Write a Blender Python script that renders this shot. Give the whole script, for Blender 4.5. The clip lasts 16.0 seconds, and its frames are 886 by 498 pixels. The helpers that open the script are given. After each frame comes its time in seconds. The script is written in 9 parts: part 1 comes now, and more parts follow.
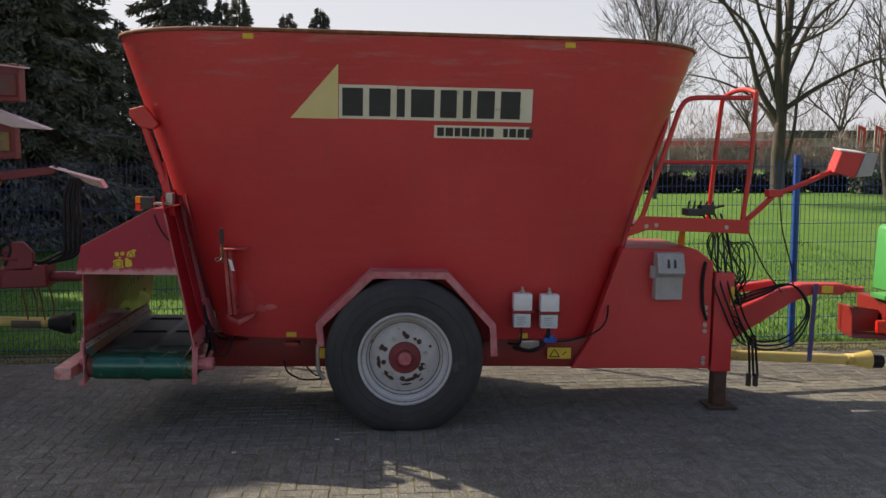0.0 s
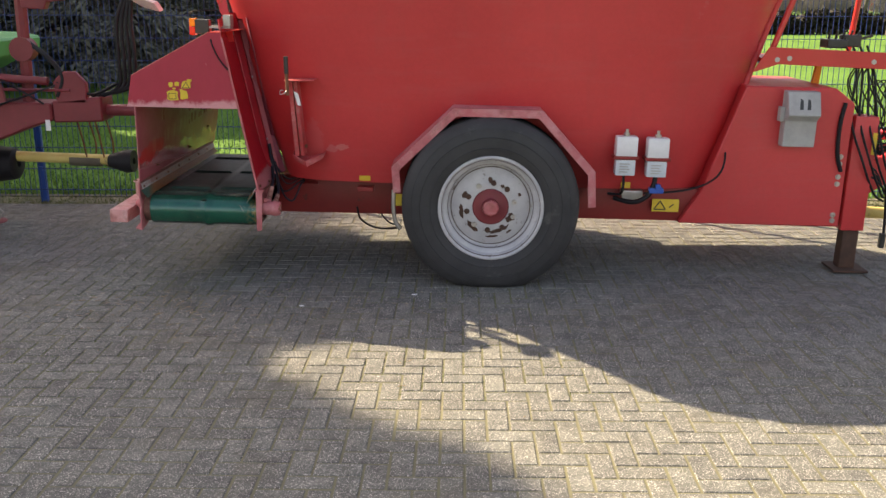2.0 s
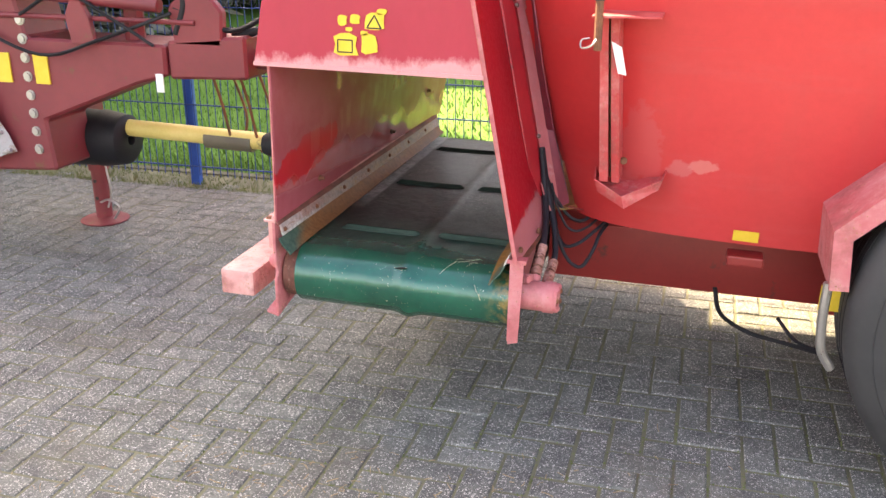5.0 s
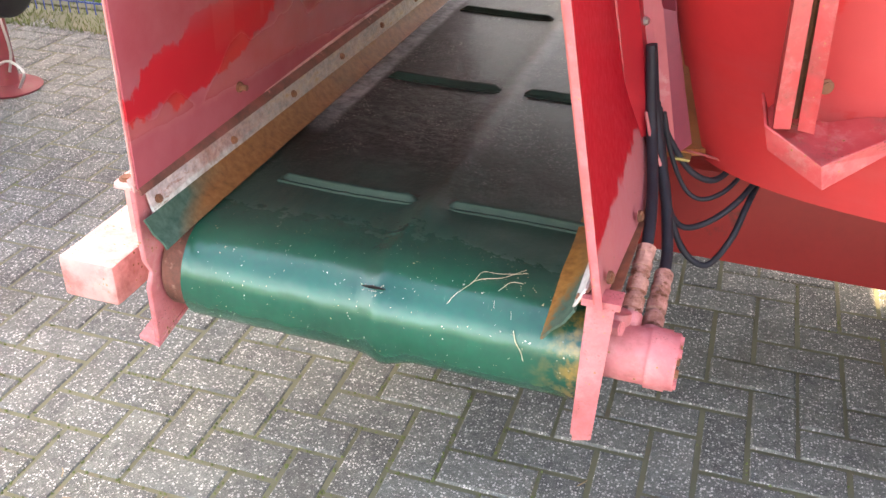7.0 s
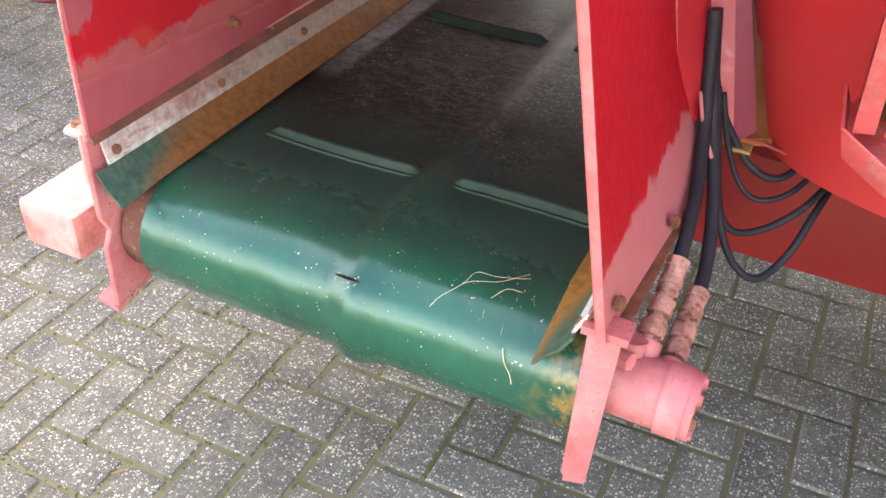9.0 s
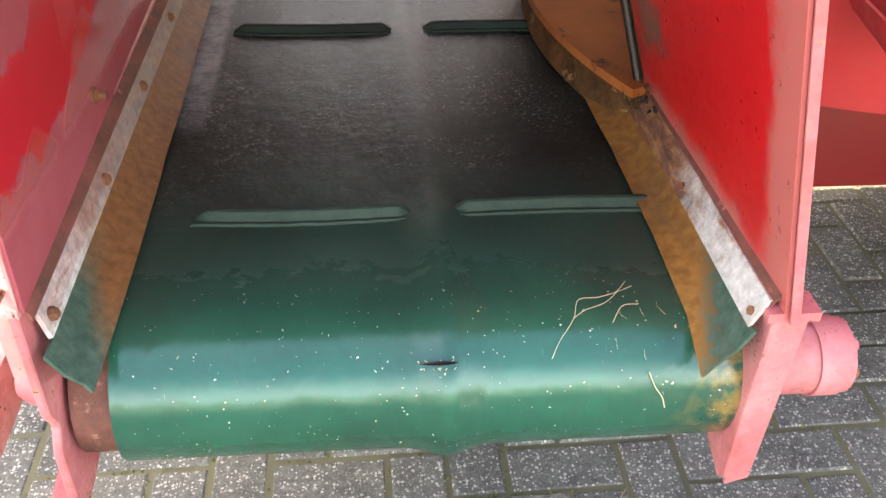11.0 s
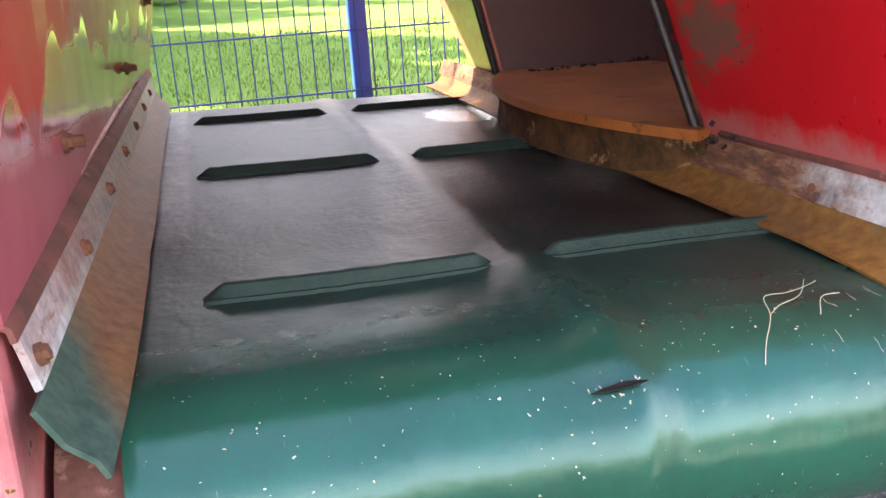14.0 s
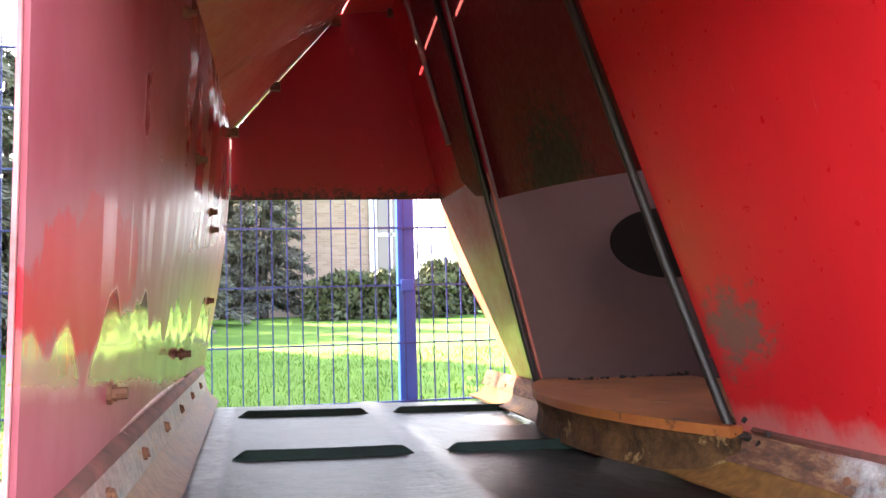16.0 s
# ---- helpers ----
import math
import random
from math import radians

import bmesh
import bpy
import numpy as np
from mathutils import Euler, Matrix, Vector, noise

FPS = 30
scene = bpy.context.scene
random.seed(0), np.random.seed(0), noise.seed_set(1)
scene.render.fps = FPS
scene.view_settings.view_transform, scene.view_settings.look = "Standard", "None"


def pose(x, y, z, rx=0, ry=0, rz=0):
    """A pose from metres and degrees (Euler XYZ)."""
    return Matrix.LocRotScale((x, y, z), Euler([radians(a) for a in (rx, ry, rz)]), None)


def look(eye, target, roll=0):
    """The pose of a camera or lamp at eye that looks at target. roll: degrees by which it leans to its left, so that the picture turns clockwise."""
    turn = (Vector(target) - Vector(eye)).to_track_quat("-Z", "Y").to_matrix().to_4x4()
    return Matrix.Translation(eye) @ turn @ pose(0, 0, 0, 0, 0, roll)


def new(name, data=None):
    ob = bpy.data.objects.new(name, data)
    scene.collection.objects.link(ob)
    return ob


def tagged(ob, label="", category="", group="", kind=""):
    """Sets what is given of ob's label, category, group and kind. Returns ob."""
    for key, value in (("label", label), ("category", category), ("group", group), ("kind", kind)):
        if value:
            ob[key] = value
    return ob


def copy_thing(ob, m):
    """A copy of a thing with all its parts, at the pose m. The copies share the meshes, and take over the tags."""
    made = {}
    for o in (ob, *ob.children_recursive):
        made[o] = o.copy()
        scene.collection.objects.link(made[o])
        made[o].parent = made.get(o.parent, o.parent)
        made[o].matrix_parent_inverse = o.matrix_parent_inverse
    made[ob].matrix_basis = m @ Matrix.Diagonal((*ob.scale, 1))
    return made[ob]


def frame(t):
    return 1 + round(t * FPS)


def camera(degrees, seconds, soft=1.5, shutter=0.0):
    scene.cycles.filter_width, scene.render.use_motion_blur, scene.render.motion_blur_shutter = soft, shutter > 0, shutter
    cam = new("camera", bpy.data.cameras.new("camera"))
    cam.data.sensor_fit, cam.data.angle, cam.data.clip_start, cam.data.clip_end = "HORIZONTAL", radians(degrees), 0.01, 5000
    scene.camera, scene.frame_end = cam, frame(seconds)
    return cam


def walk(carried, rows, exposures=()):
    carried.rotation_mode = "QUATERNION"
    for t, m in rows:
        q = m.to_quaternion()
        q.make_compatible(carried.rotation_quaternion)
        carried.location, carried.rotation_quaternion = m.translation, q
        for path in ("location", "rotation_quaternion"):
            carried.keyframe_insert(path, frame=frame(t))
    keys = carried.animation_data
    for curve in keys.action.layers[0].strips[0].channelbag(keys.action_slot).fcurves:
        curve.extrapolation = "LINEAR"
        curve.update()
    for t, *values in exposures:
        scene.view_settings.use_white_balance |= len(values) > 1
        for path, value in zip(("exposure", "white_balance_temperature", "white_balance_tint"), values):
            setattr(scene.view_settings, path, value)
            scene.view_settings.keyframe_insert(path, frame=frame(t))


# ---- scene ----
EXPOSURES = [(0.0, 0.24, 6900, 14), (1.0, 0.5, 7100, 14), (1.5, 1.26, 7600, 14), (2.0, 1.44, 7550, 14), (2.5, 1.78, 7850, 14), (3.0, 1.89, 7950, 14), (3.5, 2.28, 8150, 14), (4.0, 2.78, 8050, 16), (6.5, 3.31, 8050, 14), (7.0, 3.61, 8250, 14), (9.0, 3.62, 8550, 14), (11.3, 3.64, 8550, 14), (12.0, 3.6, 8450, 14), (12.5, 2.93, 8150, 14), (13.0, 2.91, 7950, 14), (13.5, 3.3, 7850, 20), (14.0, 3.4, 7450, 20), (15.0, 3.64, 7250, 16), (16.0, 3.9, 7050, 14)]
cam = camera(51.8, 16.0)
PATH = [
    (0, (0.209, -0.428, 2.041), (0.35, 1.557, 1.837), -0.1),
    (0.5, (0.206, -0.43, 2.032), (0.337, 1.553, 1.805), -0.0),
    (1, (0.242, -0.346, 1.982), (0.298, 1.629, 1.669), -0.0),
    (1.5, (0.292, -0.118, 1.961), (0.237, 1.829, 1.509), 0.4),
    (2, (0.18, 0.343, 1.889), (0.148, 2.27, 1.355), 0.1),
    (2.5, (0.122, 0.876, 1.838), (0.079, 2.781, 1.231), -0.9),
    (3, (0.085, 1.454, 1.795), (-0.055, 3.343, 1.151), -0.8),
    (3.5, (-0.018, 2.085, 1.738), (-0.335, 3.951, 1.093), -0.8),
    (4, (-0.13, 2.703, 1.626), (-0.68, 4.523, 1.003), -0.2),
    (4.2, (-0.201, 2.932, 1.637), (-0.817, 4.732, 1.019), -0.3),
    (6.3, (-1.188, 4.6, 1.495), (-1.477, 6.37, 0.61), 0.5),
    (6.5, (-1.145, 4.73, 1.469), (-1.492, 6.472, 0.55), 0.1),
    (7, (-1.006, 5.084, 1.414), (-1.539, 6.708, 0.376), 0.3),
    (7.5, (-1.014, 5.352, 1.353), (-1.57, 6.868, 0.174), 0.7),
    (8, (-1.002, 5.41, 1.332), (-1.597, 6.847, 0.076), 1.1),
    (8.5, (-0.979, 5.403, 1.355), (-1.623, 6.817, 0.096), 1.1),
    (9, (-0.973, 5.373, 1.369), (-1.633, 6.848, 0.19), 2.2),
    (9.2, (-0.984, 5.363, 1.381), (-1.621, 6.873, 0.234), 2.6),
    (11.3, (-1.702, 5.539, 1.283), (-1.335, 7.08, 0.063), -0.1),
    (11.5, (-1.784, 5.553, 1.283), (-1.272, 7.032, 0.038), -0.5),
    (12, (-1.924, 5.545, 1.283), (-1.22, 6.944, 0.039), -1.7),
    (12.5, (-2.021, 5.481, 1.262), (-1.292, 6.944, 0.111), -2.4),
    (13, (-1.971, 5.591, 1.183), (-1.294, 7.14, 0.113), -2.3),
    (13.5, (-1.832, 5.689, 1.058), (-1.252, 7.366, 0.136), -3.7),
    (14, (-1.778, 5.656, 0.892), (-1.313, 7.511, 0.308), -3.8),
    (14.5, (-1.768, 5.641, 0.816), (-1.331, 7.564, 0.482), -2.7),
    (15, (-1.765, 5.634, 0.81), (-1.318, 7.577, 0.656), -1.9),
    (15.5, (-1.77, 5.622, 0.822), (-1.341, 7.575, 0.837), -1.5),
    (16, (-1.768, 5.615, 0.837), (-1.358, 7.568, 0.966), -1.5),
]
walk(cam, [(t, look(eye, target, roll)) for t, eye, target, roll in PATH], EXPOSURES)

# ---- light ----
SUN_DIR = Vector((-0.93, 0.70, 1.0)).normalized()
world = bpy.data.worlds.new("sky")
scene.world = world
world.use_nodes = True
wn = world.node_tree.nodes
sky = wn.new("ShaderNodeTexSky")
sky.sky_type, sky.sun_disc = "NISHITA", False
sky.sun_elevation = math.asin(SUN_DIR.z)
sky.sun_rotation = math.atan2(SUN_DIR.x, SUN_DIR.y)
sky.air_density, sky.dust_density, sky.ozone_density = 1.0, 3.5, 1.5
wn["Background"].inputs["Strength"].default_value = 0.11
# thin bright haze, thickest at the horizon
up_vec = wn.new("ShaderNodeTexCoord").outputs["Generated"]
height = wn.new("ShaderNodeSeparateXYZ")
haze = wn.new("ShaderNodeMapRange")
haze.inputs["From Min"].default_value, haze.inputs["From Max"].default_value = 0.12, 0.52
haze.inputs["To Min"].default_value, haze.inputs["To Max"].default_value = 0.82, 0.0
veil = wn.new("ShaderNodeMixRGB")
veil.inputs[2].default_value = (6.0, 6.35, 7.0, 1)
wl = world.node_tree.links
wl.new(up_vec, height.inputs[0])
wl.new(height.outputs["Z"], haze.inputs["Value"])
wl.new(haze.outputs[0], veil.inputs[0])
wl.new(sky.outputs[0], veil.inputs[1])
wl.new(veil.outputs[0], wn["Background"].inputs["Color"])
sun_data = bpy.data.lights.new("sun", "SUN")
sun_data.energy, sun_data.angle, sun_data.color = 5.0, radians(0.55), (1.0, 0.88, 0.68)
sun = new("sun", sun_data)
sun.matrix_world = look(SUN_DIR * 60, (0, 0, 0))


# ---- materials ----
def ramp(nt, fac, stops):
    r = nt.nodes.new("ShaderNodeValToRGB")
    e = r.color_ramp.elements
    while len(e) < len(stops):
        e.new(0.5)
    for el, (pos, col) in zip(e, stops):
        el.position = pos
        el.color = (*col, 1) if len(col) == 3 else col
    nt.links.new(fac, r.inputs[0])
    return r.outputs[0]


def noise_tex(nt, vec, scale, detail=6, rough=0.6, stretch=None):
    n = nt.nodes.new("ShaderNodeTexNoise")
    n.inputs["Scale"].default_value = scale
    n.inputs["Detail"].default_value = detail
    n.inputs["Roughness"].default_value = rough
    if stretch:
        m = nt.nodes.new("ShaderNodeMapping")
        m.inputs["Scale"].default_value = stretch
        nt.links.new(vec, m.inputs[0])
        vec = m.outputs[0]
    nt.links.new(vec, n.inputs["Vector"])
    return n.outputs["Fac"]


def mix(nt, fac, a, b, mode="MIX"):
    m = nt.nodes.new("ShaderNodeMix")
    m.data_type, m.blend_type = "RGBA", mode
    for sock, v in ((m.inputs[0], fac), (m.inputs[6], a), (m.inputs[7], b)):
        if isinstance(v, (int, float)):
            sock.default_value = v
        elif isinstance(v, tuple):
            sock.default_value = (*v, 1)
        else:
            nt.links.new(v, sock)
    return m.outputs[2]


def calc(nt, op, a, b=None, clamp=False):
    m = nt.nodes.new("ShaderNodeMath")
    m.operation, m.use_clamp = op, clamp
    for i, v in enumerate((a, b)):
        if v is None:
            continue
        if isinstance(v, (int, float)):
            m.inputs[i].default_value = v
        else:
            nt.links.new(v, m.inputs[i])
    return m.outputs[0]


def start(name, rough=0.5, metal=0.0, spec=0.5):
    m = bpy.data.materials.new(name)
    m.use_nodes = True
    nt = m.node_tree
    b = nt.nodes["Principled BSDF"]
    b.inputs["Roughness"].default_value = rough
    b.inputs["Metallic"].default_value = metal
    b.inputs["Specular IOR Level"].default_value = spec
    geo = nt.nodes.new("ShaderNodeNewGeometry").outputs["Position"]
    return m, nt, b, geo


def bump(nt, b, height, strength=0.3, dist=0.002):
    n = nt.nodes.new("ShaderNodeBump")
    n.inputs["Strength"].default_value = strength
    n.inputs["Distance"].default_value = dist
    nt.links.new(height, n.inputs["Height"])
    nt.links.new(n.outputs[0], b.inputs["Normal"])


def surface(name, base, second, rough=0.5, metal=0.0, big=3.0, fine=60.0, amount=0.5, dirt=None, dirt_amount=0.0, dirt_scale=8.0,
            bumps=0.2, dist=0.002, stretch=None, spec=0.5, coat=0.0):
    """Two-scale procedural surface: broad change of colour, fine grain, and dirt or rust in blotches."""
    m, nt, b, geo = start(name, rough, metal, spec)
    n1 = noise_tex(nt, geo, big, 5, 0.6, stretch)
    n2 = noise_tex(nt, geo, fine, 6, 0.65)
    f = calc(nt, "ADD", calc(nt, "MULTIPLY", n1, 0.7), calc(nt, "MULTIPLY", n2, 0.3))
    lo, hi = 0.5 - 0.28 * (1 - amount * 0.6), 0.5 + 0.3 * (1 - amount * 0.6)
    col = ramp(nt, f, [(lo, base), (hi, second)])
    if dirt:
        n3 = noise_tex(nt, geo, dirt_scale, 8, 0.7)
        edge = 0.72 - 0.35 * dirt_amount
        fac = ramp(nt, n3, [(edge, (0, 0, 0)), (edge + 0.08, (1, 1, 1))])
        col = mix(nt, fac, col, dirt)
    nt.links.new(col, b.inputs["Base Color"])
    r = calc(nt, "ADD", calc(nt, "MULTIPLY", calc(nt, "SUBTRACT", n2, 0.5), 0.35), rough, clamp=True)
    nt.links.new(r, b.inputs["Roughness"])
    b.inputs["Coat Weight"].default_value = coat
    b.inputs["Coat Roughness"].default_value = 0.12
    if bumps:
        bump(nt, b, n2, bumps, dist)
    return m


RED = (0.50, 0.026, 0.024)
RED2 = (0.60, 0.045, 0.038)
RUST = (0.13, 0.05, 0.025)


def tub_paint():
    """Old red enamel: broad change of tone, faint vertical run-off and horizontal scuffs, most of them near the rim."""
    m, nt, b, geo = start("red_tub_paint", 0.42)
    sep = nt.nodes.new("ShaderNodeSeparateXYZ")
    nt.links.new(geo, sep.inputs[0])
    n1, n2 = noise_tex(nt, geo, 0.9, 5, 0.6), noise_tex(nt, geo, 35, 6, 0.65)
    col = ramp(nt, calc(nt, "ADD", calc(nt, "MULTIPLY", n1, 0.75), calc(nt, "MULTIPLY", n2, 0.25)), [(0.34, (0.47, 0.028, 0.034)), (0.66, (0.60, 0.048, 0.050))])
    runs = ramp(nt, noise_tex(nt, geo, 7, 5, 0.6, (1, 1, 0.08)), [(0.52, (0, 0, 0)), (0.72, (0.4, 0.4, 0.4))])
    col = mix(nt, runs, col, (0.44, 0.048, 0.046))
    high = ramp(nt, calc(nt, "SUBTRACT", sep.outputs["Z"], 2.0), [(0.45, (0.12, 0.12, 0.12)), (0.75, (1, 1, 1))])
    scuff = ramp(nt, noise_tex(nt, geo, 5, 7, 0.68, (0.35, 0.35, 2.6)), [(0.52, (0, 0, 0)), (0.66, (0.6, 0.6, 0.6))])
    col = mix(nt, mix(nt, 1.0, scuff, high, "MULTIPLY"), col, (0.42, 0.17, 0.16))
    thin = ramp(nt, calc(nt, "ABSOLUTE", calc(nt, "SUBTRACT", noise_tex(nt, geo, 3, 4, 0.6, (0.3, 0.3, 4.0)), 0.60)), [(0.002, (0.45, 0.45, 0.45)), (0.006, (0, 0, 0))])
    col = mix(nt, mix(nt, 1.0, thin, high, "MULTIPLY"), col, (0.12, 0.035, 0.035))
    dots = ramp(nt, noise_tex(nt, geo, 26, 4, 0.7), [(0.76, (0, 0, 0)), (0.79, (0.8, 0.8, 0.8))])
    col = mix(nt, dots, col, (0.13, 0.05, 0.04))
    patch = ramp(nt, noise_tex(nt, geo, 2.6, 6, 0.7), [(0.68, (0, 0, 0)), (0.74, (0.5, 0.5, 0.5))])
    col = mix(nt, patch, col, (0.48, 0.13, 0.13))
    X, Z = sep.outputs["X"], sep.outputs["Z"]
    torn = calc(nt, "SUBTRACT", noise_tex(nt, geo, 19, 8, 0.70), 0.5)
    for x0, z0, rx0, rz0, tint in ((-0.82, 0.93, 0.075, 0.15, (0.50, 0.09, 0.095)), (-0.620, 0.888, 0.050, 0.024, (0.58, 0.22, 0.20)), (-0.69, 0.875, 0.045, 0.030, (0.50, 0.15, 0.15))):
        dx, dz = calc(nt, "DIVIDE", calc(nt, "SUBTRACT", X, x0), rx0), calc(nt, "DIVIDE", calc(nt, "SUBTRACT", Z, z0), rz0)
        rad = calc(nt, "SUBTRACT", 1.0, calc(nt, "ADD", calc(nt, "MULTIPLY", dx, dx), calc(nt, "MULTIPLY", dz, dz)))
        col = mix(nt, ramp(nt, calc(nt, "ADD", rad, calc(nt, "MULTIPLY", torn, 3.4)), [(0.0, (0, 0, 0)), (0.3, (0.5, 0.5, 0.5))]), col, tint)
    nt.links.new(col, b.inputs["Base Color"])
    nt.links.new(ramp(nt, calc(nt, "ADD", calc(nt, "MULTIPLY", n1, 0.6), calc(nt, "MULTIPLY", n2, 0.4)), [(0.3, (0.33, 0.33, 0.33)), (0.7, (0.52, 0.52, 0.52))]), b.inputs["Roughness"])
    bump(nt, b, noise_tex(nt, geo, 2.2, 2, 0.4), 0.25, 0.02)
    return m


def faded_paint(name, low, middle, high):
    """Red paint bleached to chalky pink, with rust specks and ochre-rimmed chips."""
    m, nt, b, geo = start(name, 0.55, 0.0, 0.4)
    n1, n2, n3 = noise_tex(nt, geo, 4, 6, 0.65), noise_tex(nt, geo, 70, 5, 0.65), noise_tex(nt, geo, 17, 7, 0.72)
    col = ramp(nt, n1, [(0.30, low), (0.52, middle), (0.72, high)])
    chalk = ramp(nt, n3, [(0.50, (0, 0, 0)), (0.70, (0.38, 0.38, 0.38))])
    col = mix(nt, chalk, col, (0.62, 0.38, 0.37))
    grime = ramp(nt, noise_tex(nt, geo, 9, 8, 0.7), [(0.50, (0, 0, 0)), (0.68, (0.8, 0.8, 0.8))])
    col = mix(nt, grime, col, (0.27, 0.085, 0.075))
    nest = mix(nt, 1.0, ramp(nt, noise_tex(nt, geo, 210, 4, 0.7), [(0.55, (0, 0, 0)), (0.62, (0.8, 0.8, 0.8))]), ramp(nt, noise_tex(nt, geo, 11, 4, 0.6), [(0.56, (0, 0, 0)), (0.66, (1, 1, 1))]), "MULTIPLY")
    col = mix(nt, nest, col, (0.12, 0.05, 0.035))
    vor = nt.nodes.new("ShaderNodeTexVoronoi")
    vor.inputs["Scale"].default_value = 90
    nt.links.new(geo, vor.inputs["Vector"])
    size = ramp(nt, n3, [(0.44, (0, 0, 0)), (0.72, (0.42, 0.42, 0.42))])
    d = calc(nt, "SUBTRACT", size, vor.outputs["Distance"])
    col = mix(nt, ramp(nt, d, [(0.0, (0, 0, 0)), (0.05, (1, 1, 1))]), col, (0.40, 0.20, 0.08))
    col = mix(nt, ramp(nt, d, [(0.08, (0, 0, 0)), (0.12, (1, 1, 1))]), col, (0.11, 0.045, 0.025))
    nt.links.new(col, b.inputs["Base Color"])
    nt.links.new(ramp(nt, n2, [(0.2, (0.42, 0.42, 0.42)), (0.8, (0.75, 0.75, 0.75))]), b.inputs["Roughness"])
    bump(nt, b, calc(nt, "ADD", n2, n3), 0.14, 0.002)
    return m


red_tub = tub_paint()
red_faded = faded_paint("sun_faded_red_paint", (0.43, 0.085, 0.095), (0.50, 0.155, 0.170), (0.56, 0.26, 0.27))
# bleached pink raised further towards white for bright light on these parts
red_bleached_lit = faded_paint("bleached_lit_paint", (0.54, 0.17, 0.165), (0.60, 0.30, 0.285), (0.66, 0.46, 0.43))
lever_red = faded_paint("scuffed_lever_paint", (0.44, 0.032, 0.036), (0.50, 0.070, 0.074), (0.56, 0.15, 0.15))
red_paint = surface("red_machine_paint", RED, RED2, 0.4, big=4, fine=90, dirt=RUST, dirt_amount=0.18, dirt_scale=14, bumps=0.08)
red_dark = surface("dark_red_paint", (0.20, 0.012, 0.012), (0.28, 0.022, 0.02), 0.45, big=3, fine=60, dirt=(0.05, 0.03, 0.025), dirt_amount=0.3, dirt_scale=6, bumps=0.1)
# weathered red, mixed darker still for deep shade on the parked implement
red_old_shaded = surface("weathered_shaded_red", (0.13, 0.014, 0.021), (0.22, 0.030, 0.038), 0.55, big=3, fine=50, dirt=RUST, dirt_amount=0.35, dirt_scale=9, bumps=0.12)
inner_wall = surface("rubbed_inner_steel", (0.115, 0.066, 0.066), (0.16, 0.10, 0.095), 0.5, big=3, fine=40, dirt=(0.10, 0.05, 0.04), dirt_amount=0.25, dirt_scale=5)
rust_mat = surface("rusty_steel", (0.10, 0.042, 0.026), (0.30, 0.12, 0.06), 0.78, big=14, fine=120, amount=0.8, dirt=(0.22, 0.14, 0.10), dirt_amount=0.35, dirt_scale=26, bumps=0.6)
ochre = surface("ochre_worn_steel", (0.26, 0.072, 0.018), (0.46, 0.155, 0.042), 0.5, big=7, fine=80, amount=0.7, dirt=(0.06, 0.028, 0.016), dirt_amount=0.4, dirt_scale=12, bumps=0.3)
steel = surface("bare_steel", (0.34, 0.33, 0.32), (0.5, 0.48, 0.46), 0.4, 0.8, big=10, fine=150, dirt=RUST, dirt_amount=0.3, dirt_scale=30)
rubber = surface("black_rubber", (0.007, 0.007, 0.010), (0.014, 0.014, 0.018), 0.6, spec=0.3, big=20, fine=200, bumps=0.15)
tyre_mat = surface("tyre_rubber", (0.021, 0.022, 0.024), (0.046, 0.046, 0.049), 0.72, big=5, fine=90, dirt=(0.075, 0.073, 0.070), dirt_amount=0.38, dirt_scale=3, bumps=0.2)
rim_mat = surface("white_rim_paint", (0.38, 0.38, 0.40), (0.54, 0.54, 0.55), 0.45, big=8, fine=90, dirt=(0.14, 0.11, 0.09), dirt_amount=0.35, dirt_scale=22, bumps=0.1)
white_plastic = surface("white_plastic", (0.66, 0.67, 0.69), (0.78, 0.78, 0.79), 0.35, big=20, fine=100, bumps=0.02)
clear_plastic = surface("milky_plastic", (0.50, 0.56, 0.62), (0.62, 0.67, 0.72), 0.25, big=14, fine=100, bumps=0.02)
grey_plastic = surface("grey_plastic", (0.30, 0.30, 0.30), (0.42, 0.42, 0.41), 0.5, big=14, fine=100, bumps=0.05)
black_plastic = surface("black_plastic", (0.02, 0.02, 0.02), (0.04, 0.04, 0.04), 0.4, big=14, fine=120, bumps=0.05)
yellow_mat = surface("yellow_sticker", (0.62, 0.42, 0.02), (0.72, 0.52, 0.06), 0.5, big=20, fine=120, bumps=0.0)
cream_mat = surface("cream_sticker", (0.62, 0.56, 0.40), (0.74, 0.70, 0.60), 0.5, big=4, fine=60, dirt=(0.45, 0.36, 0.22), dirt_amount=0.3, dirt_scale=7, bumps=0.0)
cream_yellow = surface("faded_yellow_sticker", (0.66, 0.52, 0.20), (0.72, 0.60, 0.32), 0.5, big=4, fine=60, bumps=0.0)
ink = surface("dark_print", (0.018, 0.018, 0.022), (0.03, 0.03, 0.035), 0.5, big=9, fine=80, bumps=0.0)
orange_lens = surface("orange_lens", (0.85, 0.22, 0.01), (0.95, 0.30, 0.02), 0.2, big=30, fine=100, bumps=0.0)
red_lens = surface("red_lens", (0.62, 0.02, 0.01), (0.75, 0.04, 0.02), 0.2, big=30, fine=100, bumps=0.0)
wire_paint = surface("dark_blue_wire_coating", (0.011, 0.030, 0.14), (0.020, 0.055, 0.24), 0.45, big=6, fine=90, bumps=0)
blue_paint = surface("blue_fence_coating", (0.012, 0.065, 0.30), (0.020, 0.095, 0.42), 0.4, big=6, fine=90, bumps=0.05)
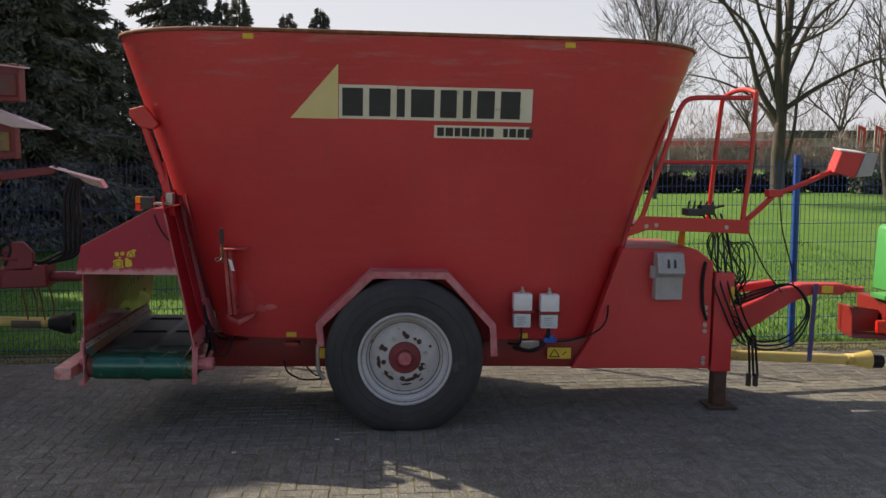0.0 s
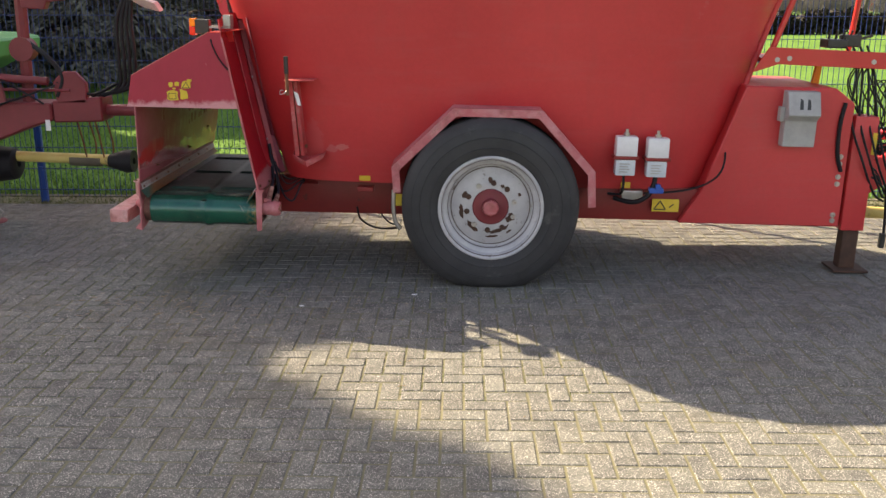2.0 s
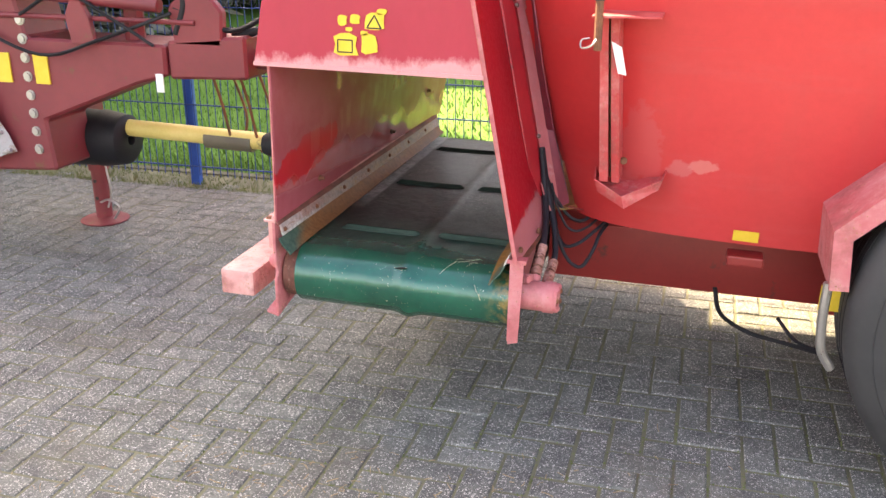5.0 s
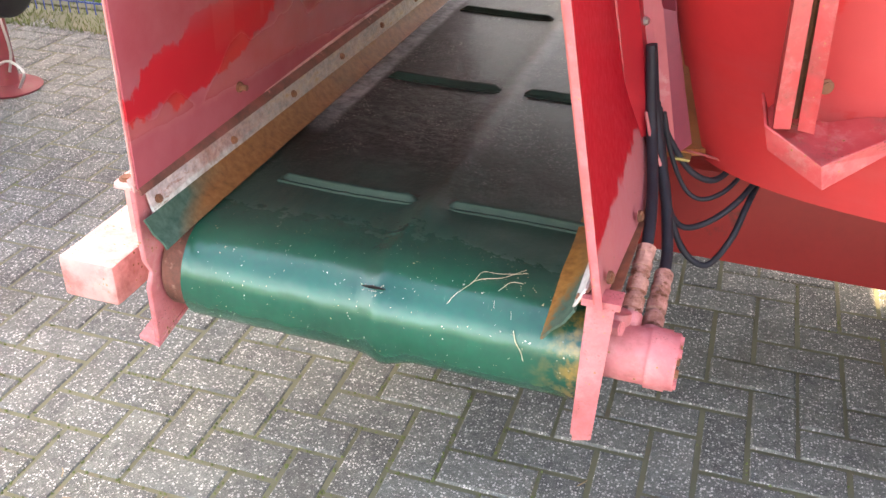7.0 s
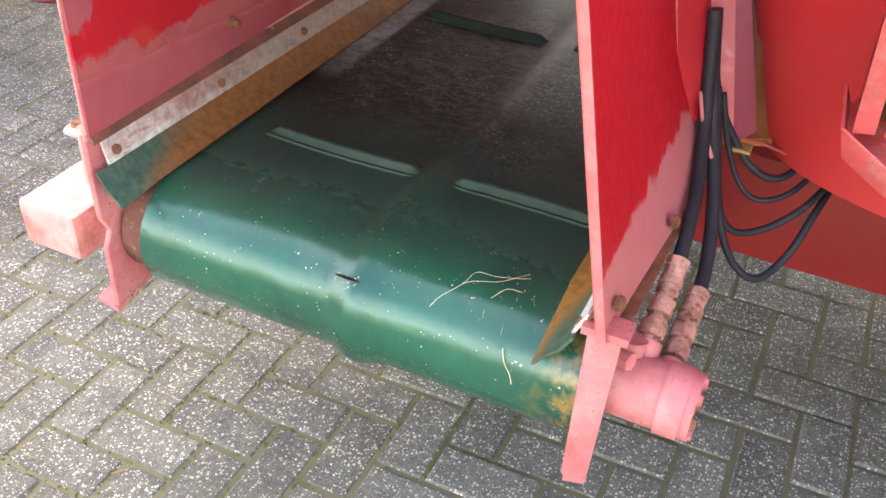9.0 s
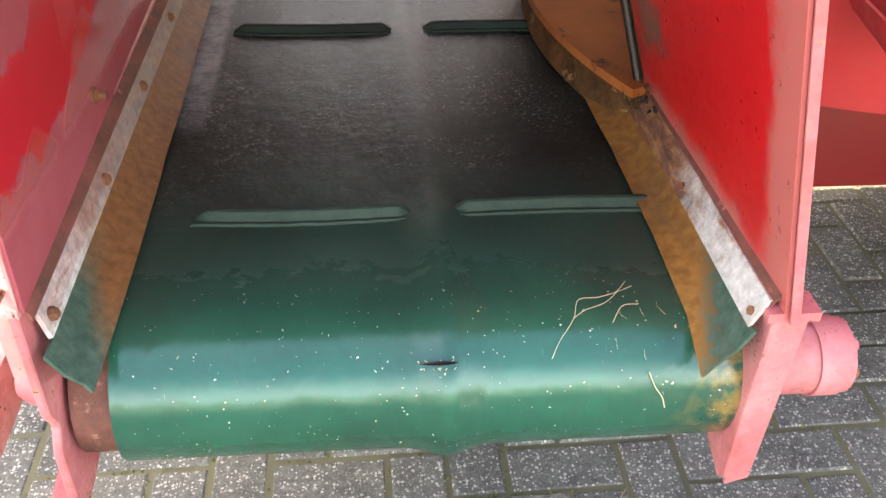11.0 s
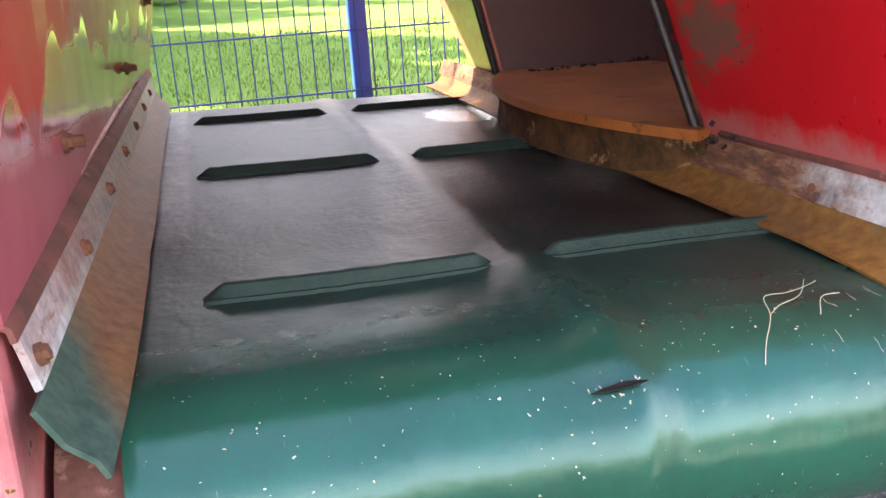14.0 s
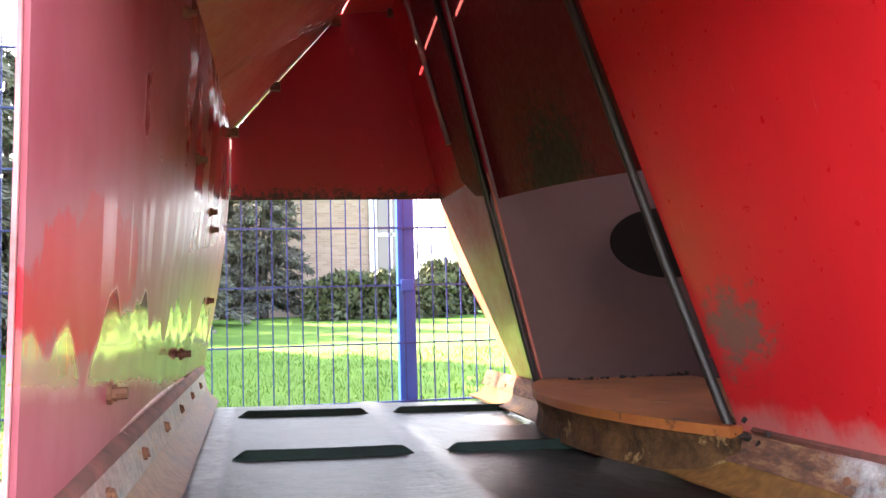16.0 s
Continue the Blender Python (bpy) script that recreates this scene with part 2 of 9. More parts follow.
green_paint = surface("green_machine_paint", (0.05, 0.30, 0.07), (0.08, 0.38, 0.11), 0.45, big=4, fine=80, dirt=(0.09, 0.10, 0.05), dirt_amount=0.2)
pto_yellow = surface("dirty_yellow_guard", (0.52, 0.40, 0.10), (0.66, 0.54, 0.20), 0.5, big=5, fine=80, dirt=(0.12, 0.10, 0.06), dirt_amount=0.3, dirt_scale=6)
purple_strap = surface("purple_webbing", (0.07, 0.05, 0.16), (0.10, 0.08, 0.22), 0.8, big=20, fine=300)
straw = surface("dry_straw", (0.60, 0.50, 0.32), (0.75, 0.66, 0.48), 0.7, big=20, fine=200)
dark_stain = surface("grease", (0.012, 0.010, 0.010), (0.03, 0.022, 0.02), 0.5, big=20, fine=90)


def spot(nt, sep, x0, y0, rx_, ry_, wob=None, soft=0.5):
    """1 inside an ellipse on the plan, falling to 0 over its soft edge."""
    dx = calc(nt, "DIVIDE", calc(nt, "SUBTRACT", sep.outputs["X"], x0), rx_)
    dy = calc(nt, "DIVIDE", calc(nt, "SUBTRACT", sep.outputs["Y"], y0), ry_)
    d = calc(nt, "SUBTRACT", 1.0, calc(nt, "ADD", calc(nt, "MULTIPLY", dx, dx), calc(nt, "MULTIPLY", dy, dy)))
    if wob is not None:
        d = calc(nt, "ADD", d, wob)
    return ramp(nt, d, [(0.0, (0, 0, 0)), (soft, (1, 1, 1))])


def belt_material():
    """Green belt: bright and speckled where it bends over the roller, a brown-black film of feed worn on further in."""
    m, nt, b, geo = start("green_conveyor_belt", 0.3, 0.0, 0.72)
    sep = nt.nodes.new("ShaderNodeSeparateXYZ")
    nt.links.new(geo, sep.inputs[0])
    X, Y = sep.outputs["X"], sep.outputs["Y"]
    n1 = noise_tex(nt, geo, 7, 6, 0.6)
    n2 = noise_tex(nt, geo, 45, 6, 0.6)
    n3 = noise_tex(nt, geo, 120, 4, 0.7)
    c1 = calc(nt, "SUBTRACT", n1, 0.5)
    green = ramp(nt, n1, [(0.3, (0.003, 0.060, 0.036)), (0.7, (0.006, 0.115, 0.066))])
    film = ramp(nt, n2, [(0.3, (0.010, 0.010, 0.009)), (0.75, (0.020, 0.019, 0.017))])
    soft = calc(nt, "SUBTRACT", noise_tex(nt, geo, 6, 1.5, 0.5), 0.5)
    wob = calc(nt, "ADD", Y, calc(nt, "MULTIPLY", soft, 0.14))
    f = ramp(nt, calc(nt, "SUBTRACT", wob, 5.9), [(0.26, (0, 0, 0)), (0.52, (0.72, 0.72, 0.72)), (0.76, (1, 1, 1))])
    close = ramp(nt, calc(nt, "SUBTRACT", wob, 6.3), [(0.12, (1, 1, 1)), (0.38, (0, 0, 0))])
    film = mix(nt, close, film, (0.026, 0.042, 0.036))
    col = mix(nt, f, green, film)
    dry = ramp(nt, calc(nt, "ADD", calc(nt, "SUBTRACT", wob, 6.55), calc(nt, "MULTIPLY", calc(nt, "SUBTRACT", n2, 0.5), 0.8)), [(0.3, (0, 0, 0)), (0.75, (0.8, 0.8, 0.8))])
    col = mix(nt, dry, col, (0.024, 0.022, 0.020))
    # dusty stripe along the edge, rubbed grey patches and the line over the guide strip
    inner = ramp(nt, calc(nt, "SUBTRACT", wob, 6.0), [(0.68, (0, 0, 0)), (0.92, (1, 1, 1))])
    edge = ramp(nt, calc(nt, "ADD", calc(nt, "SUBTRACT", X, -1.90), calc(nt, "MULTIPLY", c1, 0.01)), [(0.080, (1, 1, 1)), (0.092, (0, 0, 0))])
    dust = mix(nt, 1.0, mix(nt, 1.0, edge, inner, "MULTIPLY"), ramp(nt, n2, [(0.32, (0.35, 0.35, 0.35)), (0.6, (1, 1, 1))]), "MULTIPLY")
    col = mix(nt, dust, col, (0.34, 0.35, 0.35))
    rub = noise_tex(nt, geo, 55, 6, 0.72, (0.7, 1.3, 1))
    scuff = mix(nt, 1.0, ramp(nt, rub, [(0.44, (0, 0, 0)), (0.64, (0.6, 0.6, 0.6))]), spot(nt, sep, -1.62, 6.90, 0.24, 0.30, calc(nt, "MULTIPLY", c1, 1.5)), "MULTIPLY")
    col = mix(nt, scuff, col, (0.15, 0.15, 0.143))
    mid = ramp(nt, calc(nt, "ABSOLUTE", calc(nt, "SUBTRACT", calc(nt, "ADD", X, calc(nt, "MULTIPLY", c1, 0.02)), -1.490)), [(0.006, (1, 1, 1)), (0.034, (0, 0, 0))])
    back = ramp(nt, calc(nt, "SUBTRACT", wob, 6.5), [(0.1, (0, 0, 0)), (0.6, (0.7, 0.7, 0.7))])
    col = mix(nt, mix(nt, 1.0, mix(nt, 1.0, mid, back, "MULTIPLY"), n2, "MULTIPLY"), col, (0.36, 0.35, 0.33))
    dusty = ramp(nt, calc(nt, "ADD", calc(nt, "MULTIPLY", rub, 0.6), calc(nt, "MULTIPLY", n1, 0.4)), [(0.46, (0, 0, 0)), (0.64, (0.4, 0.4, 0.4))])
    col = mix(nt, dusty, col, (0.022, 0.060, 0.046))
    fleck = mix(nt, 1.0, ramp(nt, noise_tex(nt, geo, 150, 3, 0.7), [(0.57, (0, 0, 0)), (0.64, (0.8, 0.8, 0.8))]), ramp(nt, noise_tex(nt, geo, 9, 4, 0.6), [(0.40, (0, 0, 0)), (0.62, (1, 1, 1))]), "MULTIPLY")
    fleck = mix(nt, 1.0, fleck, ramp(nt, calc(nt, "SUBTRACT", wob, 6.5), [(0.0, (0, 0, 0)), (0.3, (1, 1, 1))]), "MULTIPLY")
    col = mix(nt, fleck, col, (0.34, 0.33, 0.31))
    # pale specks and fine scratches on the bend
    vor = nt.nodes.new("ShaderNodeTexVoronoi")
    vor.inputs["Scale"].default_value = 112
    warp = nt.nodes.new("ShaderNodeVectorMath")
    warp.operation = "MULTIPLY_ADD"
    jit = nt.nodes.new("ShaderNodeTexNoise")
    jit.inputs["Scale"].default_value = 160
    nt.links.new(geo, jit.inputs["Vector"])
    nt.links.new(jit.outputs["Color"], warp.inputs[0])
    warp.inputs[1].default_value = (0.008, 0.008, 0.008)
    nt.links.new(geo, warp.inputs[2])
    nt.links.new(warp.outputs[0], vor.inputs["Vector"])
    size = ramp(nt, noise_tex(nt, geo, 24, 3), [(0.34, (0, 0, 0)), (0.70, (0.19, 0.19, 0.19))])
    spots = ramp(nt, calc(nt, "SUBTRACT", size, vor.outputs["Distance"]), [(0.0, (0, 0, 0)), (0.04, (1, 1, 1))])
    front = ramp(nt, calc(nt, "ADD", calc(nt, "SUBTRACT", Y, 6.0), calc(nt, "MULTIPLY", soft, 0.1)), [(0.315, (1, 1, 1)), (0.375, (0, 0, 0))])
    col = mix(nt, mix(nt, 1.0, spots, front, "MULTIPLY"), col, ramp(nt, noise_tex(nt, geo, 30, 1), [(0.4, (0.44, 0.36, 0.20)), (0.6, (0.58, 0.57, 0.50))]))
    fine = ramp(nt, noise_tex(nt, geo, 42, 3, 0.5, (9, 1.0, 1.0)), [(0.70, (0, 0, 0)), (0.80, (0.3, 0.3, 0.3))])
    col = mix(nt, mix(nt, 1.0, fine, front, "MULTIPLY"), col, (0.22, 0.30, 0.22))
    # ochre rubbed on at the end under the curled skirt, and two wet marks
    stain = mix(nt, 1.0, ramp(nt, calc(nt, "ADD", calc(nt, "SUBTRACT", X, -1.27), calc(nt, "MULTIPLY", c1, 0.16)), [(0.04, (0, 0, 0)), (0.09, (0.8, 0.8, 0.8))]), front, "MULTIPLY")
    col = mix(nt, mix(nt, 1.0, stain, ramp(nt, n2, [(0.42, (0, 0, 0)), (0.62, (1, 1, 1))]), "MULTIPLY"), col, (0.30, 0.19, 0.05))
    wet = mix(nt, 1.0, spot(nt, sep, -1.262, 7.088, 0.05, 0.030, calc(nt, "MULTIPLY", c1, 2.0), 0.1), spot(nt, sep, -1.222, 6.978, 0.028, 0.014, calc(nt, "MULTIPLY", c1, 2.0), 0.1), "ADD")
    col = mix(nt, wet, col, (0.003, 0.022, 0.018))
    nt.links.new(col, b.inputs["Base Color"])
    rr = calc(nt, "ADD", calc(nt, "ADD", 0.135, calc(nt, "MULTIPLY", f, 0.235)), calc(nt, "MULTIPLY", calc(nt, "SUBTRACT", n2, 0.5), 0.07))
    nt.links.new(mix(nt, f, (1.0, 1.0, 1.0), (0.17, 0.17, 0.17)), b.inputs["Specular IOR Level"])
    # blue of mirrored sky is put into the bend's reflections by tint
    nt.links.new(mix(nt, f, (0.58, 0.93, 1.0), (0.95, 0.90, 0.85)), b.inputs["Specular Tint"])
    pool = mix(nt, 1.0, wet, spot(nt, sep, -1.262, 7.50, 0.07, 0.11, calc(nt, "MULTIPLY", calc(nt, "SUBTRACT", n2, 0.5), 3.0), 0.3), "ADD")
    rr = calc(nt, "ADD", rr, calc(nt, "MULTIPLY", calc(nt, "MULTIPLY", calc(nt, "SUBTRACT", rub, 0.5), 0.12), f), clamp=True)
    rr = mix(nt, fleck, rr, (0.85, 0.85, 0.85))
    nt.links.new(mix(nt, pool, rr, (0.06, 0.06, 0.06)), b.inputs["Roughness"])
    waves = noise_tex(nt, geo, 16, 3, 0.5, (1, 0.5, 0.5))
    bump(nt, b, calc(nt, "ADD", calc(nt, "MULTIPLY", waves, 2.0), calc(nt, "MULTIPLY", n3, calc(nt, "ADD", 0.08, calc(nt, "MULTIPLY", f, 0.26)))), 0.5, 0.004)
    return m


belt_mat = belt_material()


def worn_paint(name, fresh, faded, bare, rough, blotch=None, edge=(6.20, 0.68), bare_at=None, spec=0.35):
    """Paint sun-faded along the front and lower edges of a plate, with a ragged blotch of fresh colour and rubbed bare patches."""
    m, nt, b, geo = start(name, rough, 0.0, spec)
    sep = nt.nodes.new("ShaderNodeSeparateXYZ")
    nt.links.new(geo, sep.inputs[0])
    Y, Z = sep.outputs["Y"], sep.outputs["Z"]
    n1 = noise_tex(nt, geo, 12, 8, 0.70, (1, 1, 0.6))
    n2 = noise_tex(nt, geo, 60, 5, 0.6)
    wob = calc(nt, "MULTIPLY", calc(nt, "SUBTRACT", n1, 0.5), 1.1)
    if blotch:
        y0, z0, ry, rz = blotch
        dy = calc(nt, "DIVIDE", calc(nt, "SUBTRACT", Y, y0), ry)
        dz = calc(nt, "DIVIDE", calc(nt, "SUBTRACT", calc(nt, "SUBTRACT", Z, z0), calc(nt, "MULTIPLY", calc(nt, "SUBTRACT", Y, y0), 0.28)), rz)
        rad = calc(nt, "ADD", calc(nt, "MULTIPLY", dy, dy), calc(nt, "MULTIPLY", dz, dz))
        f = calc(nt, "ADD", calc(nt, "SUBTRACT", 1.0, rad), calc(nt, "MULTIPLY", wob, 1.6))
    else:
        f = calc(nt, "ADD", calc(nt, "SUBTRACT", calc(nt, "MINIMUM", calc(nt, "MULTIPLY", calc(nt, "SUBTRACT", Y, edge[0]), 6.0), calc(nt, "MULTIPLY", calc(nt, "SUBTRACT", Z, edge[1]), 8.0)), 0.22), wob)
    fac = ramp(nt, f, [(0.0, (0, 0, 0)), (0.22, (1, 1, 1))])
    fade = mix(nt, n2, tuple(c * 0.88 for c in faded), tuple(min(1, c * 1.15) for c in faded))
    col = mix(nt, fac, fade, mix(nt, n1, fresh, tuple(c * 0.75 for c in fresh)))
    if bare_at:
        y0, z0, r0 = bare_at
        dy, dz = calc(nt, "SUBTRACT", Y, y0), calc(nt, "SUBTRACT", Z, z0)
        d = calc(nt, "SQRT", calc(nt, "ADD", calc(nt, "MULTIPLY", dy, dy), calc(nt, "MULTIPLY", calc(nt, "MULTIPLY", dz, dz), 2.0)))
        torn = calc(nt, "SUBTRACT", noise_tex(nt, geo, 60, 9, 0.80, (1, 0.7, 1.2)), 0.5)
        g = calc(nt, "ADD", calc(nt, "DIVIDE", calc(nt, "SUBTRACT", r0, d), r0), calc(nt, "ADD", calc(nt, "MULTIPLY", wob, 1.2), calc(nt, "MULTIPLY", torn, 3.0)))
        col = mix(nt, ramp(nt, g, [(0.20, (0, 0, 0)), (0.62, (0.9, 0.9, 0.9))]), col, bare)
    scratch = ramp(nt, noise_tex(nt, geo, 25, 3, 0.6, (1, 4, 0.5)), [(0.70, (0, 0, 0)), (0.74, (0.6, 0.6, 0.6))])
    col = mix(nt, scratch, col, tuple(min(1, c * 1.3) for c in faded))
    nt.links.new(col, b.inputs["Base Color"])
    nt.links.new(ramp(nt, n2, [(0.2, (rough * 0.7,) * 3), (0.8, (rough * 1.3,) * 3)]), b.inputs["Roughness"])
    wave = noise_tex(nt, geo, 5, 2, 0.4)
    bump(nt, b, wave, 0.35, 0.01)
    return m



def chute_wall_paint():
    """Pink-red sheet: matt above, washed to a high gloss below a line of drips, with one blotch of fresh red near its front."""
    m, nt, b, geo = start("worn_chute_paint", 0.3)
    sep = nt.nodes.new("ShaderNodeSeparateXYZ")
    nt.links.new(geo, sep.inputs[0])
    Y, Z = sep.outputs["Y"], sep.outputs["Z"]
    n1, n2 = noise_tex(nt, geo, 6, 6, 0.6), noise_tex(nt, geo, 60, 5, 0.6)
    c1 = calc(nt, "SUBTRACT", n1, 0.5)
    col = ramp(nt, calc(nt, "ADD", n1, calc(nt, "MULTIPLY", calc(nt, "SUBTRACT", Y, 6.9), -0.10)), [(0.3, (0.30, 0.040, 0.056)), (0.62, (0.36, 0.088, 0.112))])
    f = calc(nt, "SUBTRACT", 1.0, calc(nt, "ADD", calc(nt, "POWER", calc(nt, "ABSOLUTE", calc(nt, "DIVIDE", calc(nt, "SUBTRACT", Y, 6.46), 0.25)), 2.0), calc(nt, "POWER", calc(nt, "ABSOLUTE", calc(nt, "DIVIDE", calc(nt, "SUBTRACT", calc(nt, "SUBTRACT", Z, 0.875), calc(nt, "MULTIPLY", calc(nt, "SUBTRACT", Y, 6.46), 0.10)), 0.070)), 2.0)))
    ragged = noise_tex(nt, geo, 13, 7, 0.66, (1, 1, 0.6))
    fresh = ramp(nt, calc(nt, "ADD", f, calc(nt, "MULTIPLY", calc(nt, "SUBTRACT", ragged, 0.5), 2.4)), [(0.0, (0, 0, 0)), (0.1, (1, 1, 1))])
    fresh = mix(nt, 1.0, fresh, ramp(nt, calc(nt, "SUBTRACT", Z, 0.5), [(0.40, (1, 1, 1)), (0.48, (0.15, 0.15, 0.15))]), "MULTIPLY")
    col = mix(nt, fresh, col, (0.44, 0.016, 0.028))
    drip = noise_tex(nt, geo, 8, 1.2, 0.5, (1, 1, 0.05))
    line = calc(nt, "ADD", 0.845, calc(nt, "ADD", calc(nt, "MULTIPLY", calc(nt, "SUBTRACT", drip, 0.5), 0.28), calc(nt, "MULTIPLY", c1, 0.05)))
    below = ramp(nt, calc(nt, "SUBTRACT", line, Z), [(0.0, (0, 0, 0)), (0.012, (1, 1, 1))])
    above = ramp(nt, calc(nt, "ADD", calc(nt, "ADD", calc(nt, "SUBTRACT", Z, 0.785), calc(nt, "MULTIPLY", calc(nt, "SUBTRACT", Y, 6.2), 0.065)), calc(nt, "MULTIPLY", c1, 0.05)), [(0.0, (0, 0, 0)), (0.02, (1, 1, 1))])
    gloss = mix(nt, 1.0, below, above, "MULTIPLY")
    # polished streaks higher up, further in
    streak = ramp(nt, noise_tex(nt, geo, 22, 2, 0.5, (1, 1, 0.06)), [(0.50, (0, 0, 0)), (0.53, (1, 1, 1))])
    rise = calc(nt, "SUBTRACT", Z, calc(nt, "ADD", 0.90, calc(nt, "MULTIPLY", calc(nt, "SUBTRACT", Y, 6.45), 0.10)))
    belt_ = ramp(nt, calc(nt, "ABSOLUTE", rise), [(0.035, (1, 1, 1)), (0.055, (0, 0, 0))])
    belt_ = mix(nt, 1.0, belt_, ramp(nt, calc(nt, "SUBTRACT", Y, 6.42), [(0.0, (0, 0, 0)), (0.05, (1, 1, 1))]), "MULTIPLY")
    gloss = mix(nt, 1.0, gloss, mix(nt, 1.0, mix(nt, 1.0, streak, belt_, "MULTIPLY"), (0.30, 0.30, 0.30), "MULTIPLY"), "ADD")
    # ragged polished patches under the hood, far in
    rag = ramp(nt, calc(nt, "ADD", noise_tex(nt, geo, 6.5, 6, 0.62, (1, 1, 0.7)), calc(nt, "MULTIPLY", calc(nt, "SUBTRACT", Y, 7.2), 0.16)), [(0.52, (0, 0, 0)), (0.54, (1, 1, 1))])
    high = mix(nt, 1.0, ramp(nt, calc(nt, "ADD", calc(nt, "SUBTRACT", Z, 1.04), calc(nt, "MULTIPLY", c1, 0.2)), [(0.0, (0, 0, 0)), (0.02, (1, 1, 1))]), ramp(nt, calc(nt, "SUBTRACT", Y, 6.65), [(0.0, (0, 0, 0)), (0.1, (1, 1, 1))]), "MULTIPLY")
    gloss = mix(nt, 1.0, gloss, mix(nt, 1.0, rag, high, "MULTIPLY"), "ADD")
    # orange mixed into the glossy areas yellows the lawn mirrored there
    col = mix(nt, mix(nt, 1.0, gloss, (0.15, 0.15, 0.15), "MULTIPLY"), col, (0.56, 0.17, 0.10))
    nt.links.new(col, b.inputs["Base Color"])
    matt = ramp(nt, calc(nt, "ADD", calc(nt, "SUBTRACT", Y, 6.8), calc(nt, "MULTIPLY", c1, 0.5)), [(0.0, (0.50, 0.50, 0.50)), (0.45, (0.34, 0.34, 0.34))])
    nt.links.new(mix(nt, gloss, matt, (0.11, 0.11, 0.11)), b.inputs["Roughness"])
    nt.links.new(mix(nt, gloss, (0.22, 0.22, 0.22), (0.42, 0.42, 0.42)), b.inputs["Specular IOR Level"])
    bump(nt, b, calc(nt, "ADD", noise_tex(nt, geo, 4.5, 2, 0.4), calc(nt, "MULTIPLY", noise_tex(nt, geo, 11, 1, 0.4), 0.35)), 0.55, 0.014)
    return m


def strip_material():
    """Galvanised strip: scuffed pale and pinkish at the open end, browned with feed further in."""
    m, nt, b, geo = start("galvanised_strip", 0.6, 0.05, 0.3)
    sep = nt.nodes.new("ShaderNodeSeparateXYZ")
    nt.links.new(geo, sep.inputs[0])
    n1, n2, n3 = noise_tex(nt, geo, 16, 7, 0.7), noise_tex(nt, geo, 70, 5, 0.65), noise_tex(nt, geo, 34, 7, 0.72, (1, 0.5, 2))
    col = ramp(nt, n2, [(0.3, (0.38, 0.39, 0.39)), (0.7, (0.70, 0.71, 0.70))])
    col = mix(nt, ramp(nt, n1, [(0.57, (0, 0, 0)), (0.67, (0.40, 0.40, 0.40))]), col, (0.36, 0.25, 0.20))
    col = mix(nt, ramp(nt, n3, [(0.58, (0, 0, 0)), (0.68, (0.9, 0.9, 0.9))]), col, (0.20, 0.10, 0.055))
    right = ramp(nt, calc(nt, "ADD", sep.outputs["X"], 1.6), [(0.0, (0.62, 0.62, 0.62)), (0.3, (1, 1, 1))])
    brown = ramp(nt, calc(nt, "ADD", calc(nt, "SUBTRACT", sep.outputs["Y"], 6.33), calc(nt, "MULTIPLY", calc(nt, "SUBTRACT", n1, 0.5), 0.7)), [(0.0, (0, 0, 0)), (0.18, (0.95, 0.95, 0.95))])
    col = mix(nt, mix(nt, 1.0, right, brown, "MULTIPLY"), col, ramp(nt, n3, [(0.36, (0.045, 0.020, 0.012)), (0.52, (0.19, 0.070, 0.032)), (0.68, (0.42, 0.26, 0.12))]))
    # red paint dragged over the upper edge
    top = ramp(nt, calc(nt, "ADD", calc(nt, "SUBTRACT", sep.outputs["Z"], 0.60), calc(nt, "MULTIPLY", calc(nt, "SUBTRACT", n3, 0.5), 0.02)), [(0.066, (0, 0, 0)), (0.071, (0.6, 0.6, 0.6))])
    fore = ramp(nt, calc(nt, "ADD", calc(nt, "SUBTRACT", sep.outputs["Y"], 6.2), calc(nt, "MULTIPLY", calc(nt, "SUBTRACT", n1, 0.5), 0.5)), [(0.30, (1, 1, 1)), (0.42, (0, 0, 0))])
    col = mix(nt, mix(nt, 1.0, mix(nt, 1.0, top, right, "MULTIPLY"), fore, "MULTIPLY"), col, ramp(nt, n2, [(0.35, (0.20, 0.035, 0.03)), (0.62, (0.42, 0.13, 0.12))]))
    nt.links.new(col, b.inputs["Base Color"])
    bump(nt, b, calc(nt, "ADD", n3, calc(nt, "MULTIPLY", n1, 1.5)), 0.6, 0.005)
    return m


chute_paint = chute_wall_paint()
# pink lightened for mirrored sunny lawn and for light bounced under the hood
gloss_pink = surface("reflection_pink_gloss", (0.50, 0.10, 0.085), (0.58, 0.26, 0.20), 0.16, big=5, fine=50, spec=0.6, bumps=0.03)
galv = strip_material()
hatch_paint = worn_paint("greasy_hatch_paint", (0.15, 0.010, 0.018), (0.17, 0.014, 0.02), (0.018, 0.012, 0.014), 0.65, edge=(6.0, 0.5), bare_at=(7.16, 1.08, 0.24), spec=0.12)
# red mixed darker for shade under the hood; the grease patch is dirt
flap_shade_paint = worn_paint("greasy_flap_shade_paint", (0.46, 0.014, 0.027), (0.50, 0.020, 0.030), (0.014, 0.011, 0.011), 0.4, edge=(6.0, 0.5), bare_at=(8.045, 1.115, 0.085))
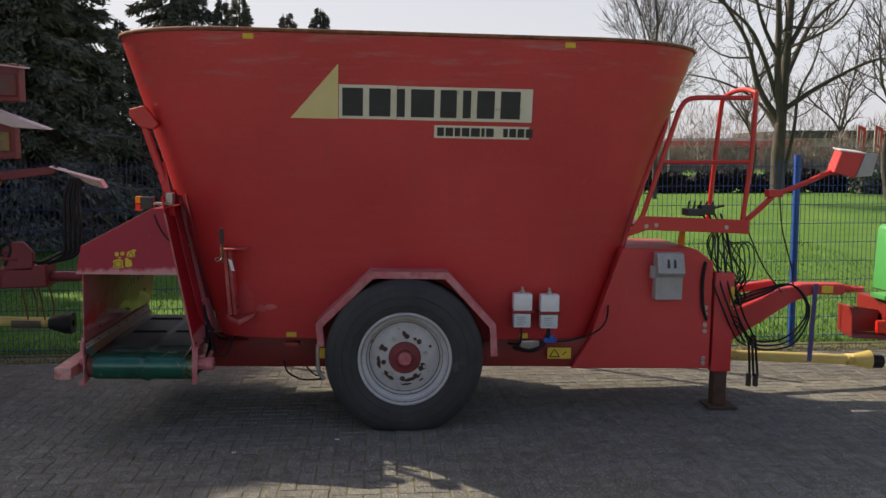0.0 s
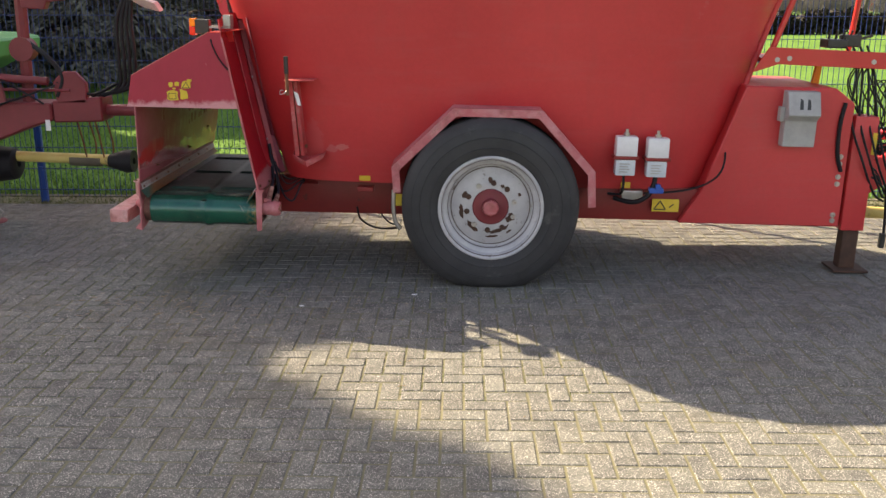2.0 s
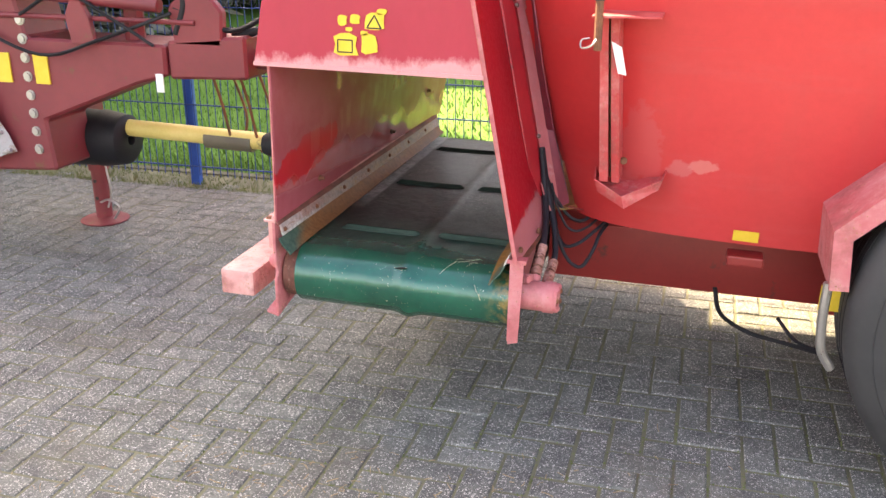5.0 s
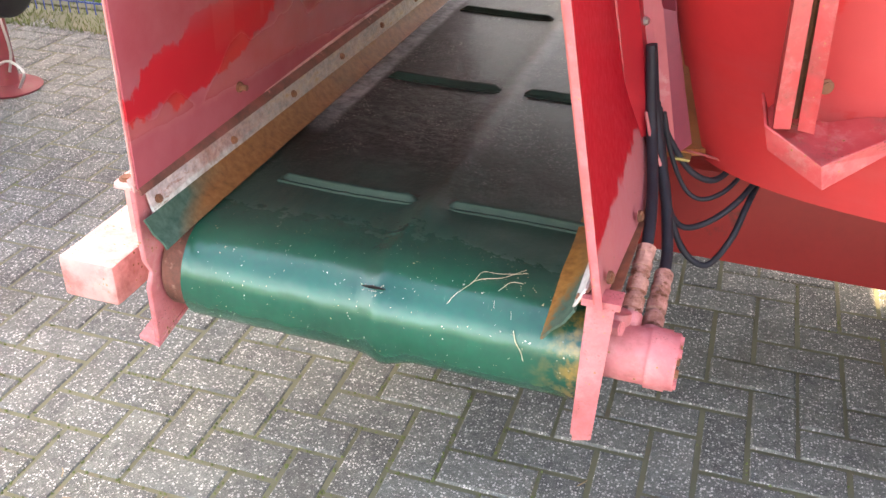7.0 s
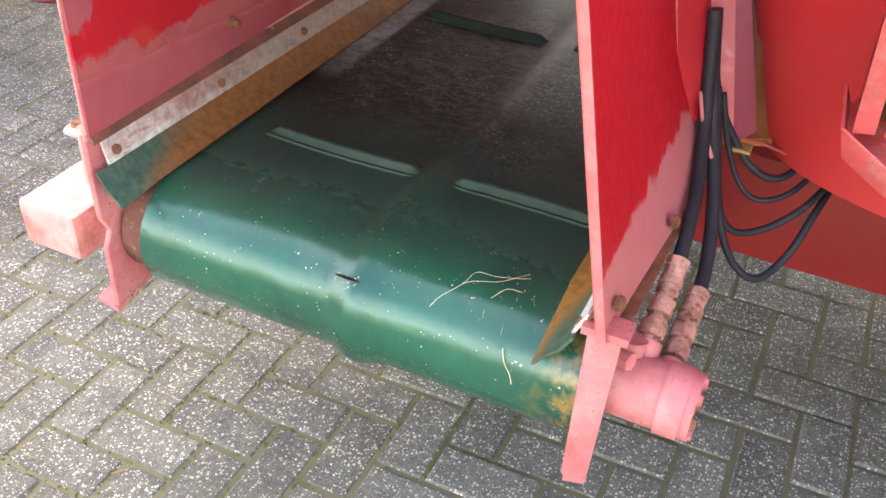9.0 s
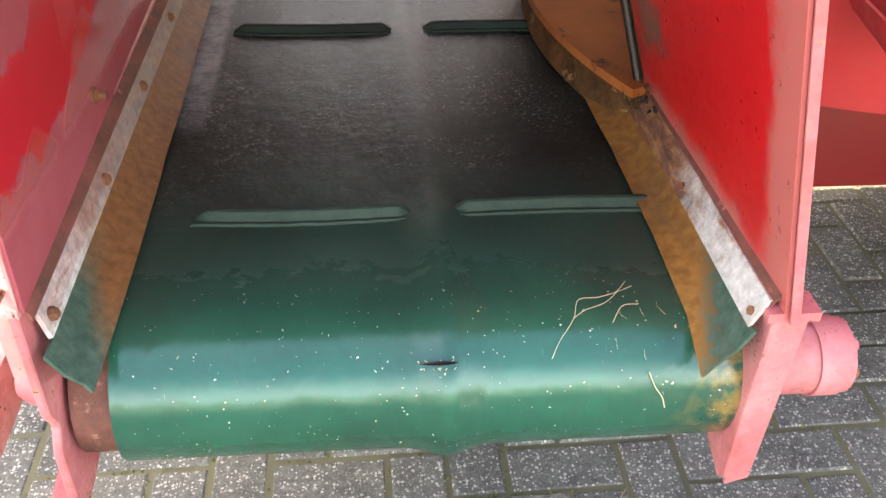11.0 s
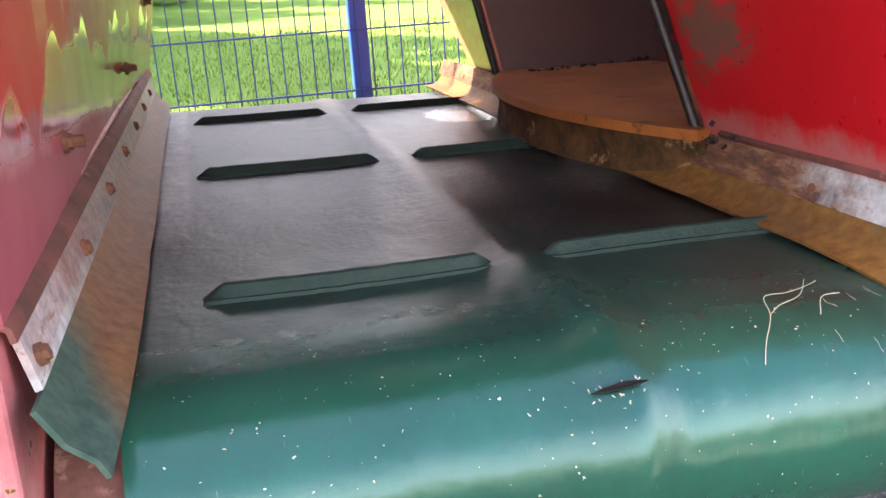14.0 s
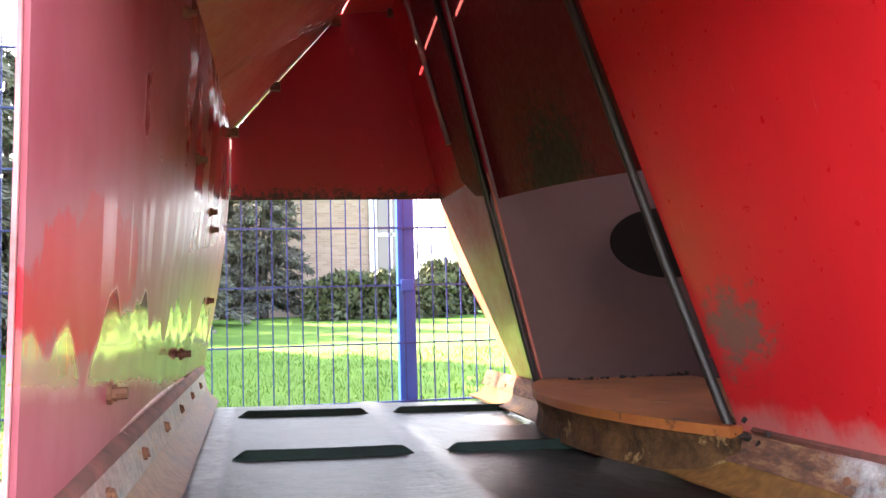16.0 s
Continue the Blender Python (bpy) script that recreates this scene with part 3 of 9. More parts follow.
def skirt_material():
    """Green belt rubber, rubbed ochre along most of its length and still greenish at the open end."""
    m, nt, b, geo = start("stained_rubber_skirt", 0.6, 0.0, 0.25)
    sep = nt.nodes.new("ShaderNodeSeparateXYZ")
    nt.links.new(geo, sep.inputs[0])
    n1, n2 = noise_tex(nt, geo, 7, 3, 0.5, (3, 0.6, 1)), noise_tex(nt, geo, 70, 5, 0.6)
    # left skirt's ochre is mixed darker than the other's, for shade on it
    ochre_ = ramp(nt, n2, [(0.25, (0.11, 0.042, 0.015)), (0.5, (0.19, 0.078, 0.026)), (0.8, (0.25, 0.12, 0.050))])
    green_ = ramp(nt, n2, [(0.3, (0.02, 0.060, 0.045)), (0.8, (0.08, 0.13, 0.10))])
    f = calc(nt, "ADD", calc(nt, "MULTIPLY", calc(nt, "SUBTRACT", sep.outputs["Y"], 6.25), 4.0), calc(nt, "MULTIPLY", calc(nt, "SUBTRACT", n1, 0.5), 1.5))
    col = mix(nt, ramp(nt, f, [(0.0, (0, 0, 0)), (0.6, (1, 1, 1))]), green_, ochre_)
    # the other skirt: ochre along the free edge, green towards the strip
    rim_ = calc(nt, "ADD", calc(nt, "ADD", calc(nt, "MULTIPLY", calc(nt, "ADD", sep.outputs["X"], 1.218), 15.0), calc(nt, "MULTIPLY", calc(nt, "SUBTRACT", 6.34, sep.outputs["Y"]), 4.5)), calc(nt, "MULTIPLY", calc(nt, "SUBTRACT", n2, 0.5), 0.9))
    other = ramp(nt, rim_, [(0.55, (0, 0, 0)), (0.85, (1, 1, 1))])
    both = mix(nt, other, ramp(nt, n2, [(0.3, (0.17, 0.076, 0.019)), (0.7, (0.32, 0.158, 0.044))]), green_)
    side_ = ramp(nt, calc(nt, "ADD", sep.outputs["X"], 1.6), [(0.1, (0, 0, 0)), (0.2, (1, 1, 1))])
    col = mix(nt, side_, col, both)
    soot = ramp(nt, noise_tex(nt, geo, 5, 4, 0.6, (2, 0.5, 1)), [(0.48, (0, 0, 0)), (0.68, (0.75, 0.75, 0.75))])
    col = mix(nt, soot, col, (0.075, 0.055, 0.036))
    nt.links.new(col, b.inputs["Base Color"])
    bump(nt, b, n1, 0.25, 0.004)
    return m


skirt_mat = skirt_material()
plate_paint = worn_paint("faded_plate_paint", (0.62, 0.014, 0.02), (0.47, 0.12, 0.115), (0.15, 0.09, 0.066), 0.33, edge=(6.20, 0.655), bare_at=(6.64, 0.805, 0.105))


def wing_material():
    """Red paint bleached pink in a ragged band along the foot and in a line along the front edge."""
    m, nt, b, geo = start("red_wing_paint", 0.36, 0.0, 0.35)
    sep = nt.nodes.new("ShaderNodeSeparateXYZ")
    nt.links.new(geo, sep.inputs[0])
    Y, Z = sep.outputs["Y"], sep.outputs["Z"]
    n1, n2 = noise_tex(nt, geo, 14, 8, 0.70, (1, 1, 0.7)), noise_tex(nt, geo, 70, 5, 0.6)
    d = calc(nt, "SUBTRACT", calc(nt, "SUBTRACT", Z, 0.728), calc(nt, "MULTIPLY", calc(nt, "SUBTRACT", Y, 6.205), 0.06))
    f = calc(nt, "ADD", calc(nt, "MINIMUM", calc(nt, "MULTIPLY", d, 12.0), calc(nt, "MULTIPLY", calc(nt, "SUBTRACT", Y, 6.194), 55.0)), calc(nt, "MULTIPLY", calc(nt, "SUBTRACT", n1, 0.5), 1.5))
    pink = mix(nt, n2, (0.33, 0.09, 0.105), (0.46, 0.17, 0.19))
    rust = ramp(nt, noise_tex(nt, geo, 48, 4, 0.7), [(0.66, (0, 0, 0)), (0.70, (0.9, 0.9, 0.9))])
    pink = mix(nt, rust, pink, (0.20, 0.08, 0.06))
    red = mix(nt, n1, (0.40, 0.009, 0.020), (0.32, 0.008, 0.016))
    nt.links.new(mix(nt, ramp(nt, f, [(0.0, (0, 0, 0)), (0.12, (1, 1, 1))]), pink, red), b.inputs["Base Color"])
    nt.links.new(ramp(nt, n2, [(0.2, (0.28, 0.28, 0.28)), (0.8, (0.50, 0.50, 0.50))]), b.inputs["Roughness"])
    bump(nt, b, noise_tex(nt, geo, 6, 2, 0.4), 0.3, 0.008)
    return m


wing_paint = wing_material()
hood_mat = worn_paint("hood_paint", (0.43, 0.030, 0.060), (0.58, 0.26, 0.28), (0.3, 0.1, 0.1), 0.42, edge=(5.0, 1.190))
# ---- modelling helpers ----
ORIGIN = {}


def thing(name, at, label, category, group="", kind="", turn=None):
    """A top-level Empty at its base, to which part() hangs the meshes."""
    e = new(name)
    e.empty_display_size = 0.1
    e.matrix_basis = Matrix.Translation(at) @ (turn or Matrix())
    ORIGIN[e] = Vector(at)
    return tagged(e, label, category, group, kind)


def bolts(points, normal, material, parent, r=0.012, h=0.008, shift=(0, 0, 0)):
    for p in points:
        bm = hexbolt(B(), p, normal, r, h)
        bm.transform(Matrix.Translation(shift))
        part("bolt", bm, material, parent)


def part(name, bm, material, parent=None, label="", smooth=None, kind=""):
    """Links a bmesh as one mesh object under a thing or a part; its vertices are given in the thing's unturned frame."""
    root = parent
    while root is not None and root.parent is not None:
        root = root.parent
    if root is not None:
        bm.transform(Matrix.Translation(-ORIGIN.get(root, Vector())))
    bmesh.ops.recalc_face_normals(bm, faces=bm.faces)
    me = bpy.data.meshes.new(name)
    bm.to_mesh(me)
    bm.free()
    me.materials.append(material)
    if smooth:
        me.shade_smooth()
        me.set_sharp_from_angle(angle=radians(smooth))
    ob = new(name, me)
    ob.parent = parent
    return tagged(ob, label, kind=kind)


def solid(name, bm, material, label, category, kind="", group="", smooth=None):
    """A top-level thing of one mesh, in world coordinates."""
    ob = part(name, bm, material, None, "", smooth)
    return tagged(ob, label, category, group, kind)


def box(bm, lo, hi, bevel=0.0, m=None):
    c = [(a + b) / 2 for a, b in zip(lo, hi)]
    s = [abs(b - a) for a, b in zip(lo, hi)]
    r = bmesh.ops.create_cube(bm, size=1, matrix=(m or Matrix()) @ Matrix.LocRotScale(c, None, s))
    if bevel:
        es = list({e for v in r["verts"] for e in v.link_edges})
        bmesh.ops.bevel(bm, geom=es, offset=bevel, segments=2, affect="EDGES", profile=0.6)
    return bm


def rod(bm, a, b, r, seg=12, r2=None):
    a, b = Vector(a), Vector(b)
    d = b - a
    m = Matrix.Translation((a + b) / 2) @ d.to_track_quat("Z", "Y").to_matrix().to_4x4()
    bmesh.ops.create_cone(bm, cap_ends=True, segments=seg, radius1=r, radius2=r if r2 is None else r2, depth=d.length, matrix=m)
    return bm


def curve_points(pts, steps=6):
    pts = [Vector(p) for p in pts]
    ext = [pts[0] * 2 - pts[1]] + pts + [pts[-1] * 2 - pts[-2]]
    out = []
    for i in range(1, len(ext) - 2):
        p0, p1, p2, p3 = ext[i - 1:i + 3]
        for k in range(steps):
            t = k / steps
            out.append(0.5 * (2 * p1 + (p2 - p0) * t + (2 * p0 - 5 * p1 + 4 * p2 - p3) * t * t + (3 * p1 - p0 - 3 * p2 + p3) * t ** 3))
    return out + [pts[-1]]


def hose(bm, pts, r, seg=8, steps=6, smooth=True, taper=None):
    """A round tube along points, with closed ends."""
    ps = curve_points(pts, steps) if smooth else [Vector(p) for p in pts]
    rings, side = [], None
    for i, p in enumerate(ps):
        d = (ps[min(i + 1, len(ps) - 1)] - ps[max(i - 1, 0)]).normalized()
        if side is None:
            side = d.orthogonal().normalized()
        side = (side - d * side.dot(d)).normalized()
        up = d.cross(side)
        rr = r if taper is None else r + (taper - r) * i / (len(ps) - 1)
        rings.append([bm.verts.new(p + (side * math.cos(a) + up * math.sin(a)) * rr) for a in (k * math.tau / seg for k in range(seg))])
    for a, b in zip(rings, rings[1:]):
        for k in range(seg):
            bm.faces.new((a[k], a[(k + 1) % seg], b[(k + 1) % seg], b[k]))
    bm.faces.new(rings[0][::-1]), bm.faces.new(rings[-1])
    return bm


def slab(bm, pts, depth, bevel=0.0):
    """A flat plate: a polygon of points, pushed along the vector depth."""
    d = Vector(depth)
    a = [bm.verts.new(Vector(p)) for p in pts]
    b = [bm.verts.new(Vector(p) + d) for p in pts]
    n = len(a)
    fs = [bm.faces.new(a), bm.faces.new(b[::-1])]
    fs += [bm.faces.new((a[i], b[i], b[(i + 1) % n], a[(i + 1) % n])) for i in range(n)]
    bmesh.ops.recalc_face_normals(bm, faces=fs)
    if bevel:
        bmesh.ops.bevel(bm, geom=list({e for f in fs for e in f.edges}), offset=bevel, segments=1, affect="EDGES")
    return bm


def sheet(bm, rows, thick):
    """A bent plate through rows of points (a grid), given a thickness along its normals."""
    grid = [[Vector(p) for p in r] for r in rows]
    nr, nc = len(grid), len(grid[0])
    def normal(i, j):
        u = grid[min(i + 1, nr - 1)][j] - grid[max(i - 1, 0)][j]
        v = grid[i][min(j + 1, nc - 1)] - grid[i][max(j - 1, 0)]
        return u.cross(v).normalized()
    top = [[bm.verts.new(grid[i][j]) for j in range(nc)] for i in range(nr)]
    low = [[bm.verts.new(grid[i][j] + normal(i, j) * thick) for j in range(nc)] for i in range(nr)]
    for i in range(nr - 1):
        for j in range(nc - 1):
            bm.faces.new((top[i][j], top[i + 1][j], top[i + 1][j + 1], top[i][j + 1]))
            bm.faces.new((low[i][j], low[i][j + 1], low[i + 1][j + 1], low[i + 1][j]))
    for i in range(nr - 1):
        bm.faces.new((top[i][0], low[i][0], low[i + 1][0], top[i + 1][0]))
        bm.faces.new((top[i][-1], top[i + 1][-1], low[i + 1][-1], low[i][-1]))
    for j in range(nc - 1):
        bm.faces.new((top[0][j], top[0][j + 1], low[0][j + 1], low[0][j]))
        bm.faces.new((top[-1][j], low[-1][j], low[-1][j + 1], top[-1][j + 1]))
    return bm


def lathe(bm, profile, centre, axis="y", seg=64):
    """Turns a closed profile of (radius, along) round an axis."""
    c = Vector(centre)
    rings = []
    for r, h in profile:
        ring = []
        for k in range(seg):
            a = k * math.tau / seg
            u, v = r * math.cos(a), r * math.sin(a)
            p = {"y": (u, h, v), "x": (h, u, v), "z": (u, v, h)}[axis]
            ring.append(bm.verts.new(c + Vector(p)))
        rings.append(ring)
    n = len(rings)
    for i in range(n):
        a, b = rings[i], rings[(i + 1) % n]
        for k in range(seg):
            bm.faces.new((a[k], a[(k + 1) % seg], b[(k + 1) % seg], b[k]))
    return bm


def hexbolt(bm, at, normal, r=0.012, h=0.008):
    n = Vector(normal).normalized()
    rod(bm, Vector(at) - n * 0.004, Vector(at) + n * h * 0.35, r * 1.35, 12)
    rod(bm, Vector(at), Vector(at) + n * h, r, 6)
    return bm


def lerp(a, b, t):
    return a + (b - a) * t


def B():
    return bmesh.new()

# ---- feed mixer wagon ----
YC = 7.12
wagon = thing("feed_mixer_wagon", (0.389, 7.15, 0.0), "large red twin-sided feed mixer wagon with oval tub on block paving", "farm trailer",
              turn=Matrix.Rotation(radians(1.2), 4, "Y"))


def nexp(z):
    """Ends squarer near the floor, rounder at the rim."""
    return 4.6 - 1.9 * min(1, max(0, (z - 0.65) / 1.9))


Z1 = 2.915


def tub_shape(z):
    left = -1.86 + 0.335 * (2.915 - z)
    right = 1.93 + 0.357 * (z - 0.65)
    half = 0.545 + 0.146 * (z - 0.65)
    return (left + right) / 2, (right - left) / 2, half


END = 1.0


def half_width(u, ax, hy, z):
    """Half width of the tub where it is u from its middle: squarish near the floor, round-ended at the rim."""
    f = min(1, u / ax)
    square = (1 - f ** nexp(z)) ** (1 / nexp(z))
    k = min(1, max(0, (u - ax + END) / END))
    ends = (1 - k ** 2.0) ** 0.5
    w = min(1, max(0, (z - 1.05) / 1.0))
    w = w * w * (3 - 2 * w)
    return hy * (square + (ends - square) * w)


def tub_point(a, z, inset=0.0):
    cx, ax, hy = tub_shape(z)
    ax, hy = ax - inset, hy - inset
    c, s = math.cos(a), math.sin(a)
    u = ax * abs(c) ** (2 / nexp(z))
    return Vector((cx + math.copysign(u, c), YC + math.copysign(half_width(u, ax, hy, z), s), z))


def wall_y(x, z, off=0.0):
    """The outer face of the tub's near side."""
    cx, ax, hy = tub_shape(z)
    return YC - half_width(abs(x - cx), ax, hy, z) - off


def tub_mesh(inset, flip):
    """One skin of the tub, with the outlet left open in its rear end."""
    bm = B()
    levels = [0.62, 0.68, 0.80, 0.95, 1.10, 1.30, 1.50, 1.70, 2.0, 2.3, 2.6, 2.8, 2.915]
    n = 192
    angs = [k * math.tau / n for k in range(n)]
    out = [[bm.verts.new(tub_point(a, z, inset)) for a in angs] for z in levels]

    def hole(i, k):
        p = (tub_point(angs[k], levels[i]) + tub_point(angs[(k + 1) % n], levels[i + 1])) / 2
        return p.x < 0 and 6.76 < p.y < 7.72 and 0.60 < p.z < 1.69 and p.x < (-0.9 if p.y < 7.5 else -0.72)
    cut = {(i, k) for i in range(len(levels) - 1) for k in range(n) if hole(i, k)}
    for i in range(len(levels) - 1):
        for k in range(n):
            if (i, k) in cut:
                continue
            k2 = (k + 1) % n
            bm.faces.new((out[i][k], out[i][k2], out[i + 1][k2], out[i + 1][k]))
    return bm


tub = part("tub", tub_mesh(0.0, False), red_tub, wagon, "faded red oval steel tub, orange-tinged and streaked", smooth=40)
part("tub_lining", tub_mesh(0.014, True), inner_wall, tub, "rubbed mauve-grey inner steel", smooth=40)
# rolled rim along the top edge
bm = B()
hose(bm, [tub_point(k * math.tau / 96, Z1 - 0.004) for k in range(97)], 0.016, 8, smooth=False)
part("rim_edge", bm, rust_mat, tub, "worn rusty rim edge", smooth=60)
# floor of the tub, with its edge showing in the outlet
bm = B()
cx, ax, hy = tub_shape(0.66)
fl = [bm.verts.new((cx + (ax - 0.02) * math.copysign(abs(math.cos(a)) ** (2 / 4.6), math.cos(a)), YC + (hy - 0.02) * math.copysign(abs(math.sin(a)) ** (2 / 4.6), math.sin(a)), 0.632)) for a in (k * math.tau / 72 for k in range(72))]
bmesh.ops.extrude_face_region(bm, geom=[bm.faces.new(fl)])
for v in list(bm.verts)[:72]:
    v.co.z -= 0.012
part("floor", bm, ochre, tub, "worn ochre floor")
bm = B()
rod(bm, (-0.3, 7.12, 0.64), (-0.3, 7.12, 2.1), 0.16, 24, 0.08)
turns = 2.2
rows = []
for k in range(80):
    a = k / 79 * turns * math.tau + 0.2
    rad = 0.62 - 0.34 * k / 79
    z = 0.74 + 1.2 * k / 79
    rows.append([(-0.3 + r * math.cos(a), 7.12 + r * 0.82 * math.sin(a), z) for r in (0.1, rad)])
sheet(bm, rows, 0.012)
part("auger", bm, dark_stain, wagon, "dark steel mixing auger", smooth=40)

# ---- lettering panel: plain shapes ----
def decal(x0, x1, z0, z1, off=0.004, cols=10):
    bm = B()
    rows = [[(x0 + (x1 - x0) * j / cols, wall_y(x0 + (x1 - x0) * j / cols, z, off), z) for j in range(cols + 1)] for z in (z0, (z0 + z1) / 2, z1)]
    return sheet(bm, rows, 0.0015)


panel = part("sign_panel", decal(-0.12, 0.30, 2.302, 2.545), cream_mat, tub, "cream sticker panel")
part("sign_panel", decal(0.304, 1.30, 2.300, 2.542), cream_mat, tub, "cream sticker panel")
bm = B()
tri = [(-0.47, 2.298), (-0.125, 2.298), (-0.125, 2.69)]
slab(bm, [(x, wall_y(x, z, 0.005), z) for x, z in tri], (0, 0.002, 0))
part("sign_arrow", bm, cream_yellow, tub, "faded yellow triangular sticker")
# one plain dark block for each character
widths = [0.15, 0.155, 0.06, 0.17, 0.12, 0.06, 0.13, 0.145]
x = -0.095
for w in widths:
    part("sign_block", decal(x, x + w, 2.322, 2.522, 0.0075, 3), ink, tub, "plain dark block")
    x += w + 0.045
part("sign_panel", decal(0.58, 1.285, 2.175, 2.268), cream_mat, tub, "small cream sticker")
x = 0.602
for i, w in enumerate([0.05, 0.056, 0.042, 0.056, 0.066, 0.024, 0.056, 0.0, 0.034, 0.05, 0.05, 0.05]):
    if w:
        part("sign_block", decal(x, x + w, 2.19, 2.252, 0.0075, 2), ink, tub, "plain dark block")
    x += w + 0.0115 if w else 0.06
for x0 in (-0.80, 1.52):
    part("sticker", decal(x0, x0 + 0.075, 2.845, 2.882, 0.004, 2), yellow_mat, tub, "small yellow sticker")
part("sticker", decal(-0.521, -0.443, 0.632, 0.668, 0.005, 2), yellow_mat, tub, "small yellow warning sticker")

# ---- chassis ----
# the far rear rail sits outward, unseen, to block sun under the wagon
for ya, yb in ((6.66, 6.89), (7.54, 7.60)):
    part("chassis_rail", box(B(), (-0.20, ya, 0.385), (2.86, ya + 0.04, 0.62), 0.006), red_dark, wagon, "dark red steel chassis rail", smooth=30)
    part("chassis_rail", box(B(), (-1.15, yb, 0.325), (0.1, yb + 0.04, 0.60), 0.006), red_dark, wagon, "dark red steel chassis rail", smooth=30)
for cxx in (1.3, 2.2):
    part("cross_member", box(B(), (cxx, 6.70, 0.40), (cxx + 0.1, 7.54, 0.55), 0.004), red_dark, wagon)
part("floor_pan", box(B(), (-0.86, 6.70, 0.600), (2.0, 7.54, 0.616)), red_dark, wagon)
# front housing under the platform, a flat plate with a slanted rear edge against the tub
bm = B()
slab(bm, [(1.72, 6.60, 0.385), (2.84, 6.60, 0.385), (2.84, 6.60, 1.245), (2.70, 6.60, 1.345), (2.10, 6.60, 1.345), (1.86, 6.60, 0.62)], (0, 0.95, 0), 0.008)
housing = part("front_housing", bm, red_tub, wagon, "red front gearbox housing", smooth=30)
bolts([(2.79, 6.60, z) for z in (0.43, 0.47, 0.69, 0.74, 0.83, 0.88)], (0, -1, 0), steel, housing, 0.014, 0.01)
bm = B()
box(bm, (1.525, 6.590, 0.465), (1.712, 6.598, 0.553))
wst = part("warning_sticker", bm, yellow_mat, housing, "yellow warning sticker with dark signs")
bm = B()
for p, q in (((1.54, 0.48), (1.58, 0.54)), ((1.58, 0.54), (1.62, 0.48)), ((1.54, 0.48), (1.62, 0.48))):
    rod(bm, (p[0], 6.589, p[1]), (q[0], 6.589, q[1]), 0.004, 6)
part("sign_triangle", bm, ink, wst)
part("sign_bar", rod(B(), (1.645, 6.589, 0.495), (1.675, 6.589, 0.52), 0.004, 6), ink, wst)
# step-shaped seam strip where the tub meets the platform
bm = B()
pts = [(2.545, wall_y(2.545, 2.50, -0.14), 2.52)]
for z in (2.3, 2.0, 1.7, 1.4, 1.2, 1.0):
    pts.append((2.03 + 0.34 * (z - 1.0), wall_y(2.03 + 0.34 * (z - 1.0), z, 0.02), z))
hose(bm, pts, 0.026, 8)
part("edge_tube", bm, red_tub, tub, "red edge tube", smooth=60)
bm = B()
hose(bm, [(2.03, wall_y(2.0, 1.0, 0.02), 1.0), (1.97, 6.52, 0.80), (1.88, 6.55, 0.68), (1.70, 6.56, 0.62), (1.45, 6.55, 0.60)], 0.007, 8)
part("hose", bm, rubber, tub, smooth=60)

# ---- wheels ----
# dark rust for chips and nuts; also paints shadow on the parking leg
rust_shadow_mat = surface("dark_rust_and_shadow", (0.045, 0.025, 0.018), (0.10, 0.05, 0.032), 0.8, big=20, fine=120)


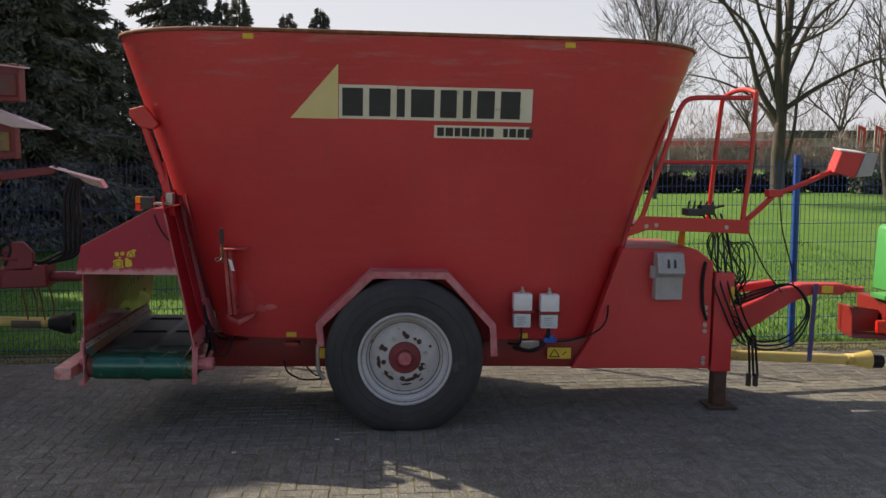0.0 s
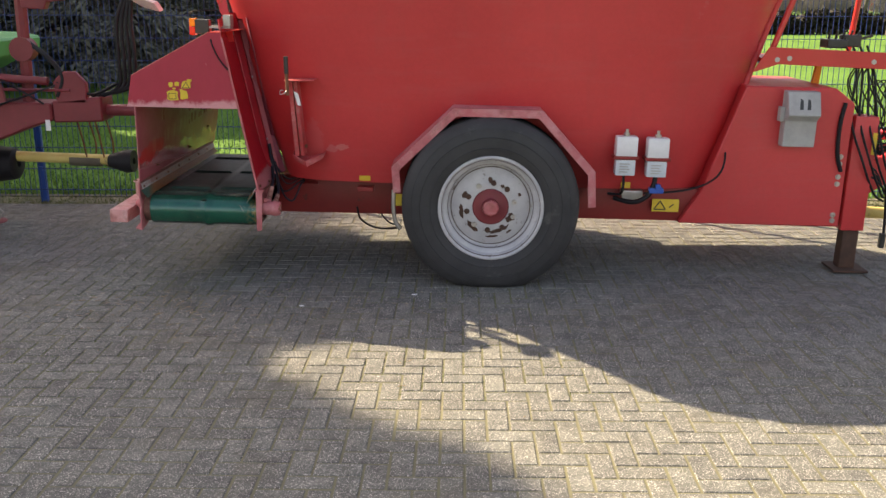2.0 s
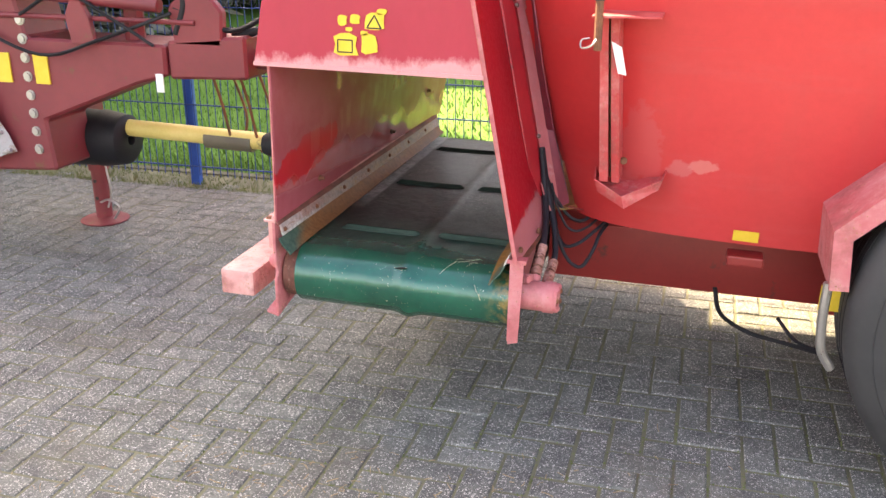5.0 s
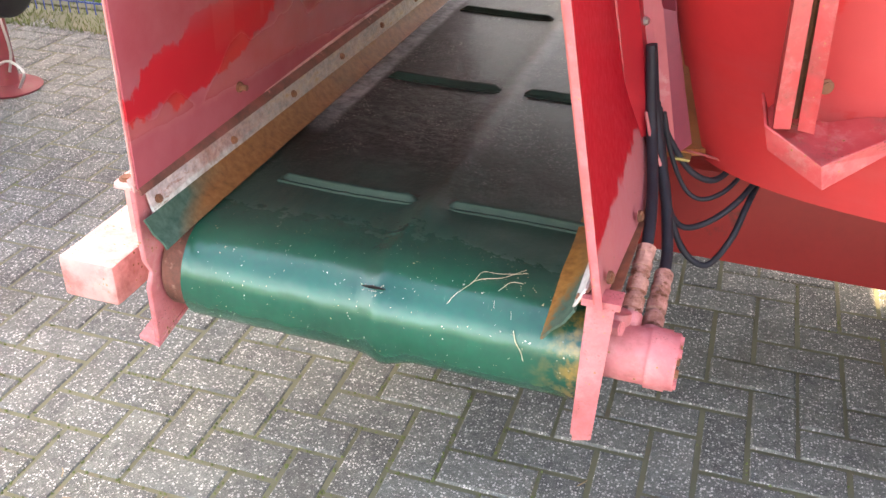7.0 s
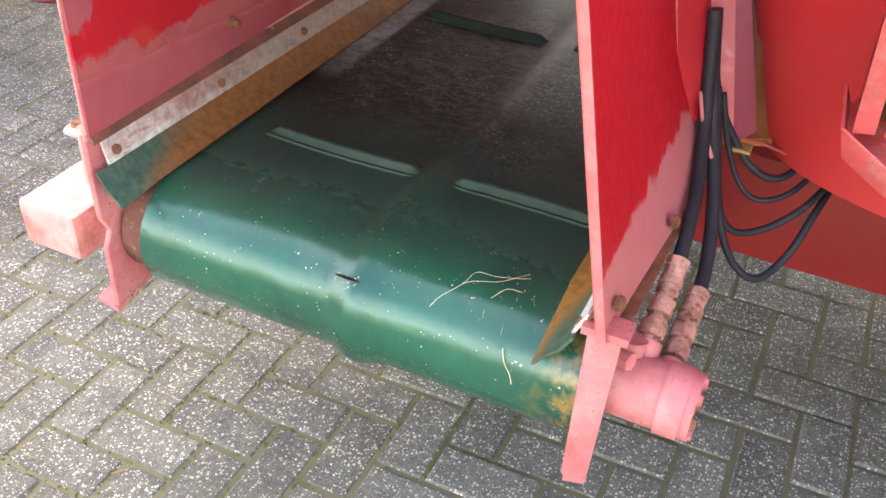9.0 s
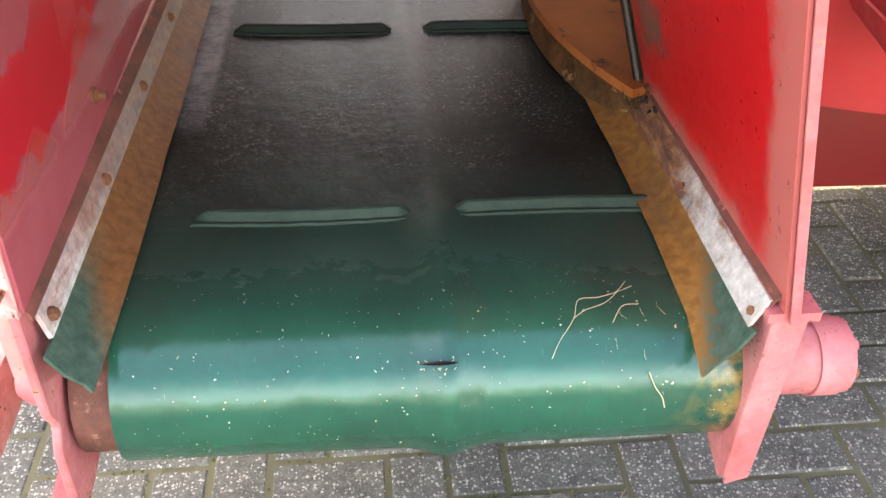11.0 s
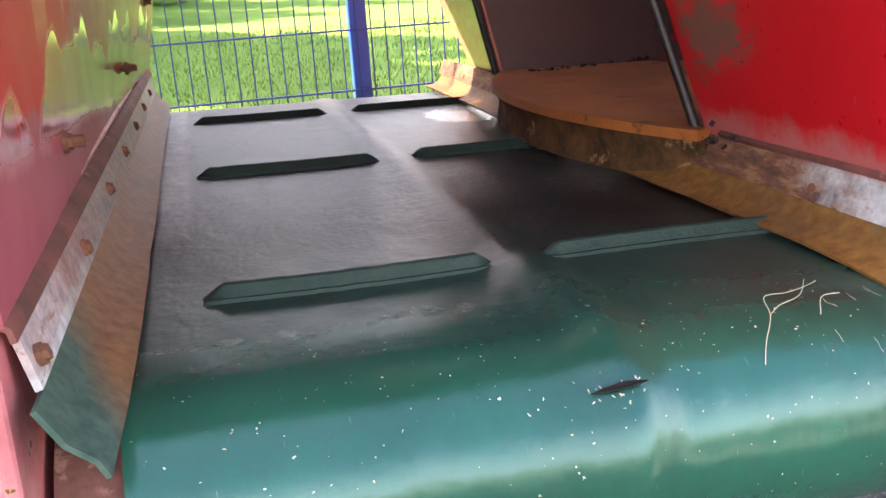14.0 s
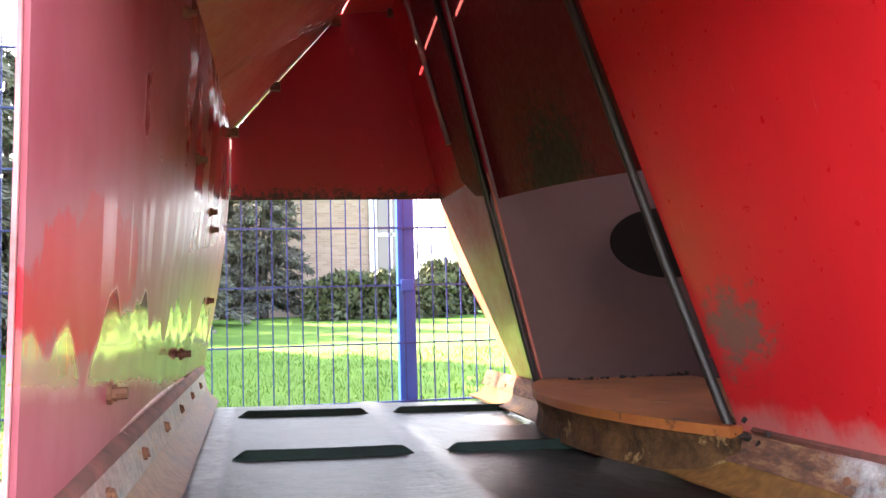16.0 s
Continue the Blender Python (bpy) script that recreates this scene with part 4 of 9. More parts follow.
def wheel(side):
    y0 = 6.175 if side < 0 else 2 * YC - 6.175
    s = 1 if side < 0 else -1
    w = thing_part = part("wheel", lathe(B(), [(r, s * h) for r, h in (
        (0.335, 0.03), (0.36, 0.012), (0.42, 0.0), (0.50, 0.006), (0.558, 0.03), (0.583, 0.06), (0.591, 0.10), (0.591, 0.32), (0.583, 0.36), (0.558, 0.39), (0.50, 0.414), (0.42, 0.42), (0.335, 0.39))],
        (0.385, y0, 0.545), "y", 96), tyre_mat, wagon, "worn dark tyre, dusty", smooth=35)
    for v in w.data.vertices:
        z = v.co.z
        if z < 0.004:
            v.co.z = 0.004 + z * 0.05
            v.co.y += -s * 0.02 * (0.004 - z) / 0.03
    bm = B()
    for r, h0 in ((0.47, 0.003), (0.40, 0.003), (0.525, 0.018)):
        lathe(bm, [(r - 0.004, s * h0), (r, s * (h0 - 0.004)), (r + 0.004, s * h0)], (0.385, y0, 0.545), "y", 96)
    part("tyre_rib", bm, tyre_mat, w, smooth=40)
    bm = B()
    for g in (0.13, 0.18, 0.24, 0.29):
        lathe(bm, [(0.586, s * (g - 0.008)), (0.593, s * g), (0.586, s * (g + 0.008))], (0.385, y0, 0.545), "y", 96)
    part("tread", bm, rubber, w)
    rim = part("rim", lathe(B(), [(r, s * h) for r, h in (
        (0.350, 0.03), (0.348, 0.010), (0.338, 0.004), (0.328, 0.010), (0.322, 0.03), (0.312, 0.055), (0.296, 0.062), (0.288, 0.07), (0.280, 0.105), (0.266, 0.112), (0.255, 0.105), (0.17, 0.078), (0.15, 0.075), (0.001, 0.075), (0.001, 0.09), (0.15, 0.09), (0.25, 0.135), (0.30, 0.135), (0.35, 0.08))],
        (0.385, y0, 0.545), "y", 72), rim_mat, w, "dirty white steel rim with rust chips", smooth=30)
    bm = B()
    for r, h in ((0.3255, 0.019), (0.2855, 0.083), (0.262, 0.1075)):
        lathe(bm, [(r - 0.0035, s * (h + 0.004)), (r, s * (h - 0.0015)), (r + 0.0035, s * h)], (0.385, y0, 0.545), "y", 72)
    part("grime_ring", bm, rust_shadow_mat, rim, "dark brown rings in the rim grooves")
    hub = part("hub", lathe(B(), [(r, s * h) for r, h in ((0.001, 0.030), (0.055, 0.030), (0.061, 0.056), (0.072, 0.062), (0.112, 0.064), (0.120, 0.070), (0.122, 0.08), (0.001, 0.08))],
        (0.385, y0, 0.545), "y", 40), red_old_shaded, rim, "weathered red hub flange", smooth=30)
    part("hub_cap", lathe(B(), [(r, s * h) for r, h in ((0.001, 0.010), (0.044, 0.009), (0.052, 0.016), (0.054, 0.034), (0.001, 0.034))], (0.385, y0, 0.545), "y", 8), red_faded, rim, "faded pink hub cap", smooth=30)
    for k in range(10):
        a = k * math.tau / 10 + 0.22
        bm = B()
        c = Vector((0.385 + 0.160 * math.cos(a), y0 + s * 0.080, 0.545 + 0.160 * math.sin(a)))
        hexbolt(bm, c, (0, -s, 0), 0.014, 0.024)
        part("wheel_nut", bm, rust_shadow_mat if k % 3 else steel, rim)
    rnd = random.Random(3)
    # bare chips: angle, radius, length, width
    for a, r0, ln, wd in ((156, 0.190, 0.050, 0.032), (191, 0.197, 0.10, 0.026), (229, 0.182, 0.10, 0.034), (292, 0.172, 0.15, 0.026), (332, 0.150, 0.07, 0.045), (274, 0.206, 0.085, 0.016),
                          (307, 0.212, 0.04, 0.015), (24, 0.208, 0.024, 0.022), (92, 0.182, 0.030, 0.040), (62, 0.160, 0.03, 0.02)):
        a = math.radians(a)
        rows = []
        n = 9
        for j in range(n):
            u = j / (n - 1) * 2 - 1
            aa = a + ln / r0 * u / 2
            wob = wd / 2 * math.sqrt(max(0.03, 1 - u * u)) * rnd.uniform(0.7, 1.25)
            off = rnd.uniform(-0.15, 0.15) * wd
            rows.append([(0.385 + r * math.cos(aa), y0 + s * (0.0745 + (r - 0.17) * 0.3176), 0.545 + r * math.sin(aa)) for r in (r0 + off - wob, r0 + off + wob)])
        part("paint_chip", sheet(B(), rows, 0.001), rust_shadow_mat, rim, "bare rusty chip")
    return w


wheel(-1)
wheel(1)
bm = B()
rod(bm, (0.385, 6.40, 0.545), (0.385, 7.84, 0.545), 0.07, 16)
box(bm, (0.2, 6.7, 0.50), (0.57, 7.55, 0.62), 0.01)
part("axle", bm, red_dark, wagon, smooth=40)


def fender(y0, y1):
    prof = [(-0.258, 0.62), (-0.272, 0.79), (0.124, 1.180), (0.698, 1.180), (1.062, 0.79), (1.078, 0.555)]
    pts = [Vector((x, 0, z)) for x, z in prof]
    rows = []
    for i, p in enumerate(pts):
        a = (p - pts[max(i - 1, 0)]).normalized() if i else (pts[1] - p).normalized()
        b = (pts[min(i + 1, len(pts) - 1)] - p).normalized() if i < len(pts) - 1 else a
        na, nb = Vector((a.z, 0, -a.x)), Vector((b.z, 0, -b.x))
        mit = (na + nb).normalized()
        q = p + mit * (0.046 / max(0.3, mit.dot(na)))
        # turned-down lip along the outer edge, then the top sheet
        near = min(y0, y1, key=lambda v: -abs(v - YC))
        far = y1 if near == y0 else y0
        rows.append([(q.x, near, q.z), (p.x, near, p.z), (p.x, far, p.z)])
    bm = sheet(B(), rows, 0.005)
    return part("fender", bm, red_faded, wagon, "angular faded red steel fender", smooth=20)


fender(6.265, 6.62)
fender(2 * YC - 6.62, 2 * YC - 6.265)
bm = B()
hose(bm, [(-0.262, 6.30, 0.63), (-0.262, 6.30, 0.52), (-0.25, 6.305, 0.42), (-0.215, 6.31, 0.36)], 0.014, 8)
part("mudguard_stay", bm, steel, wagon, "bent grey fender stay", smooth=40)
bm = B()
hose(bm, [(-0.55, 6.70, 0.42), (-0.52, 6.69, 0.33), (-0.42, 6.70, 0.27), (-0.30, 6.60, 0.29), (-0.22, 6.45, 0.34)], 0.008, 6)
hose(bm, [(-0.36, 6.5, 0.42), (-0.30, 6.45, 0.37), (-0.22, 6.42, 0.36)], 0.006, 6)
part("hose", bm, rubber, wagon, smooth=60)
bm = B()
slab(bm, [(-0.262, 6.41, 0.50), (-0.20, 6.41, 0.50), (-0.20, 6.41, 0.58), (-0.262, 6.41, 0.58)], (0, 0.003, 0))
part("warning_sticker", bm, yellow_mat, wagon, "yellow warning sticker")
bm = B()
box(bm, (-0.532, 6.54, 0.560), (-0.42, 6.62, 0.594), 0.006)
part("bracket", bm, red_dark, wagon)

# ---- two grease reservoirs ----
for x0 in (1.215, 1.425):
    y = 6.40
    zb = 0.745 - (x0 - 1.215) * 0.03
    r_ = part("reservoir", box(B(), (x0, y, zb + 0.125), (x0 + 0.145, y + 0.10, zb + 0.265), 0.014), white_plastic, wagon, "white plastic grease reservoir", smooth=40)
    part("container", box(B(), (x0 + 0.004, y + 0.006, zb), (x0 + 0.138, y + 0.095, zb + 0.11), 0.012), clear_plastic, r_, "milky translucent lower container", smooth=40)
    part("clamp_band", box(B(), (x0 - 0.012, y - 0.004, zb + 0.112), (x0 + 0.157, y + 0.106, zb + 0.134), 0.003), red_dark, r_, "red clamp band")
    part("cap", rod(rod(B(), (x0 + 0.072, y + 0.05, zb + 0.265), (x0 + 0.072, y + 0.05, zb + 0.285), 0.022, 12), (x0 + 0.072, y + 0.05, zb + 0.28), (x0 + 0.072, y + 0.05, zb + 0.31), 0.012, 8), steel, r_, "brass-coloured filler cap")
    bm = B()
    for k in range(4):
        box(bm, (x0 + 0.03, y - 0.001, zb + 0.025 + k * 0.018), (x0 + 0.085 + 0.012 * (k % 2), y + 0.004, zb + 0.031 + k * 0.018))
    part("print_bars", bm, grey_plastic, r_, "faint grey print as bars")
    part("mount", box(B(), (x0 + 0.02, y + 0.09, zb + 0.05), (x0 + 0.12, y + 0.20, zb + 0.20)), red_dark, r_)
bm = B()
hose(bm, [(1.285, 6.45, 0.745), (1.285, 6.44, 0.66), (1.27, 6.46, 0.61), (1.20, 6.52, 0.60)], 0.009, 6)
hose(bm, [(1.50, 6.45, 0.735), (1.49, 6.44, 0.68), (1.45, 6.44, 0.60), (1.36, 6.46, 0.555), (1.24, 6.52, 0.57)], 0.016, 6)
part("grease_lines", bm, rubber, wagon, smooth=60)
part("valve", box(box(B(), (1.46, 6.42, 0.625), (1.56, 6.47, 0.665), 0.01), (1.50, 6.41, 0.655), (1.535, 6.45, 0.69), 0.006), surface("blue_valve", (0.01, 0.07, 0.35), (0.02, 0.1, 0.45), 0.35), wagon, "small blue shut-off valve")
part("sticker", box(B(), (1.29, 6.545, 0.635), (1.355, 6.552, 0.675)), yellow_mat, wagon, "small yellow sticker")
part("pump_block", box(B(), (1.30, 6.56, 0.545), (1.45, 6.64, 0.615), 0.01), steel, wagon, "grey distributor block")

# ---- grey control box ----
bm = B()
slab(bm, [(2.345, 6.59, 0.955), (2.345, 6.59, 1.325), (2.345, 6.50, 1.325), (2.345, 6.44, 1.17), (2.345, 6.50, 1.13), (2.345, 6.50, 0.955)], (0.215, 0, 0), 0.005)
cb = part("control_box", bm, grey_plastic, wagon, "scuffed grey plastic control box", smooth=30)
bm = B()
for xx in (2.415, 2.465):
    slab(bm, [(xx, 6.462, 1.21), (xx + 0.03, 6.462, 1.21), (xx + 0.035, 6.488, 1.275), (xx + 0.008, 6.49, 1.285)], (0, -0.008, -0.003), 0.003)
part("cable_loop", bm, black_plastic, cb, "small black sockets")
part("side_latch", box(B(), (2.315, 6.52, 1.12), (2.345, 6.58, 1.22), 0.006), grey_plastic, cb)

# ---- lever on the tub side ----
lev = part("lever_bracket", slab(B(), [(-0.985, 6.40, 1.30), (-0.79, 6.40, 1.305), (-0.79, 6.60, 1.305), (-0.985, 6.60, 1.30)], (0, 0, 0.006)), lever_red, wagon, "faded red lever bracket")
lev.location = (-0.008, -0.03, 0.022)
part("guide_channel", sheet(B(), [[(-0.965, 6.60, 1.30), (-0.965, 6.46, 1.30), (-0.945, 6.47, 1.30)], [(-0.935, 6.64, 0.79), (-0.935, 6.52, 0.79), (-0.913, 6.53, 0.79)]], 0.003), lever_red, lev, "faded red guide channel")
part("guide_channel", sheet(B(), [[(-0.915, 6.60, 1.30), (-0.915, 6.46, 1.30), (-0.935, 6.47, 1.30)], [(-0.880, 6.64, 0.79), (-0.880, 6.52, 0.79), (-0.900, 6.53, 0.79)]], -0.003), lever_red, lev, "faded red guide channel")
rim_ = [(-0.962, 6.60, 0.815), (-0.952, 6.50, 0.800), (-0.862, 6.46, 0.765), (-0.745, 6.54, 0.805), (-0.735, 6.62, 0.82)]
low_ = [(-0.950, 6.61, 0.785), (-0.940, 6.505, 0.760), (-0.852, 6.465, 0.725), (-0.755, 6.545, 0.772), (-0.745, 6.63, 0.80)]
deep_ = [(-0.935, 6.65, 0.782), (-0.915, 6.62, 0.775), (-0.850, 6.62, 0.770), (-0.790, 6.63, 0.785), (-0.765, 6.66, 0.80)]
part("lower_bracket", sheet(B(), [[Vector(a), Vector(b), Vector(c)] for a, b, c in zip(rim_, low_, deep_)], 0.004), lever_red, lev, "faded red folded bracket")
part("rod", rod(B(), (-0.940, 6.50, 1.30), (-0.907, 6.555, 0.80), 0.006, 8), rust_mat, lev, "rusty rod")
part("lever", rod(B(), (-0.962, 6.40, 1.21), (-0.965, 6.395, 1.38), 0.012, 8), rust_mat, lev)
part("lever_grip", rod(B(), (-0.965, 6.395, 1.35), (-0.967, 6.39, 1.46), 0.0155, 10), black_plastic, lev, "black plastic grip", smooth=40)
part("split_pin", hose(B(), [(-0.985, 6.39, 1.245), (-1.008, 6.39, 1.238), (-1.006, 6.38, 1.218), (-0.982, 6.38, 1.222), (-0.965, 6.39, 1.242)], 0.0028, 6), steel, lev)
part("tag", slab(B(), [(-0.925, 6.42, 1.235), (-0.895, 6.42, 1.22), (-0.875, 6.42, 1.14), (-0.90, 6.42, 1.145)], (0, 0.003, 0)), white_plastic, lev, "white tag")
bolts([(-0.872, 6.570, 0.850)], (0.3, -1, 0), rust_mat, lev, 0.009, 0.005)

# ---- platform, guard rail and signal arm ----
plat = part("platform", slab(box(B(), (2.26, 6.70, 1.49), (3.14, 7.45, 1.52)),
            [(2.14, 6.66, 1.43), (2.31, 6.66, 1.49), (3.14, 6.66, 1.47), (3.14, 6.66, 1.58), (2.31, 6.66, 1.60), (2.24, 6.66, 1.60)], (0, 0.012, 0), 0.003), red_paint, wagon, "red steel standing platform")
bolts([(2.30, 6.66, 1.52), (2.38, 6.66, 1.53), (2.95, 6.66, 1.52)], (0, -1, 0), steel, plat, 0.013)
bm = B()
hose(bm, [(2.27, 6.70, 1.58), (2.34, 6.70, 1.80), (2.50, 6.70, 2.32), (2.545, 6.70, 2.45), (2.60, 6.70, 2.52), (2.70, 6.70, 2.54), (2.95, 6.70, 2.545), (3.11, 6.70, 2.55)], 0.020, 10)
part("guard_rail", bm, red_paint, plat, smooth=60)
bm = B()
hose(bm, [(3.09, 6.70, 1.53), (3.14, 6.70, 2.05), (3.155, 6.70, 2.53), (3.15, 6.74, 2.60), (3.13, 6.95, 2.63), (3.11, 7.20, 2.60), (3.10, 7.28, 2.53), (3.07, 7.30, 2.05), (3.04, 7.32, 1.53)], 0.020, 10)
part("guard_rail", bm, red_paint, plat, smooth=60)
bm = B()
hose(bm, [(2.40, 6.70, 2.03), (2.80, 6.70, 2.035), (3.14, 6.70, 2.045)], 0.016, 10)
hose(bm, [(3.14, 6.70, 2.04), (3.08, 7.30, 2.04)], 0.016, 10)
part("middle_rail", bm, red_paint, plat, smooth=60)
arm = part("signal_arm", hose(hose(B(), [(3.13, 6.72, 1.57), (3.24, 6.72, 1.67), (3.36, 6.72, 1.79)], 0.024, 8), [(3.33, 6.72, 1.79), (3.40, 6.72, 1.80), (3.60, 6.72, 1.88), (3.80, 6.72, 1.97), (3.88, 6.72, 1.97)], 0.021, 8), red_paint, wagon, "red folding arm", smooth=60)
part("hinge", box(B(), (3.29, 6.68, 1.765), (3.41, 6.76, 1.825), 0.006), red_paint, arm)
bm = B()
slab(bm, [(3.80, 6.64, 1.97), (3.98, 6.64, 1.93), (4.05, 6.64, 2.13), (3.86, 6.64, 2.15)], (0.02, 0.16, 0.02), 0.006)
part("signal_lamp", bm, red_paint, arm, "red and grey signal lamp box")
bm = B()
slab(bm, [(3.985, 6.635, 1.935), (4.13, 6.66, 1.95), (4.17, 6.66, 2.13), (4.055, 6.635, 2.135)], (0.02, 0.16, 0.0), 0.006)
part("lamp_back", bm, grey_plastic, arm, "grey lamp back")
bm = B()
slab(bm, [(3.84, 6.637, 2.145), (4.05, 6.637, 2.125), (4.05, 6.80, 2.145), (3.86, 6.80, 2.165)], (0, 0, 0.01))
part("lamp_top", bm, white_plastic, arm)
# valve block and small parts on the platform
vb = part("valve_block", box(box(B(), (2.66, 6.75, 1.60), (2.80, 6.90, 1.66), 0.01), (2.78, 6.78, 1.61), (2.90, 6.88, 1.69), 0.008), black_plastic, plat, "black hydraulic valve block")
bm = B()
for k in range(5):
    rod(bm, (2.68 + 0.045 * k, 6.80, 1.65), (2.68 + 0.05 * k, 6.78, 1.72), 0.008, 6)
rod(bm, (2.88, 6.80, 1.66), (2.97, 6.78, 1.69), 0.010, 6)
part("lever", bm, black_plastic, vb)

# ---- parking leg and drawbar ----
leg = part("parking_leg", box(B(), (2.86, 6.60, 0.36), (3.02, 6.76, 1.16), 0.008), red_tub, wagon, "red square leg sleeve", smooth=30)
# inner leg and foot get near-black brown in place of shadow
part("inner_leg", box(B(), (2.895, 6.63, 0.08), (3.005, 6.73, 0.40), 0.006), rust_shadow_mat, leg, "inner leg coloured dark for the shadow it stands in", smooth=30)
part("foot", box(B(), (2.84, 6.56, 0.062), (3.08, 6.80, 0.078), 0.004), rust_shadow_mat, leg, "foot plate coloured dark for the shadow under the leg")
part("sticker", box(B(), (2.99, 6.592, 0.90), (3.018, 6.598, 1.05)), yellow_mat, leg, "yellow sticker")
bm = slab(B(), [(3.03, 7.02, 0.50), (3.03, 7.02, 0.76), (3.15, 7.02, 0.77), (3.60, 7.02, 0.97), (3.79, 7.02, 1.02), (4.16, 7.02, 1.02), (4.16, 7.02, 0.93), (3.88, 7.02, 0.93), (3.70, 7.02, 0.86), (3.21, 7.02, 0.54)], (0, 0.16, 0), 0.01)
draw = part("drawbar", bm, red_tub, wagon, "red welded drawbar")
part("upper_beam", slab(B(), [(3.03, 7.24, 0.86), (3.03, 7.24, 0.93), (3.63, 7.24, 1.02), (3.66, 7.24, 0.96)], (0, 0.10, 0), 0.008), red_tub, draw)
part("drawbar_stay", slab(B(), [(3.03, 6.90, 0.78), (3.03, 6.90, 0.86), (3.50, 6.98, 1.01), (3.52, 6.98, 0.96)], (0, 0.015, 0)), red_paint, draw)
part("sticker", box(B(), (3.95, 7.012, 0.945), (4.05, 7.018, 1.005)), yellow_mat, draw, "yellow sticker")
bm = B()
rod(bm, (4.14, 7.10, 0.975), (4.24, 7.10, 0.97), 0.035, 12)
lathe(bm, [(0.032, -0.02), (0.065, -0.02), (0.065, 0.02), (0.032, 0.02)], (4.30, 7.10, 0.97), "z", 24)
part("towing_eye", bm, red_paint, draw, smooth=40)
pto = part("pto_shaft", rod(B(), (3.0, 7.2, 0.375), (4.42, 7.28, 0.31), 0.045, 16), pto_yellow, wagon, "yellow guarded drive shaft", smooth=40)
bm = B()
lathe(bm, [(0.03, 0.0), (0.05, 0.0), (0.085, 0.16), (0.075, 0.16)], (4.40, 7.28, 0.31), "x", 24)
for k in range(4):
    lathe(bm, [(0.045, 0.02 * k), (0.055, 0.02 * k + 0.006), (0.045, 0.02 * k + 0.012)], (4.34, 7.278, 0.312), "x", 20)
part("shaft_cone", bm, pto_yellow, pto, smooth=40)
part("shaft_joint", rod(B(), (4.46, 7.28, 0.308), (4.68, 7.29, 0.29), 0.06, 12), rubber, pto, "black joint")
# cables and hoses looped on the drawbar
rnd = random.Random(11)
for k in range(3):
    d = 0.03 * k
    bm = hose(B(), [(3.0, 6.86, 1.0 - d), (3.15, 6.88 + d * 0.4, 0.93 - d), (3.35, 6.92, 0.98 - d), (3.66, 6.96, 1.02), (3.80 + d * 0.4, 6.95, 0.80), (3.62 + d, 6.93, 0.58 - d), (3.35, 6.92, 0.55 - d), (3.18, 6.90, 0.68 + d), (3.02, 6.88, 0.72 + d)], 0.008, 6)
    part("hydraulic_hose", bm, rubber, wagon, "looped black hydraulic hose", smooth=60)
for k in range(4):
    bm = hose(B(), [(2.80 + 0.05 * k, 6.80, 1.62), (2.86 + 0.04 * k, 6.70, 1.45), (2.83 + 0.06 * k, 6.62, 1.15), (2.93 + 0.05 * k, 6.56, 0.85), (3.08 + 0.05 * k, 6.66, 0.62), (3.25, 6.86, 0.52 + 0.03 * k)], 0.008, 6)
    part("hydraulic_hose", bm, rubber, wagon, "hanging black hydraulic hose", smooth=60)
bm = B()
for k in range(9):
    x0 = 2.96 + rnd.uniform(-0.04, 0.10)
    hose(bm, [(x0, 6.80, 1.55), (x0 + rnd.uniform(-0.1, 0.1), 6.78, 1.35), (x0 + rnd.uniform(-0.05, 0.22), 6.78, 1.10 + rnd.uniform(-0.1, 0.1)), (x0 + rnd.uniform(0.05, 0.25), 6.85, 0.95), (3.2, 6.9, 0.85)], 0.006, 5)
for k in range(4):
    c = Vector((3.05 + 0.05 * k, 6.78, 1.22))
    hose(bm, [c + Vector((0.08 * math.cos(a), 0.02 * k, 0.17 * math.sin(a))) for a in (j * math.tau / 8 for j in range(9))], 0.005, 5)
hose(bm, [(3.14, 6.70, 1.50), (3.30, 6.72, 1.2), (3.50, 6.8, 0.98)], 0.006, 5)
hose(bm, [(3.40, 6.72, 1.80), (3.44, 6.72, 1.5), (3.56, 6.78, 1.2), (3.62, 6.85, 1.03)], 0.006, 5)
for k in range(3):
    hose(bm, [(3.28 + 0.03 * k, 6.9, 0.60), (3.29 + 0.03 * k, 6.88, 0.42), (3.30 + 0.035 * k, 6.88, 0.26)], 0.010, 6)
part("cable_tangle", bm, rubber, wagon, "thin black cables hanging in tangles", smooth=60, kind="stuff")
bm = B()
for k in range(2):
    box(bm, (3.275 + 0.06 * k, 6.86, 0.17), (3.31 + 0.06 * k, 6.90, 0.28), 0.006)
part("plug", bm, black_plastic, wagon, "black cable plug")
bm = B()
slab(bm, [(3.87, 7.0, 1.025), (3.91, 7.0, 1.025), (3.88, 6.98, 0.36), (3.84, 6.98, 0.36)], (0, 0.005, 0))
part("strap", bm, purple_strap, wagon, "purple lashing strap hanging down")
part("hazard_cone", slab(B(), [(2.66, 6.95, 1.32), (2.71, 6.95, 1.32), (2.72, 6.95, 1.47), (2.68, 6.95, 1.47)], (0, 0.03, 0)), orange_lens, wagon, "orange tag")
part("hydraulic_hose", hose(B(), [(2.77, 6.59, 1.25), (2.75, 6.585, 1.1), (2.76, 6.585, 0.9), (2.80, 6.59, 0.78)], 0.014, 6), rubber, wagon, smooth=60)

